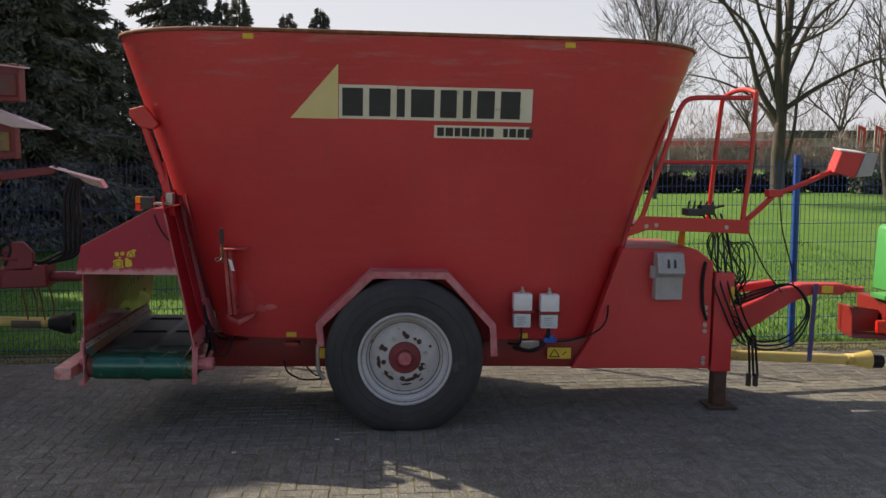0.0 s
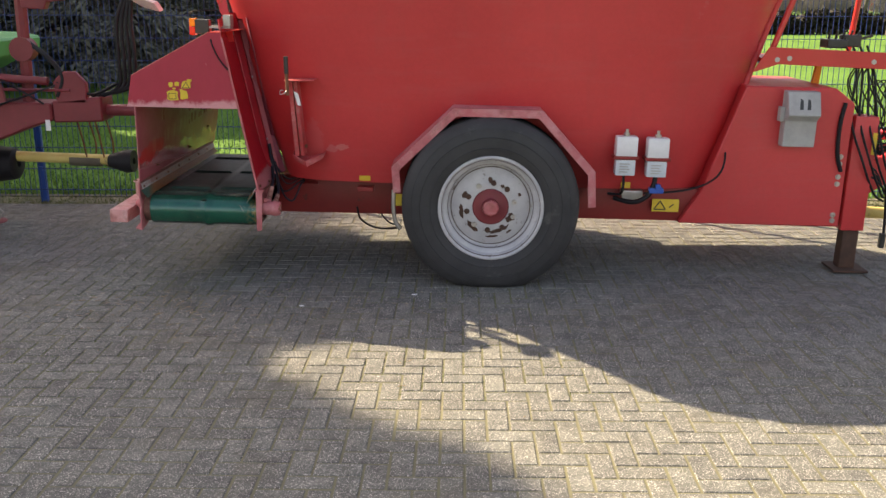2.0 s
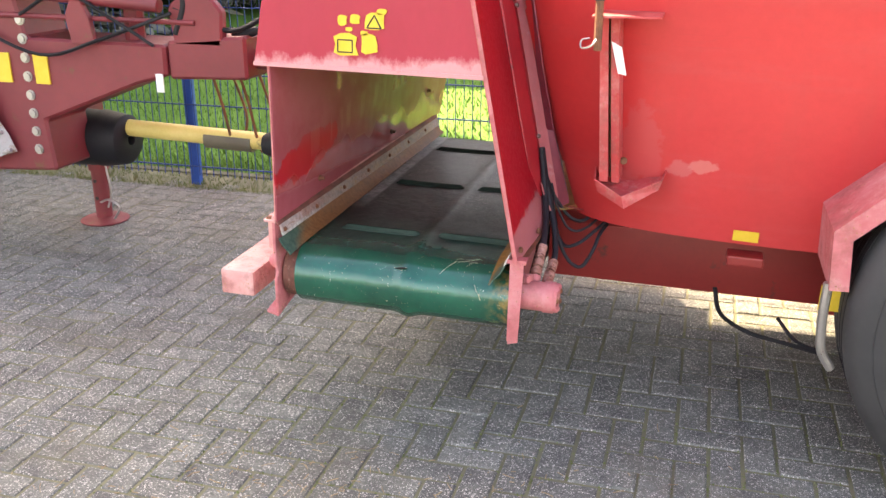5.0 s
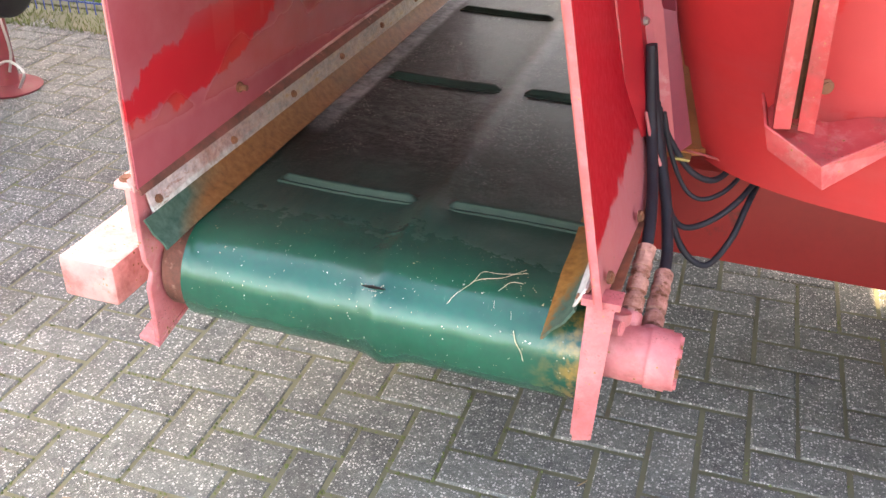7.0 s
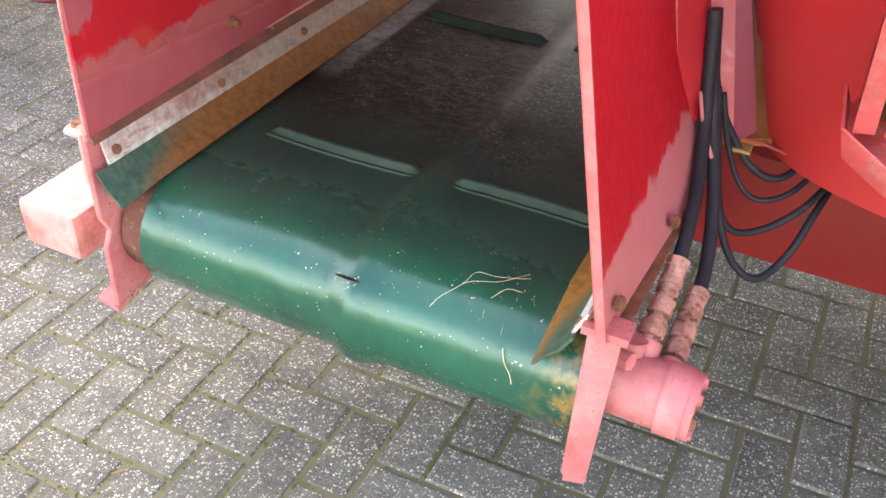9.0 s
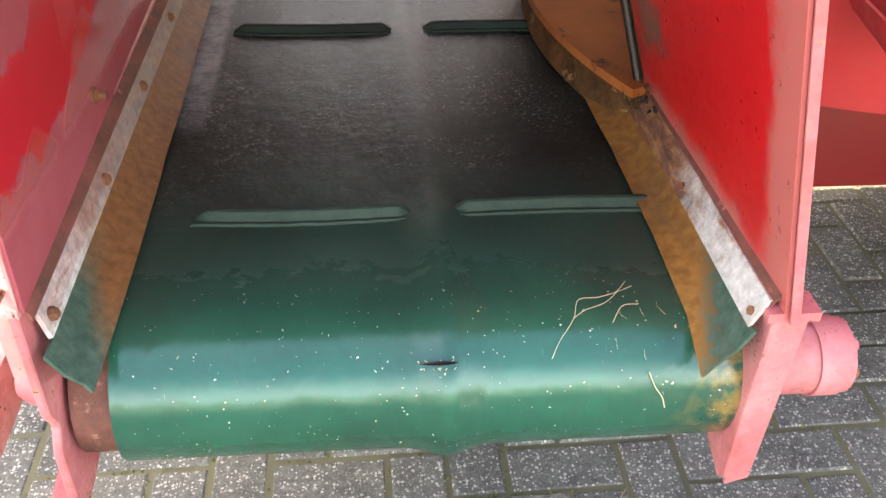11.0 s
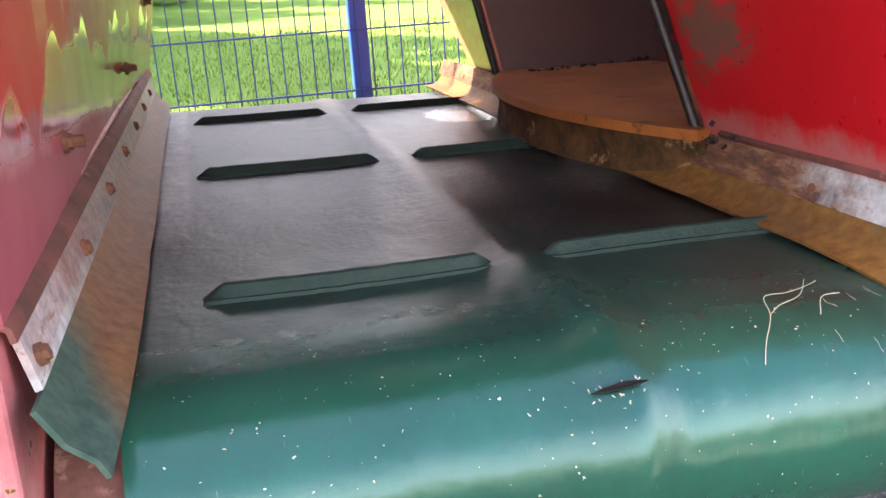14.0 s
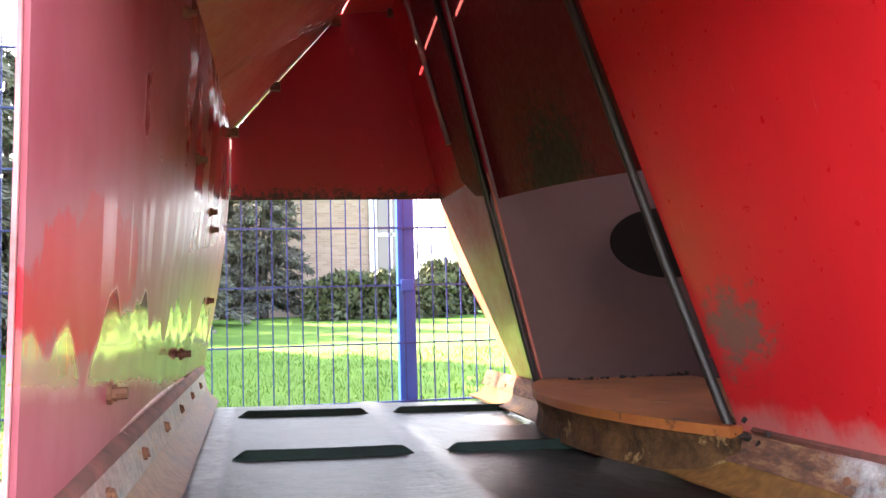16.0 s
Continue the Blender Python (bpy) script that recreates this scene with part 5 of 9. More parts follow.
# ---- cross conveyor and its hood ----
channel_red = surface("crimson_channel_paint", (0.30, 0.009, 0.017), (0.42, 0.014, 0.024), 0.42, big=4, fine=60, dirt=(0.10, 0.02, 0.02), dirt_amount=0.25, dirt_scale=9, bumps=0.05)
seam_mat = surface("rusty_seam", (0.07, 0.032, 0.022), (0.26, 0.075, 0.06), 0.8, big=14, fine=90, amount=0.7, dirt=(0.40, 0.15, 0.13), dirt_amount=0.35, dirt_scale=30, bumps=0.5)
fitting_mat = surface("rusty_pink_fitting", (0.20, 0.075, 0.050), (0.50, 0.27, 0.23), 0.7, big=40, fine=140, amount=0.9, dirt=(0.14, 0.05, 0.025), dirt_amount=0.5, dirt_scale=60, bumps=0.5)
streaked_pink = faded_paint("streaked_pink_paint", (0.50, 0.085, 0.095), (0.58, 0.20, 0.205), (0.64, 0.36, 0.34))
crust_mat = surface("caked_brown_feed", (0.035, 0.018, 0.010), (0.19, 0.095, 0.038), 0.85, spec=0.2, big=16, fine=90, amount=0.8, dirt=(0.34, 0.22, 0.10), dirt_amount=0.35, dirt_scale=22, bumps=0.9, dist=0.006)
strip_red = surface("bleached_crimson_paint", (0.34, 0.030, 0.045), (0.44, 0.085, 0.105), 0.5, big=5, fine=60, dirt=(0.46, 0.16, 0.18), dirt_amount=0.4, dirt_scale=7, bumps=0.05)
seam_mauve = surface("mauve_seam_paint", (0.16, 0.030, 0.055), (0.28, 0.06, 0.09), 0.6, big=6, fine=60, dirt=(0.07, 0.03, 0.04), dirt_amount=0.3, dirt_scale=12)
yellow_metal = surface("yellowed_zinc", (0.26, 0.19, 0.06), (0.40, 0.30, 0.12), 0.5, 0.3, big=20, fine=100, dirt=RUST, dirt_amount=0.3, dirt_scale=30)
hose_black = surface("dusty_black_hose", (0.010, 0.010, 0.017), (0.026, 0.026, 0.036), 0.62, spec=0.3, big=16, fine=160, dirt=(0.075, 0.060, 0.055), dirt_amount=0.3, dirt_scale=20, bumps=0.2)
oval_black = surface("matt_black_oval", (0.004, 0.004, 0.004), (0.012, 0.010, 0.010), 0.7, spec=0.15, big=12, fine=90)
def cpart(name, bm, material, parent, label="", smooth=None):
    bm.transform(Matrix.Translation((-0.013, 0, -0.04)))
    return part(name, bm, material, parent, label, smooth)


BX0, BX1, BXM = -1.862, -1.150, -1.490
CO = (-0.013, 0, -0.04)
RY0, RY1, RZ, RR = 6.315, 7.90, 0.505, 0.100
BELT_TOP = RZ + RR + 0.010


def belt_path(off=0.0):
    r = RR + off
    pts = []
    for k in range(17):
        a = -math.pi / 2 - math.pi * k / 16
        pts.append((RY0 + r * math.cos(a), RZ + r * math.sin(a)))
    n = 30
    for k in range(1, n):
        y = RY0 + (RY1 - RY0) * k / n
        pts.append((y, RZ + r))
    for k in range(17):
        a = math.pi / 2 - math.pi * k / 16
        pts.append((RY1 + r * math.cos(a), RZ + r * math.sin(a)))
    return pts


def belt_mesh():
    """A closed loop round both rollers, with a slight swell over the guide strip in its middle."""
    bm = B()
    xs = [BX0, BX0 + 0.012, -1.80, -1.70, -1.60, BXM - 0.05, BXM - 0.028, BXM - 0.012, BXM, BXM + 0.012, BXM + 0.028, BXM + 0.05, -1.38, -1.28, -1.20, BX1]
    path, inner = belt_path(), belt_path(-0.008)
    def swell(x):
        return 0.013 * math.exp(-((x - BXM) / 0.028) ** 2)
    rows = []
    for (y, z), (yi, zi) in zip(path, inner):
        n = Vector((0, y - yi, z - zi)).normalized()
        rows.append([bm.verts.new(Vector((x, y, z)) + n * (swell(x) * (1.0 if y < RY0 + 0.20 else 0.45))) for x in xs])
    low = [[bm.verts.new((x, y, z)) for x in xs] for y, z in inner]
    m = len(rows)
    for i in range(m):
        j = (i + 1) % m
        for k in range(len(xs) - 1):
            bm.faces.new((rows[i][k], rows[j][k], rows[j][k + 1], rows[i][k + 1]))
            bm.faces.new((low[i][k], low[i][k + 1], low[j][k + 1], low[j][k]))
        bm.faces.new((rows[i][0], low[i][0], low[j][0], rows[j][0]))
        bm.faces.new((rows[i][-1], rows[j][-1], low[j][-1], low[i][-1]))
    return bm


def swell_at(x):
    return 0.013 * math.exp(-((x - BXM) / 0.028) ** 2)


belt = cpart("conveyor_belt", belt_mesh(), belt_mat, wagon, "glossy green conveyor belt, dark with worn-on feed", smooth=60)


def cleat(x0, x1, y, cut0, cut1, dip):
    """A low rubber bar across the belt with slanted ends."""
    rows = []
    n = 40
    r_c = random.Random(int(1000 * (y - x0)))
    for k in range(n + 1):
        f = k / n
        x = x0 + (x1 - x0) * f
        edge = min((f * abs(x1 - x0)) / cut0, ((1 - f) * abs(x1 - x0)) / cut1, 1)
        h = 0.0155 * max(edge, 0.06)
        yy = y - dip * math.sin(math.pi * f)
        h *= 1 + r_c.uniform(-0.025, 0.015)
        yy += r_c.uniform(-0.0007, 0.0007)
        rows.append([(x, yy - 0.018, 0.604), (x, yy - 0.0165, 0.604 + min(h, 0.0048)), (x, yy - 0.010, 0.604 + min(h, 0.0038)), (x, yy - 0.007, 0.604 + h * 0.55), (x, yy - 0.004, 0.604 + h * 0.92), (x, yy - 0.001, 0.604 + h), (x, yy + 0.005, 0.604 + h * 0.95), (x, yy + 0.013, 0.604)])
    bm = B()
    g = [[bm.verts.new(p) for p in r] for r in rows]
    for a, b in zip(g, g[1:]):
        for j in range(8):
            bm.faces.new((a[j], b[j], b[(j + 1) % 8], a[(j + 1) % 8]))
    bm.faces.new(g[0]), bm.faces.new(g[-1][::-1])
    return bm


cleat_green = surface("green_cleat_rubber", (0.016, 0.040, 0.030), (0.040, 0.070, 0.053), 0.7, spec=0.25, big=26, fine=150, amount=0.5, dirt=(0.018, 0.020, 0.017), dirt_amount=0.2, dirt_scale=30, bumps=0.6, dist=0.003)
cleat_dark = surface("blackened_cleat_rubber", (0.012, 0.014, 0.013), (0.02, 0.045, 0.035), 0.75, spec=0.2, big=9, fine=80)
for y, mt in ((6.495, cleat_green), (7.085, cleat_dark), (7.672, cleat_dark)):
    cpart("cleat", cleat(-1.802, -1.513, y, 0.02, 0.02, 0.006), mt, belt, smooth=35)
    cpart("cleat", cleat(-1.464, -1.178, y + 0.004, 0.02, 0.02, -0.004), mt, belt, smooth=35)
# black patches laid in the gaps between the ends of the bars
for y in (6.497, 7.087):
    bm = B()
    slab(bm, [(x, y + dy, 0.6056) for x, dy in ((-1.535, 0.020), (-1.516, 0.022), (-1.490, 0.004), (-1.466, 0.026), (-1.446, 0.024), (-1.468, -0.006), (-1.482, -0.014), (-1.498, -0.012), (-1.514, -0.010))], (0, 0, 0.0016))
    cpart("worn_notch", bm, dark_stain, belt, "black patch in the gap between two bars")
# tear in the belt over the roller, frayed
bm = B()
tear = [(-1.524, 0.0), (-1.515, 0.0022), (-1.503, 0.0030), (-1.492, 0.0022), (-1.480, 0.0010), (-1.489, -0.0012), (-1.502, -0.0020), (-1.514, -0.0012)]
slab(bm, [(x, 6.2395 + 0.7 * u - swell_at(x) * 0.72, 0.5755 + 0.7 * u + swell_at(x) * 0.70) for x, u in tear], (0, -0.003, 0.003))
cpart("tear", bm, dark_stain, belt, "small dark tear")
bm = B()
rnd = random.Random(4)
for k in range(9):
    x = -1.524 + 0.005 * k
    w, s_ = swell_at(x), rnd.choice((1, -1))
    y, z = 6.2385 - 0.72 * w + 0.0022 * s_, 0.5745 + 0.7 * w + 0.0022 * s_
    rod(bm, (x, y, z), (x + rnd.uniform(-0.004, 0.004), y + 0.0016 * s_ - 0.0022, z + 0.0016 * s_ + 0.002), 0.0005, 4)
cpart("frayed_threads", bm, straw, belt)
# roller with rusty ends
drum_mat = surface("rusty_drum", (0.055, 0.022, 0.016), (0.20, 0.075, 0.055), 0.8, big=16, fine=140, amount=0.9, dirt=(0.28, 0.15, 0.11), dirt_amount=0.45, dirt_scale=40, bumps=0.7)
for ry in (RY0, RY1):
    cpart("roller", rod(B(), (-1.908, ry, RZ), (-1.138, ry, RZ), 0.088, 32), drum_mat, wagon, "rusty drum", smooth=40)
bm = B()
box(bm, (-1.84, 6.45, 0.555), (-1.16, 7.78, 0.575))
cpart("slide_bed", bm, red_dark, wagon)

# left wall of the chute: slightly bulged sheet
rows = []
for i in range(13):
    f = i / 12
    y = lerp(6.205, 8.03, f)
    zs = [0.70, 0.80, 0.92, 1.04, 1.16, 1.27, lerp(1.39, 1.31, f)]
    rows.append([(lerp(-1.918, -1.90, f) - lerp(-0.008, -0.06, f) * math.sin(min(1, (z - 0.70) / 0.55) * math.pi / 2) + 0.006 * math.sin(5 * f + 3 * z), y, z) for z in zs])
left_wall = cpart("chute_wall", sheet(B(), rows, 0.004), chute_paint, wagon, "glossy red chute side with worn pink patches", smooth=50)
rows = []
for i in range(9):
    f = i / 8 * 0.42
    y = lerp(6.202, 6.97, i / 8)
    rows.append([(lerp(-1.918, -1.90, f) - lerp(-0.008, -0.06, f) * math.sin(min(1, (z - 0.70) / 0.55) * math.pi / 2) + 0.006 * math.sin(5 * f + 3 * z) - 0.0034, y, z) for z in (0.71, 0.80, 0.92, 1.04, 1.16, 1.27, 1.37)])
cpart("outer_skin", sheet(B(), rows, 0.003), streaked_pink, left_wall, "bleached pink outer side with red streaks", smooth=50)
for y, z in ((7.25, 1.10), (7.55, 1.04), (7.62, 1.01), (7.30, 0.76), (7.75, 0.86), (6.55, 0.755), (7.0, 1.28)):
    f = (y - 6.2) / 1.83
    xx = lerp(-1.918, -1.90, f) - lerp(-0.008, -0.06, f) * math.sin(min(1, (z - 0.70) / 0.55) * math.pi / 2)
    bm = rod(B(), (xx - 0.01, y, z), (xx + 0.022, y, z), 0.006, 8)
    hexbolt(bm, (xx + 0.006, y, z), (1, 0, 0), 0.008, 0.006)
    cpart("bolt", bm, rust_mat, left_wall)
bm = B()
slab(bm, [(-1.950, 6.197, 0.700), (-1.918, 6.197, 0.700), (-1.912, 6.845, 0.700), (-1.954, 6.845, 0.700), (-1.957, 6.30, 0.700), (-1.958, 6.225, 0.700), (-1.955, 6.207, 0.700)], (0, 0, 0.006))
slab(bm, [(-1.925, 6.20, 0.706), (-1.914, 6.20, 0.695), (-1.90, 8.0, 0.695), (-1.91, 8.0, 0.706)], (0, 0, 0.012))
wall_flange = cpart("wall_flange", bm, red_bleached_lit, wagon, "sun-bleached folded edge, paled further for light on it")
bolts([(-1.942, 6.222, 0.706), (-1.938, 6.388, 0.706), (-1.934, 6.755, 0.706)], (0, 0, 1), rust_mat, wall_flange, 0.0095, 0.006, CO)
strip = cpart("fixing_strip", slab(B(), [(-1.912, 6.222, 0.692), (-1.902, 6.222, 0.650), (-1.886, 7.98, 0.644), (-1.897, 7.98, 0.692)], (0.005, 0, 0.0015)), galv, wagon, "scuffed galvanised strip with rusty bolts")
bolts([(-1.898 + 0.0018 * k, 6.241 + 0.254 * k, 0.668) for k in range(7)], (0.95, 0, 0.3), rust_mat, strip, 0.0058, 0.005, CO)
rows = []
rnd = random.Random(5)
for i in range(25):
    f = i / 24
    y = lerp(6.195, 7.97, f)
    sag = 0.018 * math.exp(-f * 24)
    e = rnd.uniform(-0.003, 0.003)
    rows.append([(-1.898 + 0.015 * f, y, 0.650), (-1.884 + 0.012 * f, y, 0.632 - sag * 0.4), (-1.868 + 0.008 * f + e * 0.4, y, 0.622 - sag * 0.6), (-1.852 - 0.010 * math.exp(-f * 22) + e * 0.3, y, BELT_TOP - sag * 0.9)])
cpart("skirt", sheet(B(), rows, 0.004), skirt_mat, wagon, "ochre-stained rubber skirt along the belt", smooth=50)
# left end bracket of the roller
bm = B()
slab(bm, [(-1.925, 6.20, 0.705), (-1.925, 6.20, 0.56), (-1.925, 6.215, 0.53), (-1.925, 6.20, 0.50), (-1.925, 6.20, 0.385), (-1.925, 6.33, 0.41), (-1.925, 6.45, 0.45), (-1.925, 6.45, 0.705)], (0.010, 0, 0), 0.002)
slab(bm, [(-1.955, 6.197, 0.385), (-1.915, 6.197, 0.375), (-1.915, 6.33, 0.40), (-1.955, 6.33, 0.41)], (0, 0, 0.008))
cpart("roller_bracket", bm, red_faded, wagon, "faded red roller bracket")
bm = B()
lathe(bm, [(0.001, -0.034), (0.016, -0.031), (0.026, -0.018), (0.029, 0.0), (0.022, 0.008), (0.001, 0.008)], (-1.937, RY0 - 0.045, 0.545), "x", 20)
rod(bm, (-1.950, RY0 - 0.045, 0.512), (-1.93, RY0 - 0.045, 0.512), 0.012, 6)
cpart("bearing", bm, red_faded, wagon, "faded red bearing housing", smooth=40)
bm = B()
slab(bm, [(-1.945, 6.215, 0.70), (-1.93, 6.215, 0.70), (-1.93, 7.6, 0.70), (-1.945, 7.6, 0.70)], (0, 0, -0.095))
fl_ = cpart("outer_flange", bm, red_bleached_lit, wagon, "sun-bleached pink outer flange, paled further for light on it")
bolts([(-1.945, 6.245 + 0.254 * k, 0.672) for k in range(4)], (-1, 0, 0), rust_mat, fl_, 0.011, 0.008, CO)
# square support tube beside the chute
bm = B()
box(bm, (-2.140, 6.235, 0.415), (-2.020, 6.95, 0.502), 0.008)
sup = cpart("support_tube", bm, red_bleached_lit, wagon, "sun-bleached pink square tube, paled further for light on it, rusty inside", smooth=30)
cpart("tube_arm", box(B(), (-2.10, 6.912, 0.43), (-1.915, 6.98, 0.545), 0.006), red_paint, sup, "red cross arm")
cpart("tube_arm", box(B(), (-1.915, 6.91, 0.42), (-1.2, 6.97, 0.485), 0.006), red_dark, sup)
post_ = cpart("support_post", slab(slab(slab(B(), [(-2.004, 6.90, 0.50), (-1.925, 6.90, 0.50), (-1.935, 6.90, 1.30), (-2.004, 6.90, 1.30)], (0, 0.006, 0)),
              [(-2.004, 6.90, 0.50), (-2.004, 6.90, 1.30), (-2.004, 6.86, 1.30), (-2.004, 6.86, 0.52)], (0.005, 0, 0)), [(-2.10, 6.90, 0.50), (-2.004, 6.90, 0.50), (-2.004, 6.90, 0.62)], (0, 0.006, 0)), red_paint, sup, "red folded post")
bolts([(-1.988, 6.90, 0.575), (-1.950, 6.90, 0.578)], (0, -1, 0), rust_mat, post_, 0.011, 0.010, CO)
# right side plate, leaning with the tub, and its continuation beyond the outlet
def rx(z):
    return -1.150 - 0.262 * (z - 0.67)


def lean_plate(poly, t=0.006):
    return slab(B(), [(rx(max(z, 0.66)), y, z) for y, z in poly], (t, 0, 0))


def xe(z):
    """Front edge of the plate."""
    return -1.135 - 0.205 * (z - 0.66)


rows = []
for z in (0.66, 0.70, 0.80, 1.0, 1.3, 1.64, 1.75):
    yf = 6.198 if z <= 1.67 else 6.198 + (z - 1.665) * 1.05
    yb = 6.700 + 0.23 * (z - 0.68)
    rows.append([(lerp(xe(z), rx(z), max(0, min(1, (y - 6.198) / 0.46))), y, z) for y in (lerp(yf, yb, k / 6) for k in range(7))])
right_plate = cpart("side_plate", sheet(B(), rows, 0.005), plate_paint, wagon, "red side plate with sun-faded edge", smooth=30)
bm = B()
slab(bm, [(-1.150, 6.20, 0.66), (-1.150, 6.20, 0.40), (-1.150, 6.215, 0.385), (-1.150, 6.28, 0.41), (-1.150, 6.62, 0.55), (-1.150, 6.62, 0.66)], (0.008, 0, 0), 0.002)
slab(bm, [(-1.158, 6.198, 0.655), (-1.10, 6.198, 0.655), (-1.10, 6.235, 0.655), (-1.158, 6.235, 0.655)], (0, 0, 0.012))
slab(bm, [(-1.146, 6.20, 0.388), (-1.116, 6.203, 0.395), (-1.108, 6.205, 0.66), (-1.146, 6.20, 0.66)], (0, 0.006, 0))
cpart("roller_bracket", bm, red_faded, wagon, "faded red roller bracket")
# outer sheet of the side plate, bleached along its foot, with a rusty turned-in lower edge
rows = []
for z in (0.656, 0.70, 0.76, 0.84, 1.0, 1.3, 1.64):
    flare = 0.085 * max(0, 0.86 - z)
    rows.append([(lerp(xe(z), rx(z), max(0, min(1, (y - 6.198) / 0.46))) + 0.0062 + flare * 5.0 * (y - 6.196), y, z) for y in (lerp(6.196, 6.635 + 0.19 * (z - 0.68), k / 6) for k in range(7))])
wing = cpart("outer_sheet", sheet(B(), rows, 0.003), wing_paint, right_plate, "red outer sheet, bleached pink along its foot", smooth=25)
rows = [[(xe(z) - 0.001, 6.1945, z), (xe(z) + 0.0098, 6.1945, z)] for z in (0.656, 0.70, 0.76, 0.84, 1.0, 1.3, 1.64)]
cpart("front_hem", sheet(B(), rows, -0.003), red_faded, right_plate, "bleached pink front hem")
bolts([(-1.123, 6.232, 0.690), (-1.108, 6.452, 0.680)], (1, -0.15, 0.2), rust_mat, wing, 0.0075, 0.004, CO)
cpart("sheet_edge", slab(B(), [(-1.108, 6.24, 0.655), (-1.140, 6.24, 0.648), (-1.140, 6.63, 0.650), (-1.098, 6.63, 0.657)], (0, 0, -0.004)), rust_mat, wing, "rusty turned-in edge")


def post(z, dx, dy):
    """A point on the folded posts that stand along the rear edge of the plate."""
    return (rx(z) + dx, 6.624 + 0.19 * (z - 0.744) + dy, z)


rows = []
for z in (0.742, 0.80, 0.95, 1.2, 1.5, 1.78):
    rows.append([post(z, 0.004, -0.012), post(z, 0.012, -0.010), post(z, 0.044, 0.024), post(z, 0.047, 0.062)])
chan = cpart("hose_channel", sheet(B(), rows, 0.004), channel_red, wagon, "red folded hose channel")
bolts([post(z, 0.050, 0.046) for z in (0.93, 1.35)], (1, -0.2, 0.2), steel, chan, 0.006, 0.005, CO)
rows = []
for z in (0.702, 0.80, 0.95, 1.2, 1.5, 1.75):
    rows.append([post(z, 0.042, 0.052), post(z, 0.060, 0.058), post(z, 0.080, 0.062)])
cpart("backing_strip", sheet(B(), rows, 0.004), strip_red, wagon, "red strip behind the hose channel")
bm = box(B(), (-1.085, 6.672, 0.688), (-1.050, 6.70, 0.694), 0.002)
cpart("foot_bracket", bm, yellow_metal, wagon, "small yellowed bracket under the strip")
pts = [[(-1.10, 6.735, 0.685), (-1.10, 6.80, 0.65), (-1.085, 6.895, 0.58), (-1.075, 6.895, 0.365)], [(-1.03, 6.73, 0.68), (-1.03, 6.80, 0.65), (-1.03, 6.897, 0.57), (-1.03, 6.897, 0.365)], [(-0.84, 6.69, 0.665), (-0.84, 6.76, 0.645), (-0.84, 6.899, 0.57), (-0.84, 6.899, 0.365)]]
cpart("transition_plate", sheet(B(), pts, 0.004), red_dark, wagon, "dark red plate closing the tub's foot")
pts = []
for z in (0.695, 0.80, 0.95, 1.15, 1.35, 1.55, 1.75):
    a = Vector(post(z, 0.077, 0.064))
    x2 = a.x + 0.026 + 0.06 * max(0, z - 1.0)
    pts.append([a, Vector((x2, wall_y(x2, z + 0.01, -0.004), z))])
cpart("filler_plate", sheet(B(), pts, 0.004), seam_mauve, wagon, "mauve seam between strip and tub", smooth=40)
cpart("side_plate", lean_plate([(7.543, 0.66), (7.543, 1.135), (8.0475, 1.135), (8.06, 1.02), (8.00, 0.93), (7.905, 0.845), (7.80, 0.735), (7.765, 0.66)], 0.006), gloss_pink, wagon, "glossy side plate beyond the outlet, paled for the lawn it mirrors")
cpart("side_plate", lean_plate([(7.543, 1.136), (7.543, 1.66), (8.0475, 1.66), (8.0475, 1.136)], 0.006), flap_shade_paint, wagon, "side plate under the hood, red darkened for shade")
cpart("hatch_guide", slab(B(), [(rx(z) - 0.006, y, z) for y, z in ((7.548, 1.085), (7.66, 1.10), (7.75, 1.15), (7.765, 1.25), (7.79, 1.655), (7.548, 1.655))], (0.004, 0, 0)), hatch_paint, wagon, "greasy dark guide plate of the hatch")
cpart("guide_rod", rod(B(), (rx(1.235) - 0.014, 7.748, 1.235), (rx(1.65) - 0.014, 7.80, 1.65), 0.0065, 10), steel, wagon, "bare steel guide rod", smooth=50)
# closing cheeks between plates and tub
bm = B()
slab(bm, [(rx(0.68), 6.705, 0.68), (rx(1.3), 6.85, 1.30), (rx(1.75), 6.95, 1.75), (-1.36, 6.93, 1.75), (-1.06, 6.80, 0.68)], (0, -0.005, 0))
slab(bm, [(rx(0.68), 7.550, 0.66), (rx(1.06), 7.550, 1.06), (rx(1.75), 7.550, 1.75), (-0.45, 7.66, 1.75), (-0.45, 7.68, 0.66)], (0, 0.005, 0))
slab(bm, [(rx(1.75), 6.86, 1.75), (rx(1.75), 7.54, 1.75), (-1.0, 7.54, 1.75), (-1.0, 6.86, 1.75)], (0, 0, 0.006))
cpart("outlet_cheek", bm, inner_wall, wagon, "rubbed mauve-grey steel cheeks")
# guide rails of the sliding hatch
bm = B()
for pts in ([(0.665, 6.708), (0.90, 6.772), (1.29, 6.856), (2.0, 7.0)], [(0.68, 7.540), (1.06, 7.545), (1.9, 7.54)]):
    hose(bm, [(rx(z) - 0.012, y, z) for z, y in pts], 0.0072, 8, smooth=False)
cpart("hatch_rail", bm, dark_stain, wagon, "greasy dark guide rails", smooth=60)
rows = []
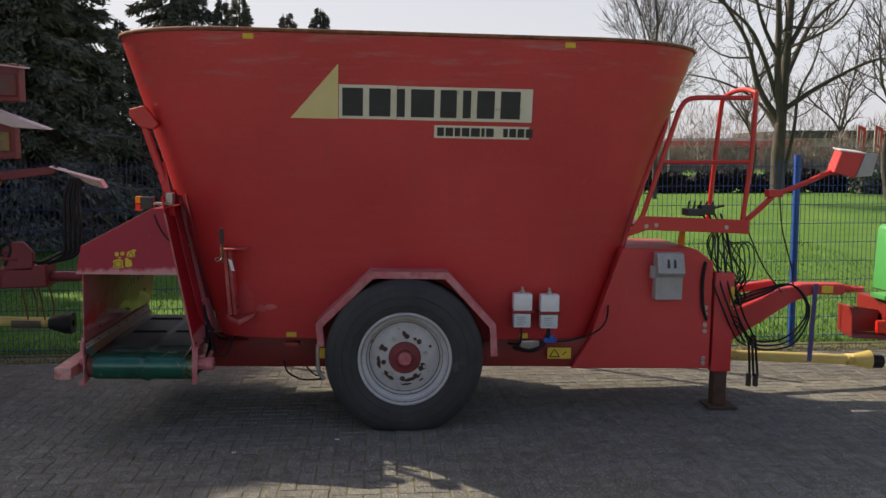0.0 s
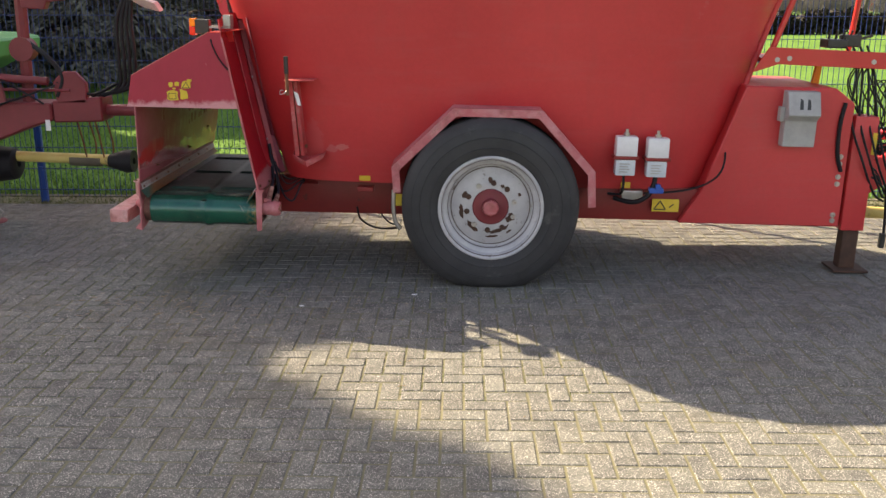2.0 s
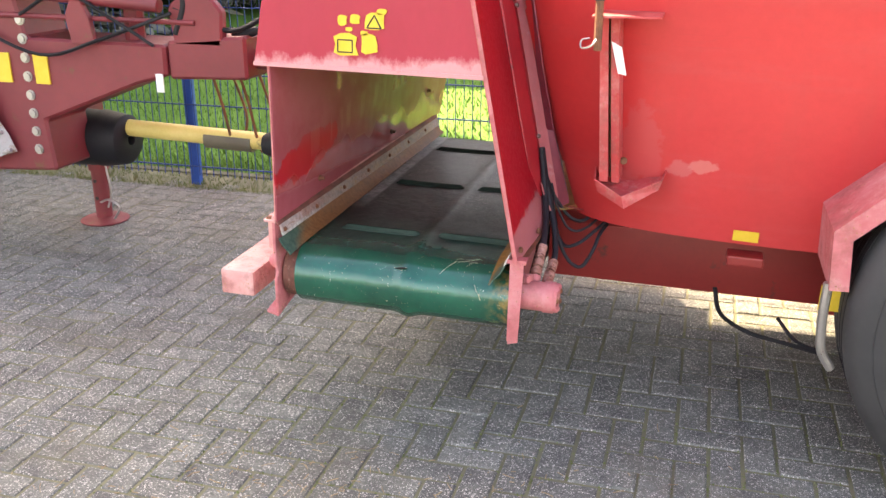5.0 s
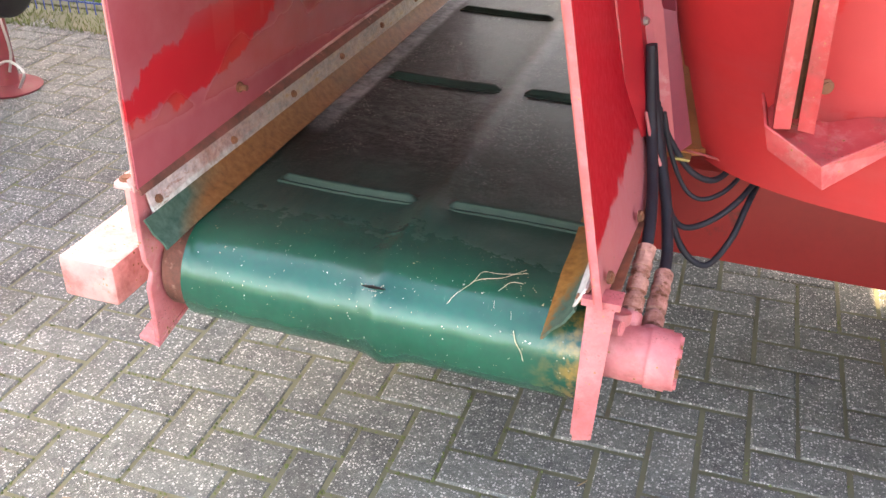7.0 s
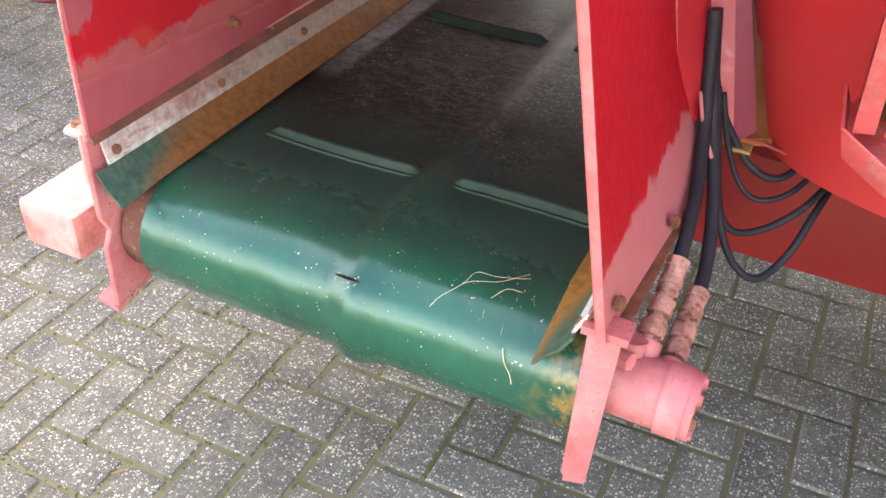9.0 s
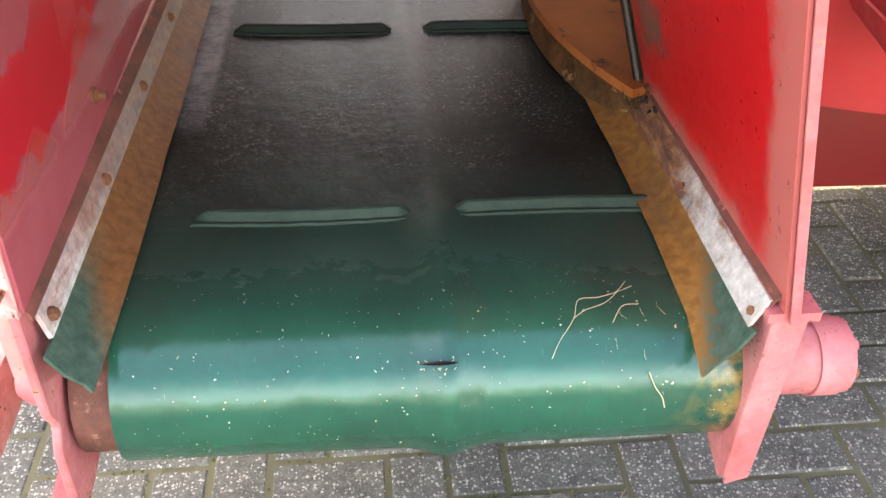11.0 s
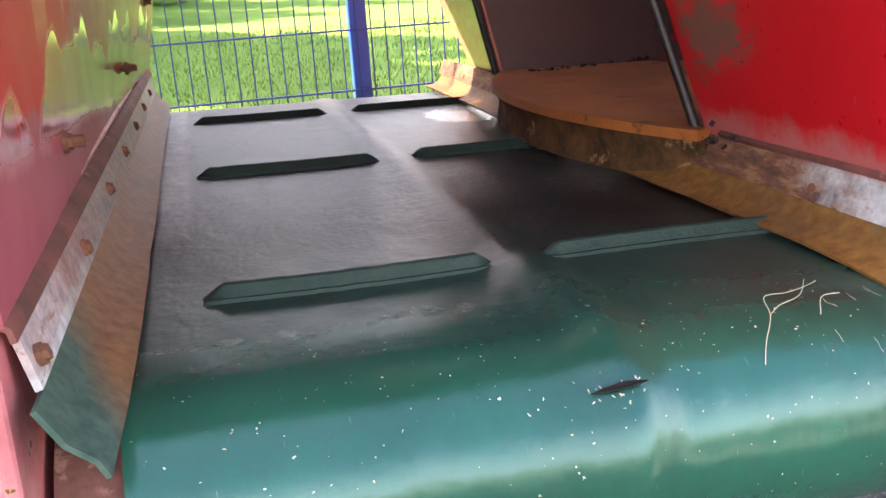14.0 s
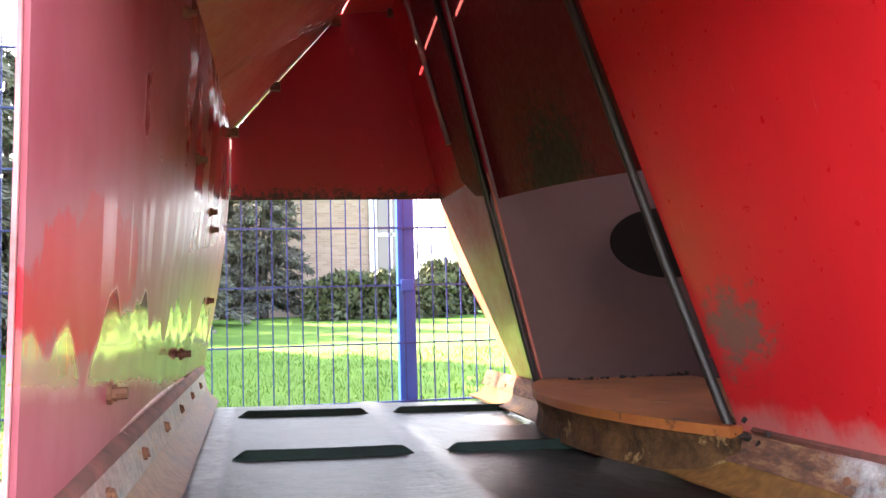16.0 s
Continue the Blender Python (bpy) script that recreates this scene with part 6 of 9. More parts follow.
for i in range(13):
    f = i / 12
    row = []
    for z in (1.05, 1.12, 1.3, 1.5, 1.75):
        y0, y1 = 6.800 + 0.22 * (z - 1.04), 7.545
        zz = z + (lerp(-0.020, 0.030, f) + 0.004 * math.sin(math.pi * f) if z < 1.2 else 0)
        row.append((rx(zz) + 0.014, lerp(y0, y1, f), zz))
    rows.append(row)
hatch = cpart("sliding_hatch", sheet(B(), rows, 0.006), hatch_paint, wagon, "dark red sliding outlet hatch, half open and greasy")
rnd = random.Random(8)
# bottom plate edge bulging into the chute, curb and strip below it
bm = B()
arc = [(-0.36 - 0.915 * math.cos(a), 7.08 + 0.915 * math.sin(a)) for a in (math.radians(-26 + 56 * k / 28) for k in range(29))]
slab(bm, [(x, y, 0.671) for x, y in arc] + [(-0.8, arc[-1][1], 0.671), (-0.8, 6.86, 0.671)], (0, 0, 0.014))
cpart("outlet_lip", bm, ochre, wagon, "ochre-worn curved bottom plate")
rows = [[(x + 0.012, y, 0.672), (x + 0.020, y, 0.645), (x + 0.014, y, 0.612)] for x, y in arc]
cpart("outlet_curb", sheet(B(), rows, 0.006), crust_mat, wagon, "dirty brown curb below the bottom plate", smooth=40)
# black oval plate, added where the outlet shows a dark oval
bm = B()
slab(bm, [(-0.865 + 0.145 * math.cos(a), 7.50 + 0.02 * math.cos(a), 0.983 + 0.078 * math.sin(a)) for a in (k * math.tau / 40 for k in range(40))], (0, 0.006, 0))
cpart("auger_knife", bm, oval_black, wagon, "flat black oval added inside the outlet")
bm = B()
r_k = random.Random(31)
for k in range(60):
    f_, hgt = r_k.random(), r_k.random()
    p0 = Vector((lerp(-1.13, -0.80, f_), lerp(7.50, 7.62, f_) - 0.015 - 0.05 * r_k.random(), 0.668))
    rod(bm, p0, p0 + Vector((r_k.uniform(-0.02, 0.02), 0.0, 0.006 + 0.02 * hgt * hgt)), 0.007 * r_k.random() + 0.003, 5)
for k in range(110):
    # packed feed at the foot of the rail
    p0 = Vector((-1.160 + r_k.gauss(0, 0.006), 6.715 + r_k.gauss(0, 0.03), 0.664 + r_k.gauss(0, 0.010)))
    rod(bm, p0, p0 + Vector((r_k.gauss(0, 0.004), r_k.gauss(0, 0.006), r_k.gauss(-0.004, 0.004))), 0.0012 + 0.0022 * r_k.random(), 5)
tagged(cpart("feed_residue", bm, dark_stain, wagon, "dark crumbs of old feed"), "dark crumbs of old feed", kind="stuff")
rows = []
for i in range(19):
    f = i / 18
    y = lerp(6.21, 8.0, f)
    bulge = 0.045 * math.exp(-((y - 7.08) / 0.34) ** 2)
    rows.append([(-1.152 - bulge * 0.2, y, 0.676), (-1.164 - bulge * 0.5, y, 0.648), (-1.168 - bulge * 0.6, y, 0.639)])
st2 = cpart("fixing_strip", sheet(B(), rows, 0.004), galv, wagon, "scuffed galvanised strip with rusty bolts", smooth=40)
bolts([(-1.164, y, 0.652) for y in (6.222, 6.47, 7.56, 7.78)], (-0.95, 0, 0.3), rust_mat, st2, 0.0058, 0.005, CO)
rows = []
for i in range(25):
    f = i / 24
    y = lerp(6.20, 7.97, f)
    bulge = 0.045 * math.exp(-((y - 7.08) / 0.34) ** 2)
    sag = 0.02 * math.exp(-f * 28)
    e = rnd.uniform(-0.003, 0.003)
    rows.append([(-1.168 - bulge * 0.5, y, 0.642), (-1.182 - bulge, y, 0.624 - sag * 0.4), (-1.199 - bulge * 0.8 + e * 0.4, y, 0.618 - sag), (-1.213 - bulge * 0.4 + e * 0.4, y, BELT_TOP - sag * 1.9)])
cpart("skirt", sheet(B(), rows, -0.004), skirt_mat, wagon, "ochre-stained rubber skirt, curled at its end", smooth=50)

# rusty seams between the plates and the strips below them
for name_, rows in (("left", [[(-1.914 + 0.018 * k / 12, 6.205 + 0.147 * k, 0.705), (-1.905 + 0.018 * k / 12, 6.205 + 0.147 * k, 0.699), (-1.903 + 0.018 * k / 12, 6.205 + 0.147 * k, 0.690)] for k in range(13)]),
                    ("right", [[(lerp(xe(0.69), rx(0.69), k / 12) - 0.002, 6.208 + 0.038 * k, 0.688), (lerp(xe(0.69), rx(0.69), k / 12) - 0.008, 6.208 + 0.038 * k, 0.682), (-1.155, 6.208 + 0.038 * k, 0.672)] for k in range(13)])):
    cpart("rusty_seam", sheet(B(), rows, 0.004 if name_ == "left" else -0.004), seam_mat, wagon, "rusty grimy seam", smooth=50)

# hydraulic motor, fittings and hoses
motor = cpart("hydraulic_motor", rod(B(), (-1.142, 6.275, 0.53), (-1.050, 6.275, 0.53), 0.046, 24), red_faded, wagon, "sun-bleached pink hydraulic motor", smooth=35)
cpart("end_cap", rod(rod(B(), (-1.052, 6.275, 0.53), (-1.020, 6.275, 0.53), 0.0495, 24), (-1.022, 6.275, 0.53), (-1.008, 6.275, 0.53), 0.0465, 24), red_faded, motor, smooth=35)
for a, b, r_p, n_p in (((-1.112, 6.285, 0.55), (-1.112, 6.297, 0.590), 0.024, 16), ((-1.130, 6.262, 0.583), (-1.098, 6.250, 0.590), 0.013, 6), ((-1.090, 6.285, 0.55), (-1.091, 6.318, 0.574), 0.019, 12), ((-1.056, 6.28, 0.53), (-1.056, 6.325, 0.545), 0.018, 12)):
    cpart("port", rod(B(), a, b, r_p, n_p), red_faded, motor, smooth=35)
for k in range(7):
    a = k * math.tau / 7 + 0.3
    cpart("bolt", hexbolt(B(), (-1.008, 6.275 + 0.036 * math.cos(a), 0.53 + 0.036 * math.sin(a)), (1, 0, 0), 0.0075, 0.006), red_faded if k % 3 else rust_mat, motor)
for lo, hi in (((-1.092, 6.312, 0.567), (-1.089, 6.428, 0.637)), ((-1.056, 6.315, 0.541), (-1.054, 6.447, 0.580))):
    lo, hi = Vector(lo), Vector(hi)
    prof = [(0.001, 0.0)]
    for f1, r_f in ((0.12, 0.0112), (0.29, 0.0176), (0.33, 0.0142), (0.37, 0.0106), (0.54, 0.0170), (0.60, 0.0106), (0.66, 0.0158), (0.70, 0.0124), (0.78, 0.0164), (0.90, 0.0146), (1.0, 0.0160)):
        prof += [(r_f, prof[-1][1] + 0.001), (r_f, f1 * (hi - lo).length)]
    bm = lathe(B(), prof + [(0.001, (hi - lo).length)], (0, 0, 0), "z", 12)
    bm.transform(Matrix.Translation(lo) @ (hi - lo).to_track_quat("Z", "Y").to_matrix().to_4x4())
    cpart("hose_fitting", bm, fitting_mat, motor, "rusty pink-stained hose fitting", smooth=30)
for pts, r_h in (([(-1.089, 6.428, 0.637), (-1.093, 6.48, 0.660), (-1.102, 6.55, 0.685), (-1.118, 6.62, 0.73), (-1.134, 6.655, 0.80), (-1.15, 6.67, 0.90)], 0.0102),
                 ([(-1.054, 6.447, 0.580), (-1.058, 6.50, 0.602), (-1.078, 6.58, 0.655), (-1.106, 6.64, 0.72), (-1.130, 6.665, 0.80), (-1.15, 6.675, 0.90)], 0.0102),
                 ([(-1.125, 6.665, 0.80), (-1.105, 6.655, 0.72), (-1.070, 6.63, 0.605), (-1.030, 6.62, 0.530), (-0.985, 6.625, 0.507), (-0.952, 6.64, 0.560), (-0.935, 6.68, 0.612), (-0.92, 6.76, 0.625)], 0.0065),
                 ([(-1.12, 6.665, 0.79), (-1.098, 6.66, 0.70), (-1.072, 6.645, 0.605), (-1.042, 6.64, 0.571), (-1.0, 6.645, 0.585), (-0.955, 6.67, 0.622), (-0.92, 6.76, 0.64)], 0.0060),
                 ([(-1.11, 6.67, 0.78), (-1.085, 6.67, 0.70), (-1.050, 6.67, 0.635), (-1.015, 6.675, 0.617), (-0.975, 6.70, 0.632), (-0.94, 6.78, 0.655)], 0.0045),
                 ([(-1.11, 6.67, 0.76), (-1.085, 6.68, 0.715), (-1.045, 6.685, 0.665), (-1.00, 6.70, 0.648), (-0.96, 6.78, 0.66)], 0.0060)):
    cpart("hydraulic_hose", hose(B(), pts, r_h, 8), hose_black, wagon, "black hydraulic hose", smooth=60)
cpart("cable", hose(B(), [(-1.140, 6.635, 0.79), (-1.122, 6.625, 0.742), (-1.104, 6.615, 0.712), (-1.092, 6.62, 0.685)], 0.0032, 6), red_faded, wagon, "paint-dusted pink cable", smooth=60)

# hood over the chute
NEAR = [(-1.958, 1.195), (-1.922, 1.39), (-1.42, 1.667), (-1.338, 1.667), (-1.247, 1.195)]
FAR = [(-1.835, 1.125), (-1.835, 1.30), (-1.545, 1.64), (-1.33, 1.665), (-1.255, 1.14)]
bm = slab(B(), [(x, 6.200, z) for x, z in NEAR], (0, 0.005, 0))
slab(bm, [(-1.958, 6.195, 1.195), (-1.249, 6.195, 1.195), (-1.249, 6.225, 1.195), (-1.958, 6.225, 1.195)], (0, 0, 0.012))
hood = cpart("hood_front", bm, hood_mat, wagon, "crimson hood panel over the chute")
rows = [[(lerp(NEAR[k][0], FAR[k][0], f), lerp(6.205, 8.056, f), lerp(NEAR[k][1], FAR[k][1], f)) for f in (0, 0.25, 0.5, 0.75, 1)] for k in (1, 2)]
# roof takes the lightened pink in place of light bounced within the hood
cpart("hood_roof", sheet(B(), rows, 0.005), gloss_pink, wagon, "red slanted hood roof")
rows = [[(lerp(NEAR[k][0], FAR[k][0], f) + dx, lerp(6.205, 8.056, f), lerp(NEAR[k][1], FAR[k][1], f) + 0.001) for f in (0, 0.5, 1)] for k, dx in ((2, 0.004), (3, 0))]
cpart("hood_top", sheet(B(), rows, 0.005), red_paint, wagon)
far_panel = cpart("hood_back", slab(B(), [(x + 0.004 * (1 if k < 2 else 0), 8.045, z) for k, (x, z) in enumerate(FAR)], (0, 0.005, 0)), flap_shade_paint, wagon, "hood panel on the far side, red darkened for shade, with greasy lower edge")
for f in (0.03, 0.4, 0.95):
    xa, za = lerp(FAR[1][0], FAR[2][0], f), lerp(FAR[1][1], FAR[2][1], f)
    cpart("clip", box(B(), (xa - 0.014, 8.02, za - 0.02), (xa + 0.014, 8.043, za + 0.004), 0.003), rust_mat, far_panel)
cpart("clip", box(B(), (-1.42, 8.02, 1.635), (-1.39, 8.043, 1.655), 0.003), rust_mat, far_panel)
# torn yellow warning sticker on the hood
bm = B()
rnd = random.Random(21)
for x0, z0, w, h in ((-1.70, 1.235, 0.075, 0.07), (-1.615, 1.245, 0.05, 0.065), (-1.60, 1.315, 0.055, 0.05), (-1.685, 1.325, 0.03, 0.03), (-1.645, 1.33, 0.03, 0.028), (-1.565, 1.36, 0.03, 0.018), (-1.66, 1.31, 0.02, 0.012), (-1.615, 1.30, 0.022, 0.014)):
    n = 10
    slab(bm, [(x0 + w / 2 + w * 0.5 * (max(-1, min(1, 1.3 * math.cos(k * math.tau / n)))) * rnd.uniform(0.8, 1.08), 6.1955, z0 + h / 2 + h * 0.5 * max(-1, min(1, 1.3 * math.sin(k * math.tau / n))) * rnd.uniform(0.8, 1.08)) for k in range(n)], (0, 0.003, 0))
ys = cpart("warning_sticker", bm, yellow_mat, hood, "torn yellow warning sticker")
SIGNS = (("sign_triangle", (((-1.595, 1.322), (-1.572, 1.358)), ((-1.572, 1.358), (-1.552, 1.322)), ((-1.595, 1.322), (-1.552, 1.322)))), ("sign_frame", (((-1.685, 1.25), (-1.64, 1.25)), ((-1.685, 1.285), (-1.64, 1.285)), ((-1.685, 1.25), (-1.685, 1.285)), ((-1.64, 1.25), (-1.64, 1.285)))))
for sign_name, strokes in SIGNS:
    bm = B()
    for p, q in strokes:
        rod(bm, (p[0], 6.195, p[1]), (q[0], 6.195, q[1]), 0.002, 5)
    cpart(sign_name, bm, ink, ys)
# rear lamp with bracket and cable
lamp = cpart("rear_lamp", box(B(), (-1.535, 6.33, 1.655), (-1.445, 6.40, 1.745), 0.006), black_plastic, wagon, "black rear lamp housing")
cpart("orange_lens", box(B(), (-1.572, 6.33, 1.70), (-1.535, 6.395, 1.75), 0.006), orange_lens, lamp, "orange lens")
cpart("red_lens", box(B(), (-1.572, 6.33, 1.645), (-1.535, 6.395, 1.698), 0.006), red_lens, lamp, "red lens")
cpart("bracket", box(box(B(), (-1.45, 6.34, 1.69), (-1.31, 6.42, 1.705)), (-1.355, 6.33, 1.70), (-1.305, 6.42, 1.775), 0.006), steel, lamp, "grey lamp bracket")
bm = B()
hose(bm, [(-1.56, 6.36, 1.74), (-1.57, 6.36, 1.785), (-1.50, 6.36, 1.80), (-1.40, 6.37, 1.80), (-1.36, 6.37, 1.76)], 0.004, 5)
hose(bm, [(-1.42, 6.33, 1.69), (-1.40, 6.195, 1.62), (-1.36, 6.19, 1.52), (-1.30, 6.19, 1.44)], 0.005, 5)
cpart("cable", bm, rubber, lamp, smooth=60)
# hatch cylinder on the end of the tub
cyl = cpart("hydraulic_cylinder", rod(B(), (-1.605, 6.70, 2.32), (-1.435, 6.66, 1.84), 0.028, 14), red_paint, wagon, "red hydraulic cylinder", smooth=40)
cpart("piston_rod", rod(B(), (-1.44, 6.662, 1.86), (-1.37, 6.64, 1.64), 0.013, 10), steel, cyl, smooth=40)
cpart("cylinder_lug", slab(B(), [(-1.69, 6.65, 2.39), (-1.58, 6.65, 2.42), (-1.47, 6.65, 2.28), (-1.52, 6.65, 2.24), (-1.62, 6.65, 2.26), (-1.69, 6.65, 2.34)], (0, 0.09, 0), 0.006), red_paint, cyl)
bm = B()
hose(bm, [(-1.60, 6.68, 2.20), (-1.60, 6.66, 2.10), (-1.55, 6.65, 1.98), (-1.47, 6.65, 1.9)], 0.008, 6)
cpart("hose", bm, rubber, cyl, smooth=60)
bm = B()
slab(bm, [(-1.50, 6.70, 1.98), (-1.44, 6.70, 2.0), (-1.33, 6.52, 1.60), (-1.38, 6.52, 1.60)], (0.0, 0.006, 0))
cpart("rail_flange", bm, red_paint, wagon)
# straw on the belt
bm = B()
hose(bm, [(-1.375, 6.235, 0.580), (-1.365, 6.25, 0.592), (-1.345, 6.275, 0.603), (-1.335, 6.30, 0.610), (-1.31, 6.305, 0.609), (-1.285, 6.315, 0.608), (-1.265, 6.325, 0.608)], 0.00034, 5)
hose(bm, [(-1.345, 6.275, 0.604), (-1.33, 6.285, 0.607), (-1.30, 6.30, 0.607), (-1.27, 6.335, 0.607)], 0.00034, 5)
hose(bm, [(-1.30, 6.27, 0.600), (-1.285, 6.29, 0.607), (-1.265, 6.293, 0.607)], 0.00034, 5)
hose(bm, [(-1.262, 6.228, 0.560), (-1.255, 6.219, 0.545), (-1.245, 6.2165, 0.53), (-1.24, 6.2145, 0.515)], 0.0006, 5)
rnd = random.Random(19)
for k in range(6):
    x0, y0 = rnd.uniform(-1.33, -1.24), rnd.uniform(6.235, 6.30)
    ps = []
    for j in range(4):
        x0, y0 = x0 + rnd.uniform(-0.001, 0.005), y0 - rnd.uniform(0.001, 0.006)
        ps.append((x0, y0, RZ + math.sqrt(max(0.0, 0.1085 ** 2 - (y0 - RY0) ** 2))))
    hose(bm, [(x, y, z + 0.040 - 0.038) for x, y, z in ps], 0.00011, 4)
bm.transform(Matrix.Translation((-0.013, 0, -0.04)))
bm.transform(Matrix.Translation((0.389, 7.15, 0)) @ Matrix.Rotation(radians(1.2), 4, "Y") @ Matrix.Translation((-0.389, -7.15, 0)))
solid("straw", bm, straw, "dry straw stalks lying on the belt", "straw", kind="stuff")

# ---- ground ----
def brick_material():
    m, nt, b, geo = start("concrete_paver", 0.85, 0.0, 0.2)
    oi = nt.nodes.new("ShaderNodeObjectInfo").outputs["Random"]
    isl = nt.nodes.new("ShaderNodeNewGeometry").outputs["Random Per Island"]
    n1 = noise_tex(nt, geo, 2.2, 5, 0.6)
    n2 = noise_tex(nt, geo, 70, 6, 0.7)
    col = ramp(nt, n2, [(0.25, (0.080, 0.083, 0.078)), (0.75, (0.204, 0.209, 0.194))])
    tint = calc(nt, "FRACT", calc(nt, "ADD", oi, isl))
    col = mix(nt, 1.0, col, ramp(nt, tint, [(0.0, (0.80, 0.80, 0.80)), (1.0, (1.09, 1.10, 1.07))]), "MULTIPLY")
    vor = nt.nodes.new("ShaderNodeTexVoronoi")
    vor.inputs["Scale"].default_value = 150
    shift = nt.nodes.new("ShaderNodeTexNoise")
    shift.inputs["Scale"].default_value = 330
    nt.links.new(geo, shift.inputs["Vector"])
    warp = nt.nodes.new("ShaderNodeVectorMath")
    warp.operation = "MULTIPLY_ADD"
    warp.inputs[1].default_value = (0.006, 0.006, 0.006)
    nt.links.new(shift.outputs["Color"], warp.inputs[0])
    nt.links.new(geo, warp.inputs[2])
    nt.links.new(warp.outputs[0], vor.inputs["Vector"])
    vor.distance = "MANHATTAN"
    pick = nt.nodes.new("ShaderNodeSeparateColor")
    nt.links.new(vor.outputs["Color"], pick.inputs[0])
    gate = ramp(nt, pick.outputs[0], [(0.28, (0, 0, 0)), (0.62, (1, 1, 1))])
    chips = mix(nt, 1.0, ramp(nt, calc(nt, "SUBTRACT", vor.outputs["Distance"], calc(nt, "MULTIPLY", pick.outputs[1], 0.34)), [(0.26, (1, 1, 1)), (0.40, (0, 0, 0))]), gate, "MULTIPLY")
    col = mix(nt, mix(nt, 1.0, (0, 0, 0), chips), col, (0.56, 0.54, 0.50))
    vor2 = nt.nodes.new("ShaderNodeTexVoronoi")
    vor2.inputs["Scale"].default_value = 300
    nt.links.new(geo, vor2.inputs["Vector"])
    grit = ramp(nt, vor2.outputs["Distance"], [(0.22, (0.5, 0.5, 0.5)), (0.36, (0, 0, 0))])
    col = mix(nt, grit, col, (0.40, 0.38, 0.35))
    wear = noise_tex(nt, geo, 9, 6, 0.68)
    col = mix(nt, 1.0, col, ramp(nt, wear, [(0.30, (0.62, 0.62, 0.64)), (0.55, (1.0, 1.0, 1.0)), (0.75, (1.22, 1.20, 1.16))]), "MULTIPLY")
    moss = ramp(nt, noise_tex(nt, geo, 5, 8, 0.72), [(0.60, (0, 0, 0)), (0.74, (0.55, 0.55, 0.55))])
    col = mix(nt, moss, col, (0.075, 0.080, 0.040))
    stain = ramp(nt, n1, [(0.52, (0, 0, 0)), (0.72, (0.5, 0.5, 0.5))])
    col = mix(nt, stain, col, (0.125, 0.113, 0.086))
    nt.links.new(col, b.inputs["Base Color"])
    bump(nt, b, calc(nt, "ADD", n2, calc(nt, "MULTIPLY", chips, 0.5)), 0.55, 0.004)
    return m


paver_mat = brick_material()
joint_mat = surface("mossy_sand_joint", (0.115, 0.110, 0.072), (0.175, 0.170, 0.098), 0.95, big=3, fine=120, dirt=(0.16, 0.13, 0.085), dirt_amount=0.35, dirt_scale=5, bumps=0.5)
lawn_mat = surface("lawn", (0.060, 0.150, 0.018), (0.130, 0.245, 0.040), 0.9, big=1.2, fine=25, dirt=(0.13, 0.20, 0.04), dirt_amount=0.25, dirt_scale=3, bumps=0.8, dist=0.03, spec=0.2)
blade_mat = surface("grass_blades", (0.065, 0.160, 0.020), (0.155, 0.280, 0.045), 0.7, big=2.0, fine=30, bumps=0, spec=0.3)


def lawn_z(x, y):
    f = max(0.0, min(1.0, (y - 9.3) / 20.0))
    return 0.012 + 0.70 * f * f * (3 - 2 * f) * 1.0


bm = B()
xs = [-2000, -300, -80, -30] + list(range(-20, 41, 2)) + [80, 300, 2000]
ys = [-2000, -200, -40, -8, 2.5, 9.02] + [9.4 + 0.6 * k for k in range(35)] + [32, 40, 60, 120, 400, 2000]
g = [[bm.verts.new((x, y, -0.05 if y < 9.03 else lawn_z(x, y) - 0.01)) for x in xs] for y in ys]
for a, b in zip(g, g[1:]):
    for k in range(len(xs) - 1):
        bm.faces.new((a[k], a[k + 1], b[k + 1], b[k]))
solid("ground", bm, lawn_mat, "green lawn rising gently behind the fence", "ground", kind="structure")

PX0, PX1, PY0, PY1 = -14.0, 16.0, -8.0, 9.0
pav = thing("pavement", (0, 0, 0), "grey concrete block paving in herringbone with mossy joints", "pavement", kind="structure")
bm = B()
box(bm, (PX0, PY0, -0.08), (PX1, PY1, -0.0044))
part("joint_bed", bm, joint_mat, pav, "mossy sand joints")
bm = B()
box(bm, (PX0, PY1 - 0.005, -0.10), (PX1, PY1 + 0.08, 0.006), 0.01)
part("edging", bm, surface("edge_stone", (0.070, 0.068, 0.045), (0.135, 0.128, 0.090), 0.9, big=5, fine=60, dirt=(0.045, 0.060, 0.022), dirt_amount=0.55), pav, "mossy concrete edging")
W = 0.1045
GX, GY = -1.667, 6.6065


def paver_mesh(name, lx, ly):
    """One block with a chamfered top."""
    gap, ch = 0.0036, 0.0055
    x1, y1 = lx - 2 * gap, ly - 2 * gap
    bm = B()
    r = []
    for z, o in ((-0.03, 0), (-0.006, 0), (0.0, ch)):
        r.append([bm.verts.new(p) for p in ((o, o, z), (x1 - o, o, z), (x1 - o, y1 - o, z), (o, y1 - o, z))])
    for a, b in zip(r, r[1:]):
        for k in range(4):
            bm.faces.new((a[k], a[(k + 1) % 4], b[(k + 1) % 4], b[k]))
    bm.faces.new(r[-1])
    me = bpy.data.meshes.new(name)
    bm.to_mesh(me)
    bm.free()
    me.materials.append(paver_mat)
    return me


flat_me, tall_me = paver_mesh("paver", 2 * W, W), paver_mesh("paver", W, 2 * W)
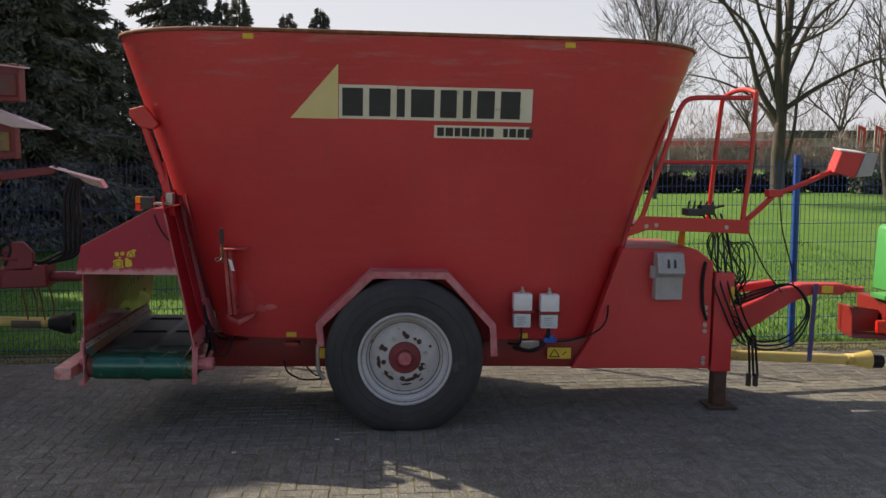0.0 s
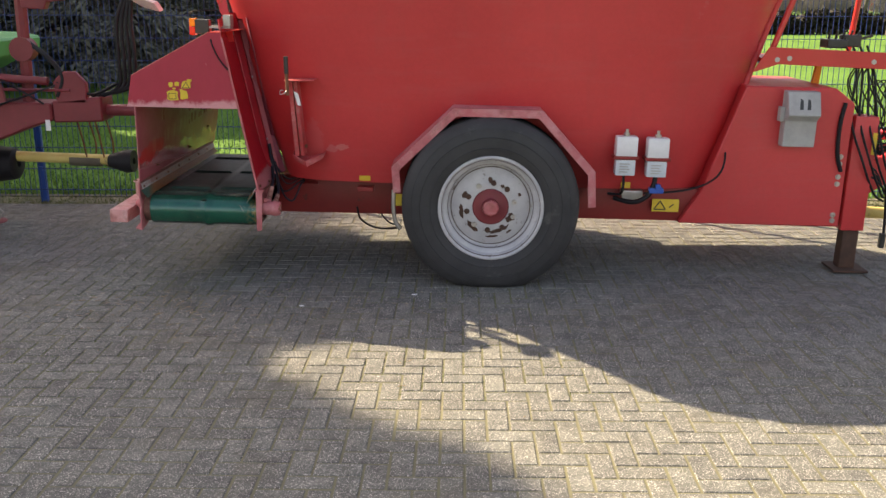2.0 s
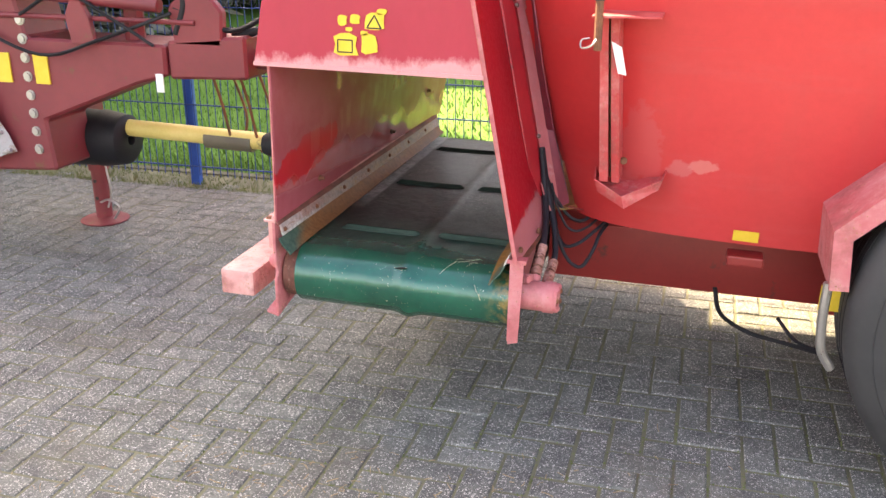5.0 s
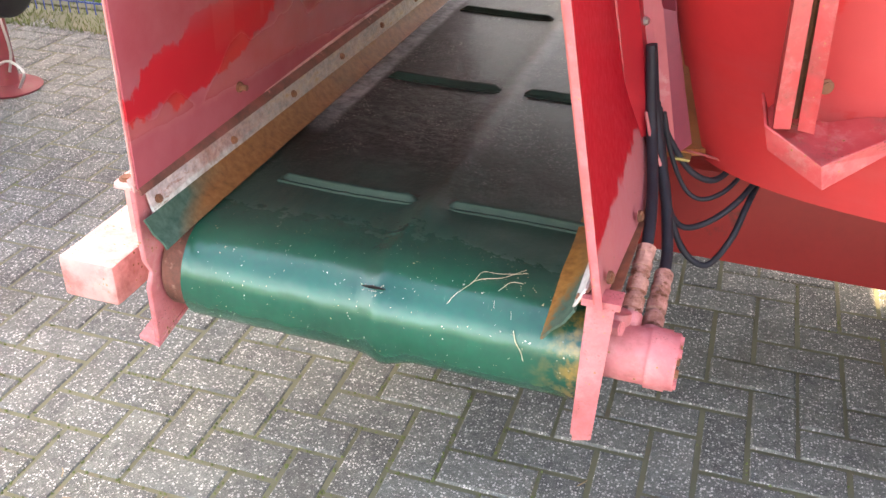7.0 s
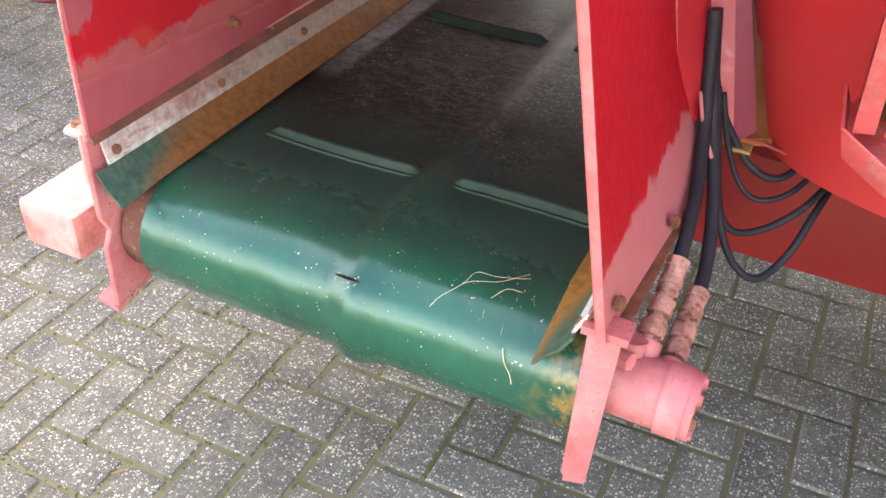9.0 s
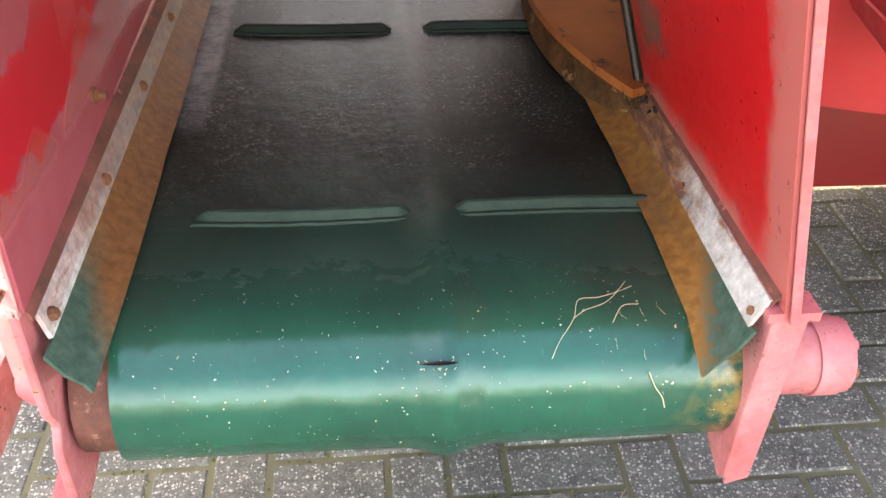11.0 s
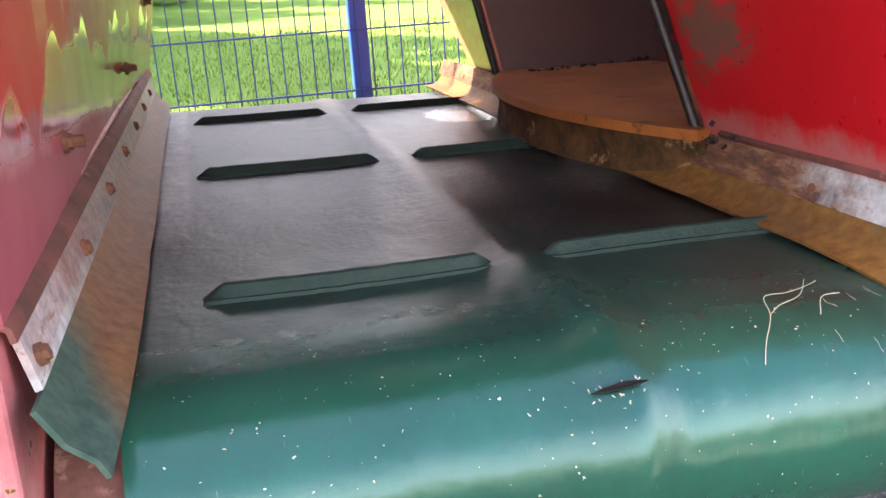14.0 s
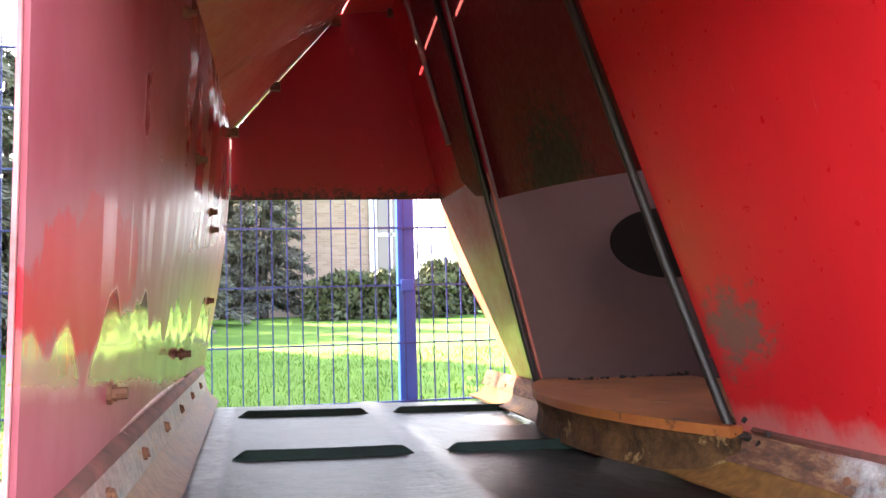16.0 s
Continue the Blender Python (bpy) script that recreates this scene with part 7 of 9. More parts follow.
# nearest stretch, round the end of the belt: blocks of their own; the rest joined
NEAR_BOX = (-2.75, -0.45, 5.0, 6.75)
verts, faces = [], []
rnd = random.Random(2)
i0, i1 = int((-7.6 - GX) / W), int((8.6 - GX) / W)
j0, j1 = int((2.4 - GY) / W), int((PY1 - GY) / W) - 2
singles = []
for i in range(i0, i1):
    for j in range(j0, j1):
        d = (i - j) % 4
        if d == 0:
            me, lx, ly = flat_me, 2 * W, W
        elif d == 3:
            me, lx, ly = tall_me, W, 2 * W
        else:
            continue
        x, y = GX + i * W + 0.0038, GY + j * W + 0.0038
        z = rnd.uniform(-0.0022, 0.0016)
        tilt = rnd.uniform(-0.006, 0.006), rnd.uniform(-0.006, 0.006)
        if NEAR_BOX[0] < x < NEAR_BOX[1] and NEAR_BOX[2] < y < NEAR_BOX[3] and len(singles) < 300:
            singles.append((me, x, y, z, tilt))
            continue
        n = len(verts)
        for v in me.vertices:
            verts.append((x + v.co.x, y + v.co.y, z + v.co.z + tilt[0] * (v.co.x - lx / 2) + tilt[1] * (v.co.y - ly / 2)))
        faces += [tuple(n + k for k in p.vertices) for p in me.polygons]
me = bpy.data.meshes.new("pavers")
me.from_pydata(verts, [], faces)
me.materials.append(paver_mat)
ob = new("pavers", me)
ob.parent = pav
tagged(ob, kind="stuff")
for me, x, y, z, tilt in singles:
    ob = new("paver", me)
    ob.matrix_basis = Matrix.Translation((x, y, z)) @ Euler((tilt[1], -tilt[0], 0)).to_matrix().to_4x4()
    ob.parent = pav
# plain field of the same paving behind the walk
bm = B()
box(bm, (PX0, PY0, -0.03), (PX1, 2.4, -0.003))
part("far_paving", bm, paver_mat, pav)
bm = B()
box(bm, (PX0, 2.4, -0.03), (-7.6, PY1 - 0.2, -0.003))
box(bm, (8.6, 2.4, -0.03), (PX1, PY1 - 0.2, -0.003))
part("far_paving", bm, paver_mat, pav)

# weeds and blades of grass along the fence and on the lawn
def blades(name, label, n, area, hmin, hmax, seed, mat, wide=0.004):
    r = np.random.RandomState(seed)
    x = r.uniform(area[0], area[1], n)
    y = area[2] + (area[3] - area[2]) * r.uniform(0, 1, n) ** 1.7
    h = r.uniform(hmin, hmax, n)
    a = r.uniform(0, math.tau, n)
    w = wide * (1 + r.rand(n))
    lean = r.uniform(0.1, 0.7, n) * h
    la = r.uniform(0, math.tau, n)
    z = np.array([lawn_z(p, q) - 0.012 if q > 9.03 else -0.004 for p, q in zip(x, y)])
    v = np.zeros((n, 3, 3))
    v[:, 0] = np.stack([x - w * np.cos(a), y - w * np.sin(a), z], 1)
    v[:, 1] = np.stack([x + w * np.cos(a), y + w * np.sin(a), z], 1)
    v[:, 2] = np.stack([x + lean * np.cos(la), y + lean * np.sin(la), z + h], 1)
    me = bpy.data.meshes.new(name)
    me.from_pydata(v.reshape(-1, 3).tolist(), [], np.arange(3 * n).reshape(-1, 3).tolist())
    me.materials.append(mat)
    return tagged(new(name, me), label, "grass", kind="stuff")


blades("grass_blades", "fresh green lawn grass", 60000, (-7, 9, 9.1, 18.0), 0.02, 0.065, 1, blade_mat)
weed_mat = surface("edge_weeds", (0.075, 0.105, 0.025), (0.17, 0.18, 0.06), 0.8, big=3, fine=30, bumps=0)
blades("weeds", "pale weeds and dry grass at the paving's edge", 22000, (-7, 9, 8.66, 9.2), 0.012, 0.045, 2, weed_mat, 0.0018)

# moss tufts in the joints and dry stalks lying on the blocks, round the end of the conveyor
r_m = np.random.RandomState(40)
pts = []
for i in range(int((-3.6 - GX) / W), int((1.2 - GX) / W)):
    for j in range(int((4.4 - GY) / W), int((7.4 - GY) / W)):
        d = (i - j) % 4
        if d in (0, 3):
            lx, ly = (2 * W, W) if d == 0 else (W, 2 * W)
            n = r_m.poisson(9)
            if n:
                t = r_m.uniform(0, 1, n)
                pts.append(np.stack([GX + i * W + t * lx, GY + j * W + r_m.normal(0, 0.0022, n), np.full(n, -0.006)], 1))
            n = r_m.poisson(9)
            if n:
                t = r_m.uniform(0, 1, n)
                pts.append(np.stack([GX + i * W + r_m.normal(0, 0.0022, n), GY + j * W + t * ly, np.full(n, -0.006)], 1))
pts = np.concatenate(pts)
keep = (np.sin(pts[:, 0] * 3.1 + 1) + np.sin(pts[:, 1] * 4.3) + np.sin(pts[:, 0] * 9 + pts[:, 1] * 7)) + r_m.normal(0, 0.8, len(pts)) > 0.1
pts = pts[keep]
n = len(pts)
v = np.zeros((n, 5, 3))
for k in range(4):
    a = k * math.pi / 2 + r_m.uniform(0, 1, n)
    rr = r_m.uniform(0.002, 0.0062, n)
    v[:, k] = pts + np.stack([rr * np.cos(a), rr * np.sin(a), np.zeros(n)], 1)
v[:, 4] = pts + np.stack([r_m.normal(0, 0.001, n), r_m.normal(0, 0.001, n), r_m.uniform(0.004, 0.0095, n)], 1)
fc = np.concatenate([np.array([[k, (k + 1) % 4, 4] for k in range(4)])[None] + 5 * np.arange(n)[:, None, None]]).reshape(-1, 3)
me = bpy.data.meshes.new("moss")
me.from_pydata(v.reshape(-1, 3).tolist(), [], fc.tolist())
me.materials.append(surface("joint_moss", (0.065, 0.085, 0.022), (0.15, 0.18, 0.055), 0.95, big=6, fine=160, bumps=0))
tagged(new("moss", me), "green moss tufts in the paving joints", "moss", kind="stuff")
bm = B()
rnd = random.Random(17)
for k in range(420):
    cxx, cyy, sp = rnd.choice(((-1.75, 5.85, 0.22), (-1.35, 5.75, 0.3), (-0.8, 5.9, 0.45), (-2.2, 5.7, 0.35), (-1.2, 5.4, 0.5), (0.0, 5.6, 0.9)))
    x, y = rnd.gauss(cxx, sp), rnd.gauss(cyy, sp * 0.6)
    a, ln = rnd.uniform(0, math.tau), rnd.uniform(0.008, 0.045) * (1 if k % 3 else 0.5)
    p, q = Vector((x, y, 0.0035)), Vector((x + ln * math.cos(a), y + ln * math.sin(a), 0.0035 + rnd.uniform(0, 0.003)))
    hose(bm, [p, (p + q) / 2 + Vector((rnd.uniform(-0.15, 0.15) * ln, rnd.uniform(-0.15, 0.15) * ln, 0.001)), q], rnd.uniform(0.0008, 0.0016), 4, 2)
solid("dry_stalks", bm, surface("brown_stalks", (0.16, 0.10, 0.05), (0.42, 0.32, 0.18), 0.8, big=9, fine=100, bumps=0), "dry brown stalks scattered on the paving", "plant debris", kind="stuff")
for x, y in ((-0.80, 5.78), (-0.10, 6.02)):
    bm = B()
    slab(bm, [(x + 0.016 * math.cos(k * math.tau / 7) * (1 + 0.3 * (k % 2)), y + 0.009 * math.sin(k * math.tau / 7), 0.003) for k in range(7)], (0, 0.001, 0.004))
    solid("paper_scrap", bm, white_plastic, "small white scrap lying on the paving", "litter")

# ---- fence ----
fence = thing("fence", (0, 8.8, 0), "blue double-wire mesh fence with square posts", "fence")
FENCES = [(-8.77, -6.26), (-6.26, -3.75), (-3.75, -1.24), (-1.24, 1.27), (1.27, 2.10), (2.10, 4.61), (4.61, 7.12), (7.12, 9.63)]


def fence_y(x):
    return 8.78 if x < 1.3 else 8.78 + 0.04 * (x - 1.3)


def tiny_bar(vs, fs, a, b, w):
    a, b = Vector(a), Vector(b)
    d = (b - a).normalized()
    u = d.orthogonal().normalized() * w
    v = d.cross(u).normalized() * w
    n = len(vs)
    for p in (a, b):
        vs += [tuple(p + u), tuple(p + v), tuple(p - u), tuple(p - v)]
    fs += [(n + k, n + (k + 1) % 4, n + 4 + (k + 1) % 4, n + 4 + k) for k in range(4)]


for x0, x1 in FENCES:
    bm = B()
    y = fence_y(x0)
    box(bm, (x0 - 0.03, y - 0.02, -0.02), (x0 + 0.03, y + 0.025, 2.04), 0.004)
    post = part("post", bm, blue_paint, fence, smooth=30)
    for z in (0.32, 0.92, 1.52):
        part("clamp", box(B(), (x0 - 0.022, y - 0.034, z - 0.02), (x0 + 0.022, y - 0.02, z + 0.02), 0.003), blue_paint, post)
    vs, fs = [], []
    n = int((x1 - x0) / 0.05)
    for k in range(1, n + 1):
        x = x0 + (x1 - x0) * k / (n + 0.0) - 0.01
        tiny_bar(vs, fs, (x, fence_y(x) - 0.025, 0.06), (x, fence_y(x) - 0.025, 1.99), 0.0030)
    for k in range(10):
        z = 0.12 + 0.2 * k
        for dy in (-0.031, -0.019):
            tiny_bar(vs, fs, (x0, fence_y(x0) + dy, z), (x1, fence_y(x1) + dy, z), 0.0038)
    me = bpy.data.meshes.new("mesh_panel")
    me.from_pydata(vs, [], fs)
    me.materials.append(wire_paint)
    p_ = new("mesh_panel", me)
    me.transform(Matrix.Translation((0, -8.8, 0)))
    p_.parent = fence

# ---- machine parked behind ----
lm = thing("parked_implement", (-4.2, 7.5, 0.0), "parked farm implement with weathered red drawbar and green body", "farm implement")
frame_ = part("drawbar", slab(B(), [(-4.23, 7.22, 1.02), (-3.88, 7.22, 1.295), (-3.64, 7.22, 1.295), (-3.60, 7.22, 1.115), (-2.90, 7.22, 1.105), (-2.90, 7.22, 0.97), (-3.05, 7.22, 0.93), (-3.56, 7.22, 0.74), (-3.54, 7.22, 0.50), (-4.23, 7.22, 0.46), (-5.6, 7.22, 0.46), (-5.6, 7.22, 1.0)], (0, 0.30, 0), 0.012), red_old_shaded, lm, "weathered red welded drawbar")
bm = B()
slab(bm, [(-2.90, 7.24, 0.955), (-2.90, 7.24, 1.12), (-2.52, 7.24, 1.15), (-2.52, 7.24, 0.965)], (0, 0.24, 0), 0.012)
slab(bm, [(-2.86, 7.24, 1.10), (-2.88, 7.24, 1.26), (-2.80, 7.24, 1.34), (-2.70, 7.24, 1.34), (-2.62, 7.24, 1.25), (-2.63, 7.24, 1.10)], (0, 0.05, 0), 0.01)
rod(bm, (-2.54, 7.36, 1.04), (-2.28, 7.36, 1.04), 0.045, 14)
part("hitch", bm, red_old_shaded, lm, "weathered red hitch head", smooth=30)
bolts([(-3.62, 7.22, 0.60 + 0.085 * k) for k in range(8)], (0, -1, 0), steel, frame_, 0.018, 0.012)
part("stay_rod", rod(rod(B(), (-4.15, 7.20, 1.36), (-2.9, 7.22, 1.27), 0.030, 10), (-4.0, 7.2, 1.22), (-2.75, 7.24, 1.20), 0.012, 8), red_old_shaded, lm, smooth=40)
part("lever", slab(B(), [(-3.34, 7.19, 1.10), (-3.22, 7.19, 1.10), (-3.24, 7.19, 1.22), (-3.30, 7.19, 1.34), (-3.36, 7.19, 1.22)], (0, 0.03, 0), 0.004), red_old_shaded, lm)
for x0, z0, w, h, mt, nm in ((-3.575, 0.91, 0.075, 0.135, yellow_mat, "sticker"), (-3.79, 0.91, 0.085, 0.135, yellow_mat, "sticker"), (-3.97, 0.945, 0.175, 0.075, white_plastic, "sticker"), (-3.90, 1.06, 0.12, 0.055, white_plastic, "sticker"), (-2.95, 0.90, 0.035, 0.08, white_plastic, "tag")):
    s_ = part(nm, box(B(), (x0, 7.212, z0), (x0 + w, 7.219, z0 + h)), mt, frame_, "small sticker")
guard_mat = surface("dented_zinc_sheet", (0.24, 0.24, 0.25), (0.40, 0.39, 0.39), 0.55, 0.2, big=9, fine=60, amount=0.7, dirt=(0.17, 0.09, 0.06), dirt_amount=0.45, dirt_scale=9, bumps=0.4, dist=0.004)
left_e = [(-4.235, 0.826), (-4.16, 0.75), (-4.12, 0.66), (-4.11, 0.56), (-4.10, 0.475)]
right_e = [(-3.850, 0.925), (-3.815, 0.83), (-3.80, 0.75), (-3.76, 0.67), (-3.725, 0.588)]
guard = part("side_box", sheet(B(), [[(lerp(xa, xb, f), 7.185 - 0.05 * math.sin(math.pi * f) + 0.012 * math.cos(9 * f + k), lerp(za, zb, f)) for f in (0, 0.25, 0.5, 0.75, 1)] for k, ((xa, za), (xb, zb)) in enumerate(zip(left_e, right_e))], 0.006), guard_mat, lm, "grey dented zinc guard, rust-stained")
for k in range(1, 5):
    (xa, za), (xb, zb) = left_e[k], right_e[k]
    part("rib", rod(B(), (xa + 0.01, 7.168, za + 0.012), (xb - 0.01, 7.168, zb + 0.012), 0.010, 8), guard_mat, guard, smooth=50)
part("strap", slab(B(), [(-3.955, 7.125, 0.885), (-3.925, 7.125, 0.89), (-4.035, 7.125, 0.49), (-4.06, 7.125, 0.485)], (0, 0.006, 0)), rubber, guard, "black strap")
part("rod", rod(B(), (-4.15, 7.12, 0.60), (-3.80, 7.12, 0.735), 0.008, 8), red_old_shaded, guard, "thin red rod")
bm = B()
slab(bm, [(-6.5, 7.18, 0.98), (-4.27, 7.18, 1.03), (-3.90, 7.18, 1.31), (-3.62, 7.18, 1.31), (-3.42, 7.18, 1.42), (-3.30, 7.18, 1.43), (-3.28, 7.18, 1.57), (-3.42, 7.18, 1.60), (-6.5, 7.18, 1.66)], (0, 0.85, 0), 0.015)
gb = part("green_body", bm, green_paint, lm, "green sheet-metal body", smooth=30)
bolts([(-3.35 - 0.35 * k, 7.18, 1.55) for k in range(5)], (0, -1, 0), steel, gb, 0.012)
part("sticker", box(B(), (-3.80, 7.172, 1.49), (-3.66, 7.178, 1.54)), yellow_mat, gb, "yellow sticker")
bm = B()
rod(bm, (-3.86, 7.95, 0.02), (-3.86, 7.95, 0.62), 0.045, 16)
rod(bm, (-3.86, 7.95, 0.3), (-3.86, 7.95, 0.75), 0.055, 16)
box(bm, (-3.92, 7.50, 0.55), (-3.80, 7.98, 0.68), 0.006)
lg = part("parking_leg", bm, red_old_shaded, lm, "rusty red parking leg", smooth=35)
part("foot", lathe(B(), [(0.001, 0.0), (0.13, 0.0), (0.135, 0.008), (0.12, 0.016), (0.001, 0.03)], (-3.86, 7.95, 0.0), "z", 24), red_old_shaded, lg, smooth=35)
bm = B()
for k in range(4):
    rod(bm, (-3.86, 7.904, 0.14 + 0.1 * k), (-3.86, 7.898, 0.14 + 0.1 * k), 0.010, 8)
part("pin_hole", bm, dark_stain, lg)
bm = B()
hose(bm, [(-3.81, 7.93, 0.42), (-3.78, 7.91, 0.30), (-3.77, 7.91, 0.18), (-3.80, 7.91, 0.09)], 0.006, 5)
hose(bm, [(-3.76, 7.90, 0.03), (-3.72, 7.90, 0.10), (-3.78, 7.90, 0.14), (-3.84, 7.90, 0.12)], 0.006, 5)
part("chain", bm, steel, lg)
ps = part("pto_shaft", rod(B(), (-3.50, 7.60, 0.64), (-2.62, 7.60, 0.61), 0.042, 16), pto_yellow, lm, "dirty yellow guarded drive shaft", smooth=40)
part("shaft_sleeve", rod(B(), (-2.95, 7.60, 0.61), (-2.70, 7.60, 0.602), 0.048, 16), surface("dirty_grey_sleeve", (0.07, 0.06, 0.045), (0.14, 0.12, 0.08), 0.6), ps, smooth=40)
part("shaft_guard", lathe(B(), [(0.03, 0.0), (0.05, 0.0), (0.095, 0.14), (0.09, 0.2), (0.03, 0.2)], (-2.64, 7.60, 0.60), "x", 24), rubber, ps, "black rubber shaft guard", smooth=40)
part("shaft_guard", lathe(B(), [(0.03, 0.0), (0.135, 0.0), (0.145, 0.08), (0.140, 0.20), (0.144, 0.24), (0.125, 0.36), (0.10, 0.38), (0.03, 0.38)], (-3.76, 7.60, 0.575), "x", 28), rubber, ps, "black rubber shaft guard", smooth=40)
bm = B()
for dx in (0.0, 0.14):
    hose(bm, [(-2.80 + dx, 7.42, 0.98), (-2.81 + dx, 7.52, 0.80), (-2.80 + dx, 7.60, 0.56), (-2.76 + dx, 7.66, 0.7), (-2.74 + dx, 7.5, 0.96)], 0.007, 5)
part("chain", bm, rust_mat, lm, "rusty holding chain")
# mast with arms, lamp boards and hoses
mast = part("mast", hose(B(), [(-3.12, 7.35, 1.10), (-3.10, 7.34, 1.6), (-3.08, 7.32, 2.1), (-3.05, 7.30, 2.75)], 0.045, 8), red_old_shaded, lm, "weathered red mast", smooth=40)
part("joint", lathe(B(), [(0.001, -0.05), (0.09, -0.05), (0.09, 0.05), (0.001, 0.05)], (-3.10, 7.32, 1.50), "y", 20), red_old_shaded, mast, smooth=40)
part("arm", slab(slab(B(), [(-3.05, 7.24, 1.80), (-2.88, 7.24, 1.79), (-2.84, 7.24, 1.88), (-3.05, 7.24, 1.92)], (0, 0.08, 0), 0.006), [(-2.95, 7.25, 1.83), (-2.42, 7.25, 1.90), (-2.40, 7.25, 1.96), (-2.95, 7.25, 1.91)], (0, 0.05, 0), 0.004), red_old_shaded, mast, "weathered red arm")
board_mat = surface("faded_marker_board", (0.50, 0.36, 0.36), (0.62, 0.52, 0.50), 0.5, big=6, fine=60, dirt=(0.35, 0.08, 0.08), dirt_amount=0.35, dirt_scale=6)
part("marker_board", slab(B(), [(-2.46, 7.20, 1.955), (-2.05, 7.20, 1.84), (-2.02, 7.24, 1.775), (-2.14, 7.28, 1.80), (-2.38, 7.28, 1.93)], (0, 0.10, 0.01), 0.004), board_mat, mast, "pale faded marker board")
part("marker_board", slab(B(), [(-3.10, 7.16, 2.47), (-2.84, 7.16, 2.41), (-2.42, 7.16, 2.25), (-2.70, 7.16, 2.27), (-3.10, 7.16, 2.40)], (0, 0.14, 0.01), 0.004), board_mat, mast, "pale faded marker board")
# lamp glass colours darkened for the deep shade on this implement
shaded_red_glass = surface("shaded_lamp_glass", (0.09, 0.012, 0.012), (0.16, 0.03, 0.03), 0.4, big=6, fine=50, dirt=(0.06, 0.05, 0.045), dirt_amount=0.5, dirt_scale=9)
shaded_yellow_glass = surface("shaded_yellow_lamp_glass", (0.16, 0.09, 0.02), (0.24, 0.15, 0.05), 0.4, big=6, fine=50, dirt=(0.06, 0.05, 0.045), dirt_amount=0.5, dirt_scale=9)
lb = part("lamp_board", box(B(), (-3.10, 7.22, 2.48), (-2.66, 7.36, 2.78), 0.01, Matrix.Rotation(0, 4, "Y")), red_old_shaded, mast, "weathered red lamp board")
part("lamp", box(B(), (-2.86, 7.20, 2.52), (-2.68, 7.225, 2.70), 0.01), shaded_red_glass, lb, "red lamp, glass darkened for shade")
part("board_edge", slab(B(), [(-3.1, 7.20, 2.80), (-2.62, 7.20, 2.74), (-2.62, 7.36, 2.75), (-3.1, 7.36, 2.81)], (0, 0, 0.012)), board_mat, lb)
lb2 = part("lamp_board", box(B(), (-3.10, 7.24, 2.02), (-2.72, 7.36, 2.36), 0.01), red_old_shaded, mast, "weathered red lamp board")
part("lamp", box(B(), (-2.90, 7.225, 2.08), (-2.76, 7.245, 2.24), 0.01), shaded_yellow_glass, lb2, "yellow lamp, glass darkened for shade")
for k in range(4):
    bm = hose(B(), [(-2.30 + 0.02 * k, 7.28, 1.86), (-2.36 + 0.035 * k, 7.27, 1.70), (-2.37 + 0.04 * k, 7.27, 1.40), (-2.40 + 0.03 * k, 7.30, 1.22), (-2.62, 7.33, 1.12 + 0.01 * k)], 0.016, 7)
    part("hydraulic_hose", bm, rubber, lm, "black hydraulic hose", smooth=60)
bm = B()
hose(bm, [(-2.40, 7.28, 1.25), (-2.60, 7.26, 1.17), (-2.85, 7.25, 1.26)], 0.012, 6)
hose(bm, [(-3.05, 7.3, 1.55), (-2.90, 7.25, 1.45), (-2.80, 7.25, 1.3), (-2.85, 7.25, 1.15)], 0.018, 7)
hose(bm, [(-3.9, 7.2, 1.18), (-3.5, 7.17, 1.05), (-3.2, 7.19, 1.12), (-2.85, 7.22, 1.24)], 0.008, 6)
hose(bm, [(-3.6, 7.2, 1.22), (-3.35, 7.18, 1.32), (-3.1, 7.19, 1.2), (-2.95, 7.22, 1.1)], 0.008, 6)
part("cable_tangle", bm, rubber, lm, "thin black cables and hoses", smooth=60, kind="stuff")
bm = B()
hose(bm, [(-3.75, 7.5, 1.1), (-3.68, 7.52, 2.0), (-3.80, 7.52, 2.6), (-4.05, 7.55, 2.95)], 0.035, 8)
hose(bm, [(-4.4, 7.5, 2.0), (-3.68, 7.52, 2.0)], 0.025, 8)
part("grey_frame", bm, grey_plastic, lm, "grey tubular frame", smooth=60)
for x in (-5.4, -6.2):
    part("stand", rod(B(), (x, 7.5, 0.0), (x, 7.5, 0.5), 0.05, 12), red_old_shaded, lm)

# ---- machine parked in front ----
rm = thing("green_implement", (5.2, 7.3, 0.0), "green farm implement with red lower frame", "farm implement")
bm = B()
slab(bm, [(4.74, 7.10, 0.82), (4.77, 7.10, 1.38), (4.80, 7.10, 1.41), (6.6, 7.10, 1.41), (6.6, 7.10, 0.82)], (0, 0.5, 0), 0.012)
gp = part("body", bm, green_paint, rm, "bright green sheet-metal body", smooth=30)
part("handle", hose(B(), [(4.66, 7.08, 0.82), (4.68, 7.07, 1.10), (4.73, 7.07, 1.36), (4.77, 7.07, 1.48), (4.85, 7.07, 1.54), (5.1, 7.07, 1.55), (5.2, 7.09, 1.42)], 0.022, 10), green_paint, rm, "bent green tube guard", smooth=60)
part("side_panel", slab(B(), [(4.63, 7.11, 0.82), (4.64, 7.11, 1.02), (4.69, 7.11, 1.36), (4.75, 7.11, 1.38), (4.75, 7.11, 0.82)], (0, 0.02, 0), 0.004), green_paint, rm, "green side panel behind the guard")
part("base_flange", box(B(), (4.56, 7.06, 0.79), (6.6, 7.30, 0.83), 0.006), green_paint, gp)
bm = box(B(), (4.60, 7.16, 0.50), (6.6, 7.26, 0.66), 0.006)
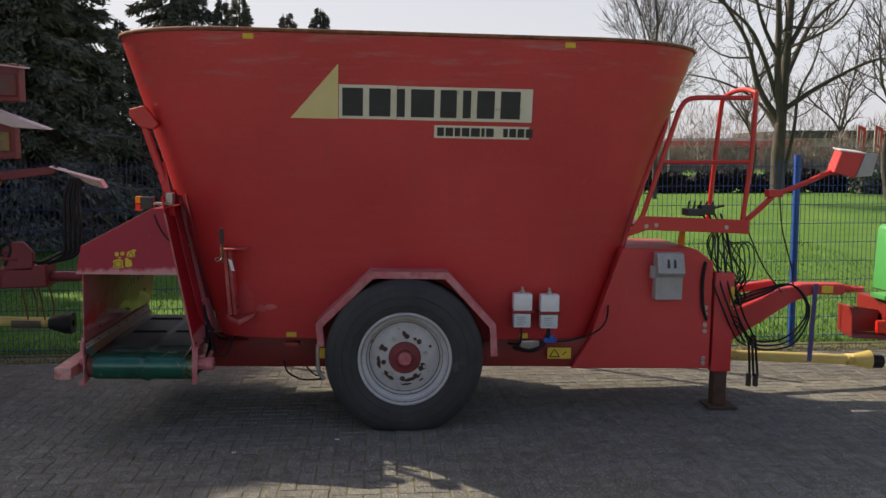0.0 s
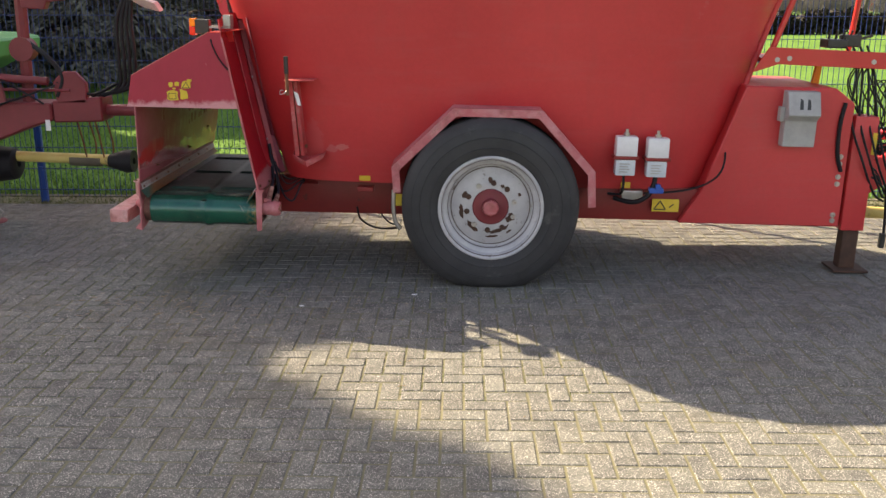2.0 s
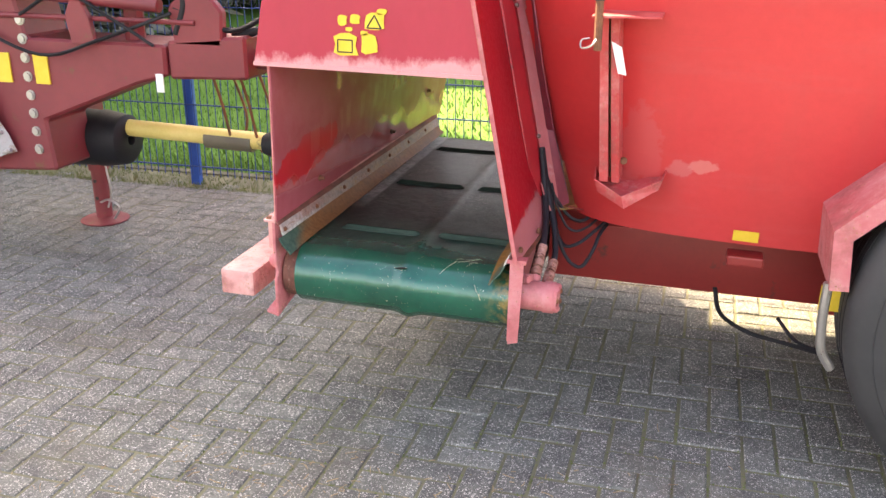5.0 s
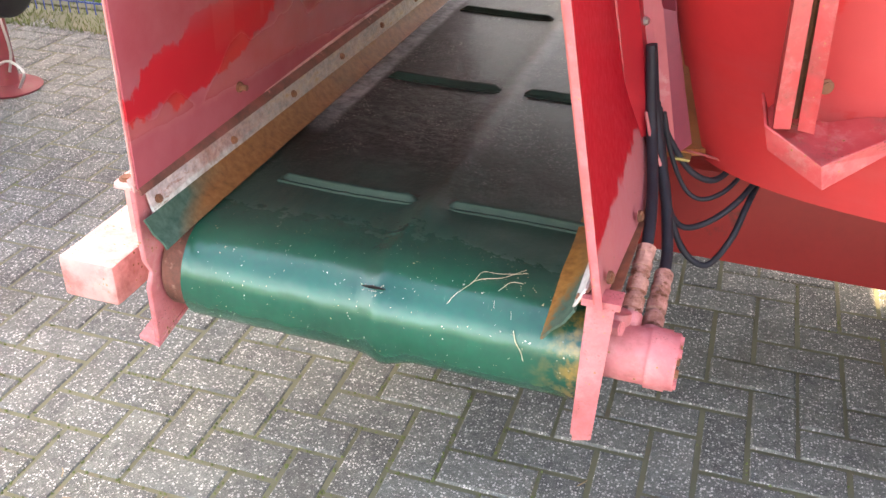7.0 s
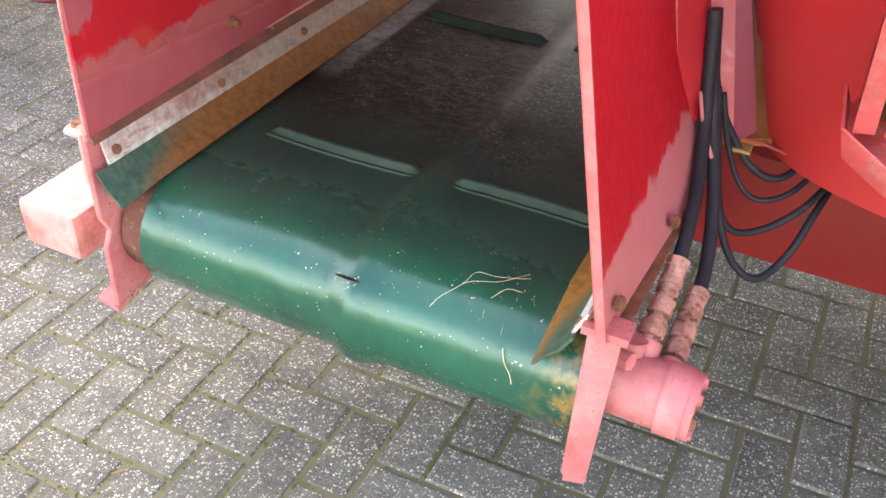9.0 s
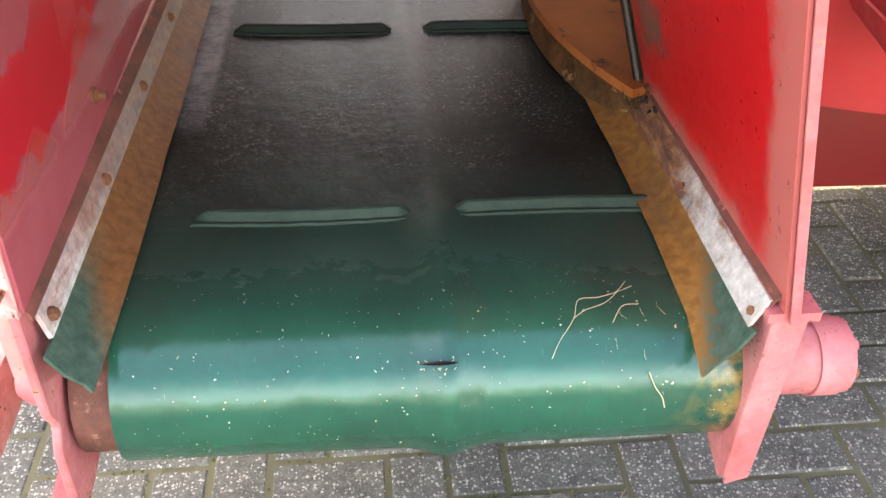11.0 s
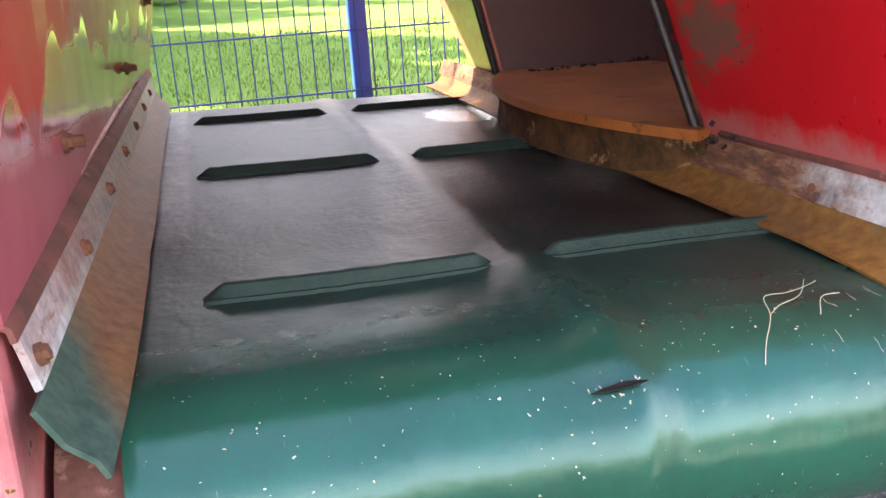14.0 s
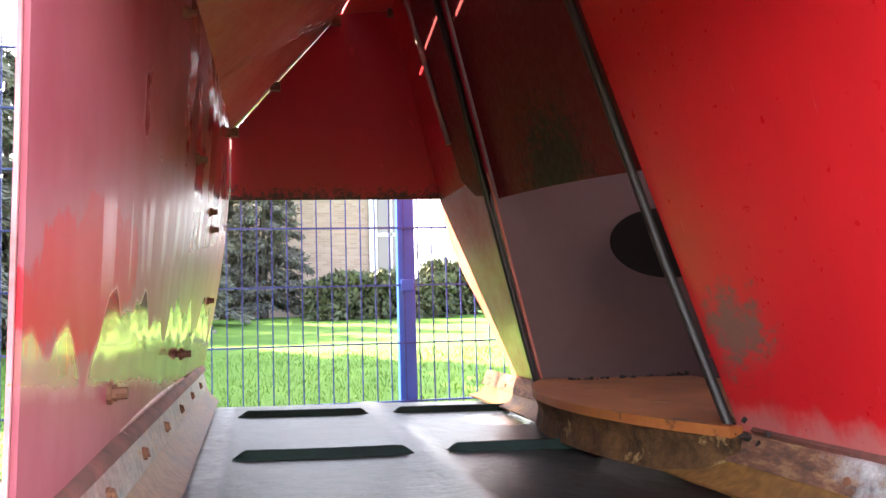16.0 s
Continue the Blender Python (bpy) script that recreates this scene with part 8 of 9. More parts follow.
slab(bm, [(4.26, 7.03, 0.475), (6.6, 7.03, 0.30), (6.6, 7.20, 0.30), (4.26, 7.20, 0.475)], (0, 0, 0.035), 0.006)
lf = part("lower_frame", bm, red_old_shaded, rm, "weathered red lower tray")
part("end_plate", slab(B(), [(4.26, 7.04, 0.50), (4.26, 7.04, 0.735), (4.275, 7.04, 0.74), (4.275, 7.04, 0.50)], (0, 0.24, 0)), red_dark, lf, "dark red end plate")
part("back_plate", slab(B(), [(4.26, 7.22, 0.50), (4.26, 7.22, 0.735), (4.62, 7.22, 0.68), (6.6, 7.22, 0.64), (6.6, 7.22, 0.40)], (0, 0.012, 0)), red_dark, lf, "dark red back plate")
part("cross_frame", box(B(), (4.6, 7.1, 0.52), (6.6, 7.6, 0.78), 0.01), red_dark, rm)
bolts([(4.66 + 0.09 * k, 7.1, 0.74) for k in range(5)], (0, -1, 0), red_old_shaded, rm, 0.025, 0.03)
part("lamp", box(B(), (4.50, 7.05, 0.50), (4.60, 7.10, 0.615), 0.014), red_lens, rm, "orange-red lamp")
part("stand", rod(B(), (5.2, 7.3, 0.0), (5.2, 7.3, 0.5), 0.05, 12), red_old_shaded, rm)
part("stand", rod(B(), (6.4, 7.3, 0.0), (6.4, 7.3, 0.5), 0.05, 12), red_old_shaded, rm)

# ---- trees, hedge and buildings beyond the fence ----
bark = surface("bark", (0.050, 0.043, 0.036), (0.115, 0.100, 0.085), 0.9, big=6, fine=30, bumps=0.8, dist=0.02, stretch=(1, 1, 0.25))
# needle tones lifted and greyed to stand for haze before the trees
needle = surface("hazed_needles", (0.090, 0.094, 0.080), (0.190, 0.190, 0.155), 0.85, big=0.9, fine=9, bumps=0, spec=0.1)
leaf = surface("hedge_leaves", (0.052, 0.062, 0.036), (0.13, 0.145, 0.082), 0.6, big=1.5, fine=14, bumps=0, spec=0.3)


def leaf_mesh(name, centres, dirs, length, width, seed, mat):
    """Many small pointed leaves, one kite each."""
    r = np.random.RandomState(seed)
    n = len(centres)
    d = dirs / (np.linalg.norm(dirs, axis=1, keepdims=True) + 1e-9)
    u = np.cross(d, r.normal(size=(n, 3)))
    u /= np.linalg.norm(u, axis=1, keepdims=True) + 1e-9
    L = (length * r.uniform(0.6, 1.3, n))[:, None]
    Wd = (width * r.uniform(0.6, 1.3, n))[:, None]
    v = np.stack([centres, centres + d * L * 0.45 + u * Wd, centres + d * L, centres + d * L * 0.45 - u * Wd], 1)
    me = bpy.data.meshes.new(name)
    me.from_pydata(v.reshape(-1, 3).tolist(), [], np.arange(4 * n).reshape(-1, 4).tolist())
    me.materials.append(mat)
    return me


def conifer(h, rad, seed, n_leaf=52000):
    e = thing("conifer", (0, 0, 0), "tall dark spruce with drooping branches", "tree", "spruces behind the fence")
    part("trunk", rod(B(), (0, 0, -0.3), (0, 0, h), 0.16, 8, 0.02), bark, e)
    r = np.random.RandomState(seed)
    c, d = [], []
    nb = 110
    for k in range(nb):
        f = (k + 0.5) / nb
        z = 0.4 + (h - 0.45) * f
        length = rad * (1 - f) ** 0.75 * r.uniform(0.65, 1.12) + 0.12
        a = k * 2.399 + r.uniform(-0.4, 0.4)
        m = max(12, int(n_leaf / nb * 1.7 * (length / rad)))
        t = r.uniform(0.1, 1, m) ** 0.7
        droop = -0.32 * length * t ** 1.6 + 0.12 * length * t
        side = r.normal(0, 0.16 * length, m) * t
        x = np.cos(a) * length * t - np.sin(a) * side
        y = np.sin(a) * length * t + np.cos(a) * side
        zz = z + droop + r.normal(0, 0.05, m)
        c.append(np.stack([x, y, zz], 1))
        d.append(np.stack([np.cos(a) + r.normal(0, 0.6, m), np.sin(a) + r.normal(0, 0.6, m), r.normal(-0.5, 0.4, m)], 1))
    ob = new("crown", leaf_mesh("crown", np.concatenate(c), np.concatenate(d), 0.15, 0.024, seed, needle))
    ob.parent = e
    return e


con_a, con_b = conifer(7.0, 1.75, 4), conifer(7.0, 1.6, 9)
places = [(-5.45, 20.6, 0.66), (-8.2, 22.0, 1.35), (-9.6, 19.6, 1.3), (-10.6, 18.5, 1.2), (-6.4, 19.5, 1.05), (-6.8, 18.2, 1.15), (-3.4, 24.5, 0.80), (-8.6, 18.4, 1.2),
          (-14.05, 14.6, 0.9, 2.8), (-17.0, 16.5, 2.3), (-19.0, 14.0, 2.2), (-17.0, 20.5, 2.3), (-22.0, 17.0, 2.3), (-11.62, 13.2, 1.62), (-12.3, 15.6, 1.78), (-17.8, 15.2, 2.35), (-16.5, 15.0, 2.45), (-14.9, 14.9, 1.1, 3.0), (-15.6, 14.7, 1.3, 2.4),
          (-1.5, 28.3, 0.80), (-6.2, 29.5, 1.25), (-2.7, 30.2, 0.85), (-9.5, 27.0, 1.4), (-4.6, 29.0, 0.82), (-12.25, 14.75, 2.6, 1.775)]
# unseen spruces, placed and stretched to cast the shade on the paving
SHADE_TREES = set(range(8, 19)) | {24}
for k, (x, y, s, *tall) in enumerate(places):
    if k in SHADE_TREES:
        x, y = x - {13: 0.17, 24: -0.10}.get(k, 0.35), y - (0.45 if k < 24 else 0.47)
    src = con_a if k % 2 == 0 else con_b
    m = Matrix.Translation((x, y, lawn_z(x, y) - 0.02)) @ Matrix.Rotation(k * 1.3, 4, "Z") @ Matrix.Diagonal((s, s, tall[0] if tall else s * (1 + 0.04 * (k % 3)), 1))
    if k < 2:
        src.matrix_basis = m
    else:
        src0 = src
        o = copy_thing(src0, Matrix())
        o.matrix_basis = m


def bare_tree(name, at, h, seed, label, trunk=0.2, depth=5, first=0.28, kids=(4, 5, 5, 4, 3), open_=0.55, buds=None):
    """Trunk, limbs and twigs grown by forking; buds are sparse young leaves near the tips."""
    e = thing(name, at, label, "tree")
    r = random.Random(seed)
    bm, bt, tips = B(), B(), []

    def grow(p, d, length, rad, lvl):
        q = p + d * length
        mid = (p + q) / 2 + Vector((r.uniform(-1, 1), r.uniform(-1, 1), r.uniform(-0.3, 0.8))) * length * 0.07
        hose(bm if lvl < 2 else bt, [p, mid, q], rad, 8 if lvl < 2 else (5 if lvl < 3 else 3), 3 if lvl < 3 else 2, True, rad * (0.72 if lvl < depth else 0.4))
        if lvl >= depth - 1:
            tips.append((q, d))
        if lvl >= depth:
            return
        n = kids[min(lvl, len(kids) - 1)]
        turn = r.uniform(0, math.tau)
        for k in range(n):
            f = 1.0 if k == 0 else (r.uniform(0.30, 1.0) if lvl else r.uniform(0.72, 1.0))
            side = Matrix.Rotation(turn + k * 2.4, 3, d) @ d.orthogonal().normalized()
            tilt = r.uniform(0.12, 0.3) if k == 0 else r.uniform(0.55, 1.15) * open_ * 1.35
            nd = (d * math.cos(tilt) + side * math.sin(tilt) + Vector((0, 0, 0.13))).normalized()
            base = p + (mid - p) * (f * 2) if f < 0.5 else mid + (q - mid) * (f * 2 - 1)
            grow(base, nd, length * (r.uniform(0.70, 0.86) if k == 0 else r.uniform(0.48, 0.80)), max(0.0055, rad * (0.68 if k == 0 else r.uniform(0.36, 0.55))), lvl + 1)

    grow(Vector(at), Vector((0.02, 0, 1)).normalized(), h * first, trunk, 0)
    part("trunk", bm, bark, e, smooth=60)
    part("twig", bt, bark, e, kind="stuff")
    if buds:
        rr = np.random.RandomState(seed)
        c = np.array([tuple(q) for q, _ in tips])
        c = np.repeat(c, buds, 0) + rr.normal(0, 0.16, (len(c) * buds, 3))
        ob = new("young_leaf", leaf_mesh("young_leaf", c, rr.normal(size=(len(c), 3)), 0.07, 0.02, seed, bud_mat))
        ob.parent = e
        tagged(ob, kind="stuff")
    return e


bud_mat = surface("young_leaves", (0.10, 0.13, 0.03), (0.22, 0.25, 0.07), 0.7, big=2, fine=20, bumps=0)


def limbed_tree(name, at, label, seed, stems, limbs):
    """A large bare tree: given stems and limbs (points from the foot, radius), each set with arching branches, forks and twigs."""
    e = thing(name, at, label, "tree")
    r = random.Random(seed)
    o = Vector(at)
    bt = B()

    def side_shoots(ps, rad, lvl):
        span = sum(((b - a).length for a, b in zip(ps, ps[1:])), 0.0)
        n = (7, 6, 5)[lvl]
        turn = r.uniform(0, math.tau)
        for k in range(n):
            f = (0.22 if lvl == 0 else 0.30) + (0.78 if lvl == 0 else 0.70) * (k + r.uniform(0, 1)) / n
            i = min(int(f * (len(ps) - 1)), len(ps) - 2)
            base = ps[i].lerp(ps[i + 1], f * (len(ps) - 1) - i)
            d = (ps[i + 1] - ps[i]).normalized()
            side = Matrix.Rotation(turn + k * 2.4 + r.uniform(-0.5, 0.5), 3, d) @ d.orthogonal().normalized()
            a = r.uniform(0.55, 1.05)
            nd = (d * math.cos(a) + side * math.sin(a)).normalized()
            ln = span * (1.12 - 0.75 * f) * r.uniform(0.34, 0.56)
            q = base + nd * ln
            bend = Vector((r.uniform(-1, 1), r.uniform(-1, 1), r.uniform(-1.4, 0.6))) * ln * 0.13
            m1, m2 = base.lerp(q, 0.35) + bend, base.lerp(q, 0.7) + bend * 0.8
            q = q + Vector((0, 0, ln * r.uniform(-0.06, 0.16)))
            nr = max(0.007, rad * (1 - 0.55 * f) * r.uniform(0.30, 0.46))
            hose(bt, [base, m1, m2, q], nr, 5 if lvl == 0 else 3, 2, True, max(0.005, nr * 0.35))
            if lvl < 2:
                side_shoots([base, m1, m2, q], nr, lvl + 1)

    for nm, group in (("trunk", stems), ("limb", limbs)):
        for pts, rad in group:
            ps = [o + Vector(p) for p in pts]
            part(nm, hose(B(), ps, rad, 10, 4, True, rad * (0.5 if nm == "trunk" else 0.22)), bark, e, smooth=60)
            if rad < 0.24:
                side_shoots(ps, rad, 0)
    part("twig", bt, bark, e, kind="stuff")
    return e


limbed_tree("bare_tree", (13.95, 30.2, 0.68), "large bare tree with several upright stems and arching limbs", 5,
            [([(0, 0, -0.1), (-0.02, 0, 1.2), (0.05, 0, 2.6), (0.16, 0.1, 3.8)], 0.27),
             ([(0.10, 0.05, 3.2), (0.20, 0.1, 4.6), (0.32, 0.2, 6.4), (0.50, 0.3, 8.6), (0.45, 0.3, 11.5)], 0.17),
             ([(0.0, -0.1, 2.4), (-0.22, -0.2, 4.2), (-0.25, -0.2, 6.2), (-0.5, -0.3, 8.4), (-0.7, -0.3, 10.5)], 0.13)],
            [([(0.22, 0.0, 0.7), (0.42, -0.2, 2.2), (0.50, -0.3, 3.4), (0.9, -0.6, 4.6), (1.2, -0.8, 6.4)], 0.075),
             ([(-0.05, 0, 2.5), (-0.7, 0.2, 3.7), (-1.1, 0.3, 5.2), (-1.9, 0.5, 6.6), (-2.9, 0.6, 8.3)], 0.12),
             ([(-0.05, 0.1, 3.2), (-0.8, -0.4, 4.6), (-1.6, -0.9, 5.6), (-3.0, -1.3, 6.5), (-4.0, -1.4, 6.9)], 0.09),
             ([(0.1, -0.1, 2.9), (0.9, -0.4, 3.5), (1.7, -0.7, 4.0), (2.8, -1.0, 4.5), (4.0, -1.2, 4.5)], 0.10),
             ([(0.2, 0.1, 4.0), (0.8, 0.5, 5.0), (1.5, 0.9, 6.0), (2.8, 1.4, 7.0), (4.2, 1.7, 7.8)], 0.11),
             ([(0.25, 0.1, 4.9), (0.8, -0.1, 6.3), (1.3, -0.2, 8.0), (1.9, -0.2, 10.2)], 0.09),
             ([(-0.2, -0.2, 4.6), (-0.9, -0.4, 5.8), (-1.4, -0.4, 7.6), (-2.0, -0.3, 9.6)], 0.08),
             ([(0.0, 0.1, 2.2), (-0.5, 0.9, 3.3), (-1.6, 1.6, 4.0), (-2.9, 2.0, 4.3)], 0.07),
             ([(0.1, 0.1, 3.6), (0.4, 1.2, 4.9), (1.2, 2.0, 6.2), (1.6, 2.6, 7.8)], 0.08)])
bare_tree("birch_tree", (8.8, 27.5, 0.65), 11, 12, "slender tree with sparse young leaves", 0.08, 5, 0.28, (4, 5, 5, 5, 4), 0.4, 4)
bare_tree("bare_tree", (15.8, 26.5, 0.65), 10, 8, "slender bare tree with fine twigs", 0.12, 5, 0.28, (4, 5, 5, 4, 3))
bare_tree("bare_tree", (19.5, 46.0, 0.7), 10, 22, "bare leafless tree with fine twigs", 0.14, 4, 0.28, (4, 5, 5, 4))
bare_tree("bare_tree", (12.0, 52.0, 0.7), 10, 31, "bare leafless tree with fine twigs", 0.14, 4, 0.28, (4, 5, 5, 4))
bare_tree("bare_tree", (29.0, 55.0, 0.7), 11, 41, "bare leafless tree with fine twigs", 0.14, 4, 0.28, (4, 5, 5, 4))


def hedge(x0, x1, y0, y1, z0, z1, n, seed, label, mat=None, size=0.16):
    r = np.random.RandomState(seed)
    c = np.stack([r.uniform(x0, x1, n), r.uniform(y0, y1, n), z0 + (z1 - z0) * r.uniform(0, 1, n) ** 0.7], 1)
    c[:, 2] += 0.08 * np.sin(c[:, 0] * 2.1) + 0.06 * np.sin(c[:, 0] * 5.3 + 1)
    me = leaf_mesh("hedge", c, r.normal(size=(n, 3)) + np.array([0, -0.4, 0.4]), size, size * 0.36, seed, mat or leaf)
    return tagged(new("hedge", me), label, "hedge", kind="stuff")


# near-black leaf colour carries the shade on the hedge's face
hedge_shaded = surface("shaded_hedge_leaves", (0.016, 0.015, 0.012), (0.045, 0.038, 0.026), 0.7, big=1.5, fine=14, bumps=0, spec=0.2)
hedge(6, 22.5, 31.0, 32.0, 0.65, 1.35, 26000, 3, "trimmed hedge at the lawn's end, coloured near black for shade", hedge_shaded)
hedge(16.5, 24.0, 29.5, 30.4, 0.6, 1.55, 9000, 7, "olive green trimmed hedge", leaf)
hedge(-0.6, 2.6, 25.2, 26.6, 0.55, 1.55, 14000, 5, "round clipped green shrubs before the house", leaf)
hedge(2.3, 4.6, 26.5, 28.0, 0.6, 1.9, 12000, 6, "round clipped green shrubs before the house", leaf)
hedge(-14, -2.4, 20.5, 21.5, 0.3, 2.2, 34000, 15, "dense dark shrubs below the spruces", needle, 0.11)


def brick_wall_material():
    m, nt, b, geo = start("house_brick", 0.85)
    sep = nt.nodes.new("ShaderNodeSeparateXYZ")
    nt.links.new(geo, sep.inputs[0])
    com = nt.nodes.new("ShaderNodeCombineXYZ")
    nt.links.new(calc(nt, "ADD", sep.outputs["X"], sep.outputs["Y"]), com.inputs[0])
    nt.links.new(sep.outputs["Z"], com.inputs[1])
    br = nt.nodes.new("ShaderNodeTexBrick")
    br.inputs["Scale"].default_value = 1
    br.inputs["Brick Width"].default_value, br.inputs["Row Height"].default_value, br.inputs["Mortar Size"].default_value = 0.22, 0.065, 0.006
    br.inputs["Color1"].default_value, br.inputs["Color2"].default_value = (0.31, 0.21, 0.16, 1), (0.40, 0.29, 0.23, 1)
    br.inputs["Mortar"].default_value = (0.34, 0.31, 0.27, 1)
    nt.links.new(com.outputs[0], br.inputs["Vector"])
    nt.links.new(br.outputs[0], b.inputs["Base Color"])
    return m


house_brick = brick_wall_material()
white_trim = surface("white_trim", (0.68, 0.68, 0.66), (0.78, 0.78, 0.76), 0.5, big=3, fine=30, bumps=0)
roof_mat = surface("dark_roof", (0.05, 0.045, 0.04), (0.09, 0.08, 0.07), 0.85, big=2, fine=20)


def glass():
    m, nt, b, geo = start("window_glass", 0.05)
    b.inputs["Base Color"].default_value = (0.03, 0.035, 0.04, 1)
    b.inputs["Specular IOR Level"].default_value = 0.8
    return m


glass_mat = glass()
house = thing("house", (4, 32, 0.7), "low brick house with white window frames behind clipped shrubs", "house")
bm = B()
box(bm, (-6, 31.0, 0.4), (1.45, 38, 4.9))
part("wall", bm, house_brick, house, "brown brick wall")
box_ = box(B(), (1.45, 31.3, 0.4), (2.7, 38, 4.9))
part("wall", box_, white_trim, house, "white rendered recess")
for x0 in (1.45, 2.5):
    part("pilaster", box(B(), (x0, 30.9, 0.6), (x0 + 0.22, 31.25, 4.9), 0.01), white_trim, house, "white pilaster")
wd = part("window", box(B(), (1.72, 31.15, 1.0), (2.48, 31.32, 4.2)), glass_mat, house)
part("window_frame", box(box(box(B(), (1.70, 31.1, 0.9), (2.5, 31.2, 1.0)), (1.70, 31.1, 2.9), (2.5, 31.2, 3.0)), (2.07, 31.1, 1.0), (2.13, 31.2, 4.2)), white_trim, wd)
bm = B()
slab(bm, [(-6.4, 30.6, 4.9), (3.0, 30.6, 4.9), (3.0, 34.5, 6.3), (-6.4, 34.5, 6.3)], (0, 0, 0.15))
slab(bm, [(-6.4, 38.4, 4.9), (3.0, 38.4, 4.9), (3.0, 34.5, 6.3), (-6.4, 34.5, 6.3)], (0, 0, 0.15))
part("roof", bm, roof_mat, house)

# far showroom, flags, lamp post and cars
shop = thing("showroom", (26, 64, 0.7), "low showroom with red fascia and glass front", "building")
part("wall", box(B(), (14, 62, 0.6), (46, 74, 2.95)), surface("pale_cladding", (0.45, 0.45, 0.46), (0.58, 0.58, 0.58), 0.6, big=1, fine=8, bumps=0), shop)
red_panel = surface("red_fascia", (0.55, 0.03, 0.03), (0.65, 0.05, 0.04), 0.5, big=1, fine=10, bumps=0)
part("fascia", box(B(), (13.8, 61.7, 2.35), (30, 62, 2.75), 0.02), red_panel, shop, "red fascia")
part("roof", box(B(), (28, 61, 2.95), (46.5, 74, 3.5), 0.02), roof_mat, shop)
for k in range(10):
    wn_ = part("window", box(B(), (15 + 3 * k, 61.85, 0.8), (17.4 + 3 * k, 62.0, 2.3)), glass_mat, shop)
    part("frame", box(B(), (17.4 + 3 * k, 61.7, 0.7), (17.75 + 3 * k, 62.0, 2.34)), red_panel if k % 2 else white_trim, wn_)

shop.location, shop.scale = (36.0, 87.0, 0.7), (1.38, 1.0, 1.3)


def banner(x, y):
    e = thing("banner_flag", (x, y, 0.7), "red and white advertising flag on a slim pole", "flag", "flags by the showroom")
    part("pole", rod(B(), (x, y, 0.7), (x + 0.1, y, 4.2), 0.03, 8), white_trim, e)
    fl = part("cloth", slab(B(), [(x + 0.06, y, 2.2), (x + 0.62, y, 2.35), (x + 0.72, y, 3.9), (x + 0.12, y, 4.15)], (0, 0.01, 0)), red_panel, e, "red cloth")
    part("print_bars", slab(slab(B(), [(x + 0.24, y - 0.01, 2.6), (x + 0.30, y - 0.01, 2.6), (x + 0.36, y - 0.01, 3.8), (x + 0.30, y - 0.01, 3.8)], (0, 0.005, 0)), [(x + 0.40, y - 0.01, 2.7), (x + 0.46, y - 0.01, 2.7), (x + 0.5, y - 0.01, 3.7), (x + 0.44, y - 0.01, 3.7)], (0, 0.005, 0)), white_trim, fl, "white bars for unreadable print")


banner(33.8, 62.0)
banner(35.4, 62.6)


def parked_car(x, y, label, body, turn=0.0):
    e = thing("parked_car", (x, y, 0.7), label, "car", "cars parked by the showroom", turn=Matrix.Rotation(turn, 4, "Z"))
    z = 0.7
    prof = [(-2.1, 0.35), (-2.1, 0.75), (-1.5, 0.9), (-0.9, 1.38), (0.8, 1.42), (1.5, 0.98), (2.05, 0.85), (2.1, 0.35)]
    part("body", slab(B(), [(x + a, y - 0.85, z + b) for a, b in prof], (0, 1.7, 0), 0.05), body, e, smooth=40)
    part("side_window", slab(B(), [(x - 1.25, y - 0.862, z + 0.92), (x - 0.85, y - 0.862, z + 1.28), (x + 0.72, y - 0.862, z + 1.32), (x + 1.2, y - 0.862, z + 0.98)], (0, 0.02, 0)), glass_mat, e)
    for dx in (-1.3, 1.3):
        w = part("wheel", lathe(B(), [(0.2, 0), (0.32, 0), (0.33, 0.05), (0.33, 0.2), (0.2, 0.2)], (x + dx, y - 0.86, z + 0.33), "y", 24), rubber, e, smooth=40)
        part("rim", lathe(B(), [(0.001, 0.02), (0.2, 0.02), (0.2, 0.06), (0.001, 0.06)], (x + dx, y - 0.86, z + 0.33), "y", 20), steel, w)
    for dx, mt, nm in ((-2.08, red_lens, "tail_light"), (2.0, white_plastic, "headlight")):
        part(nm, box(B(), (x + dx - 0.06, y - 0.87, z + 0.68), (x + dx + 0.1, y - 0.6, z + 0.8), 0.01), mt, e)


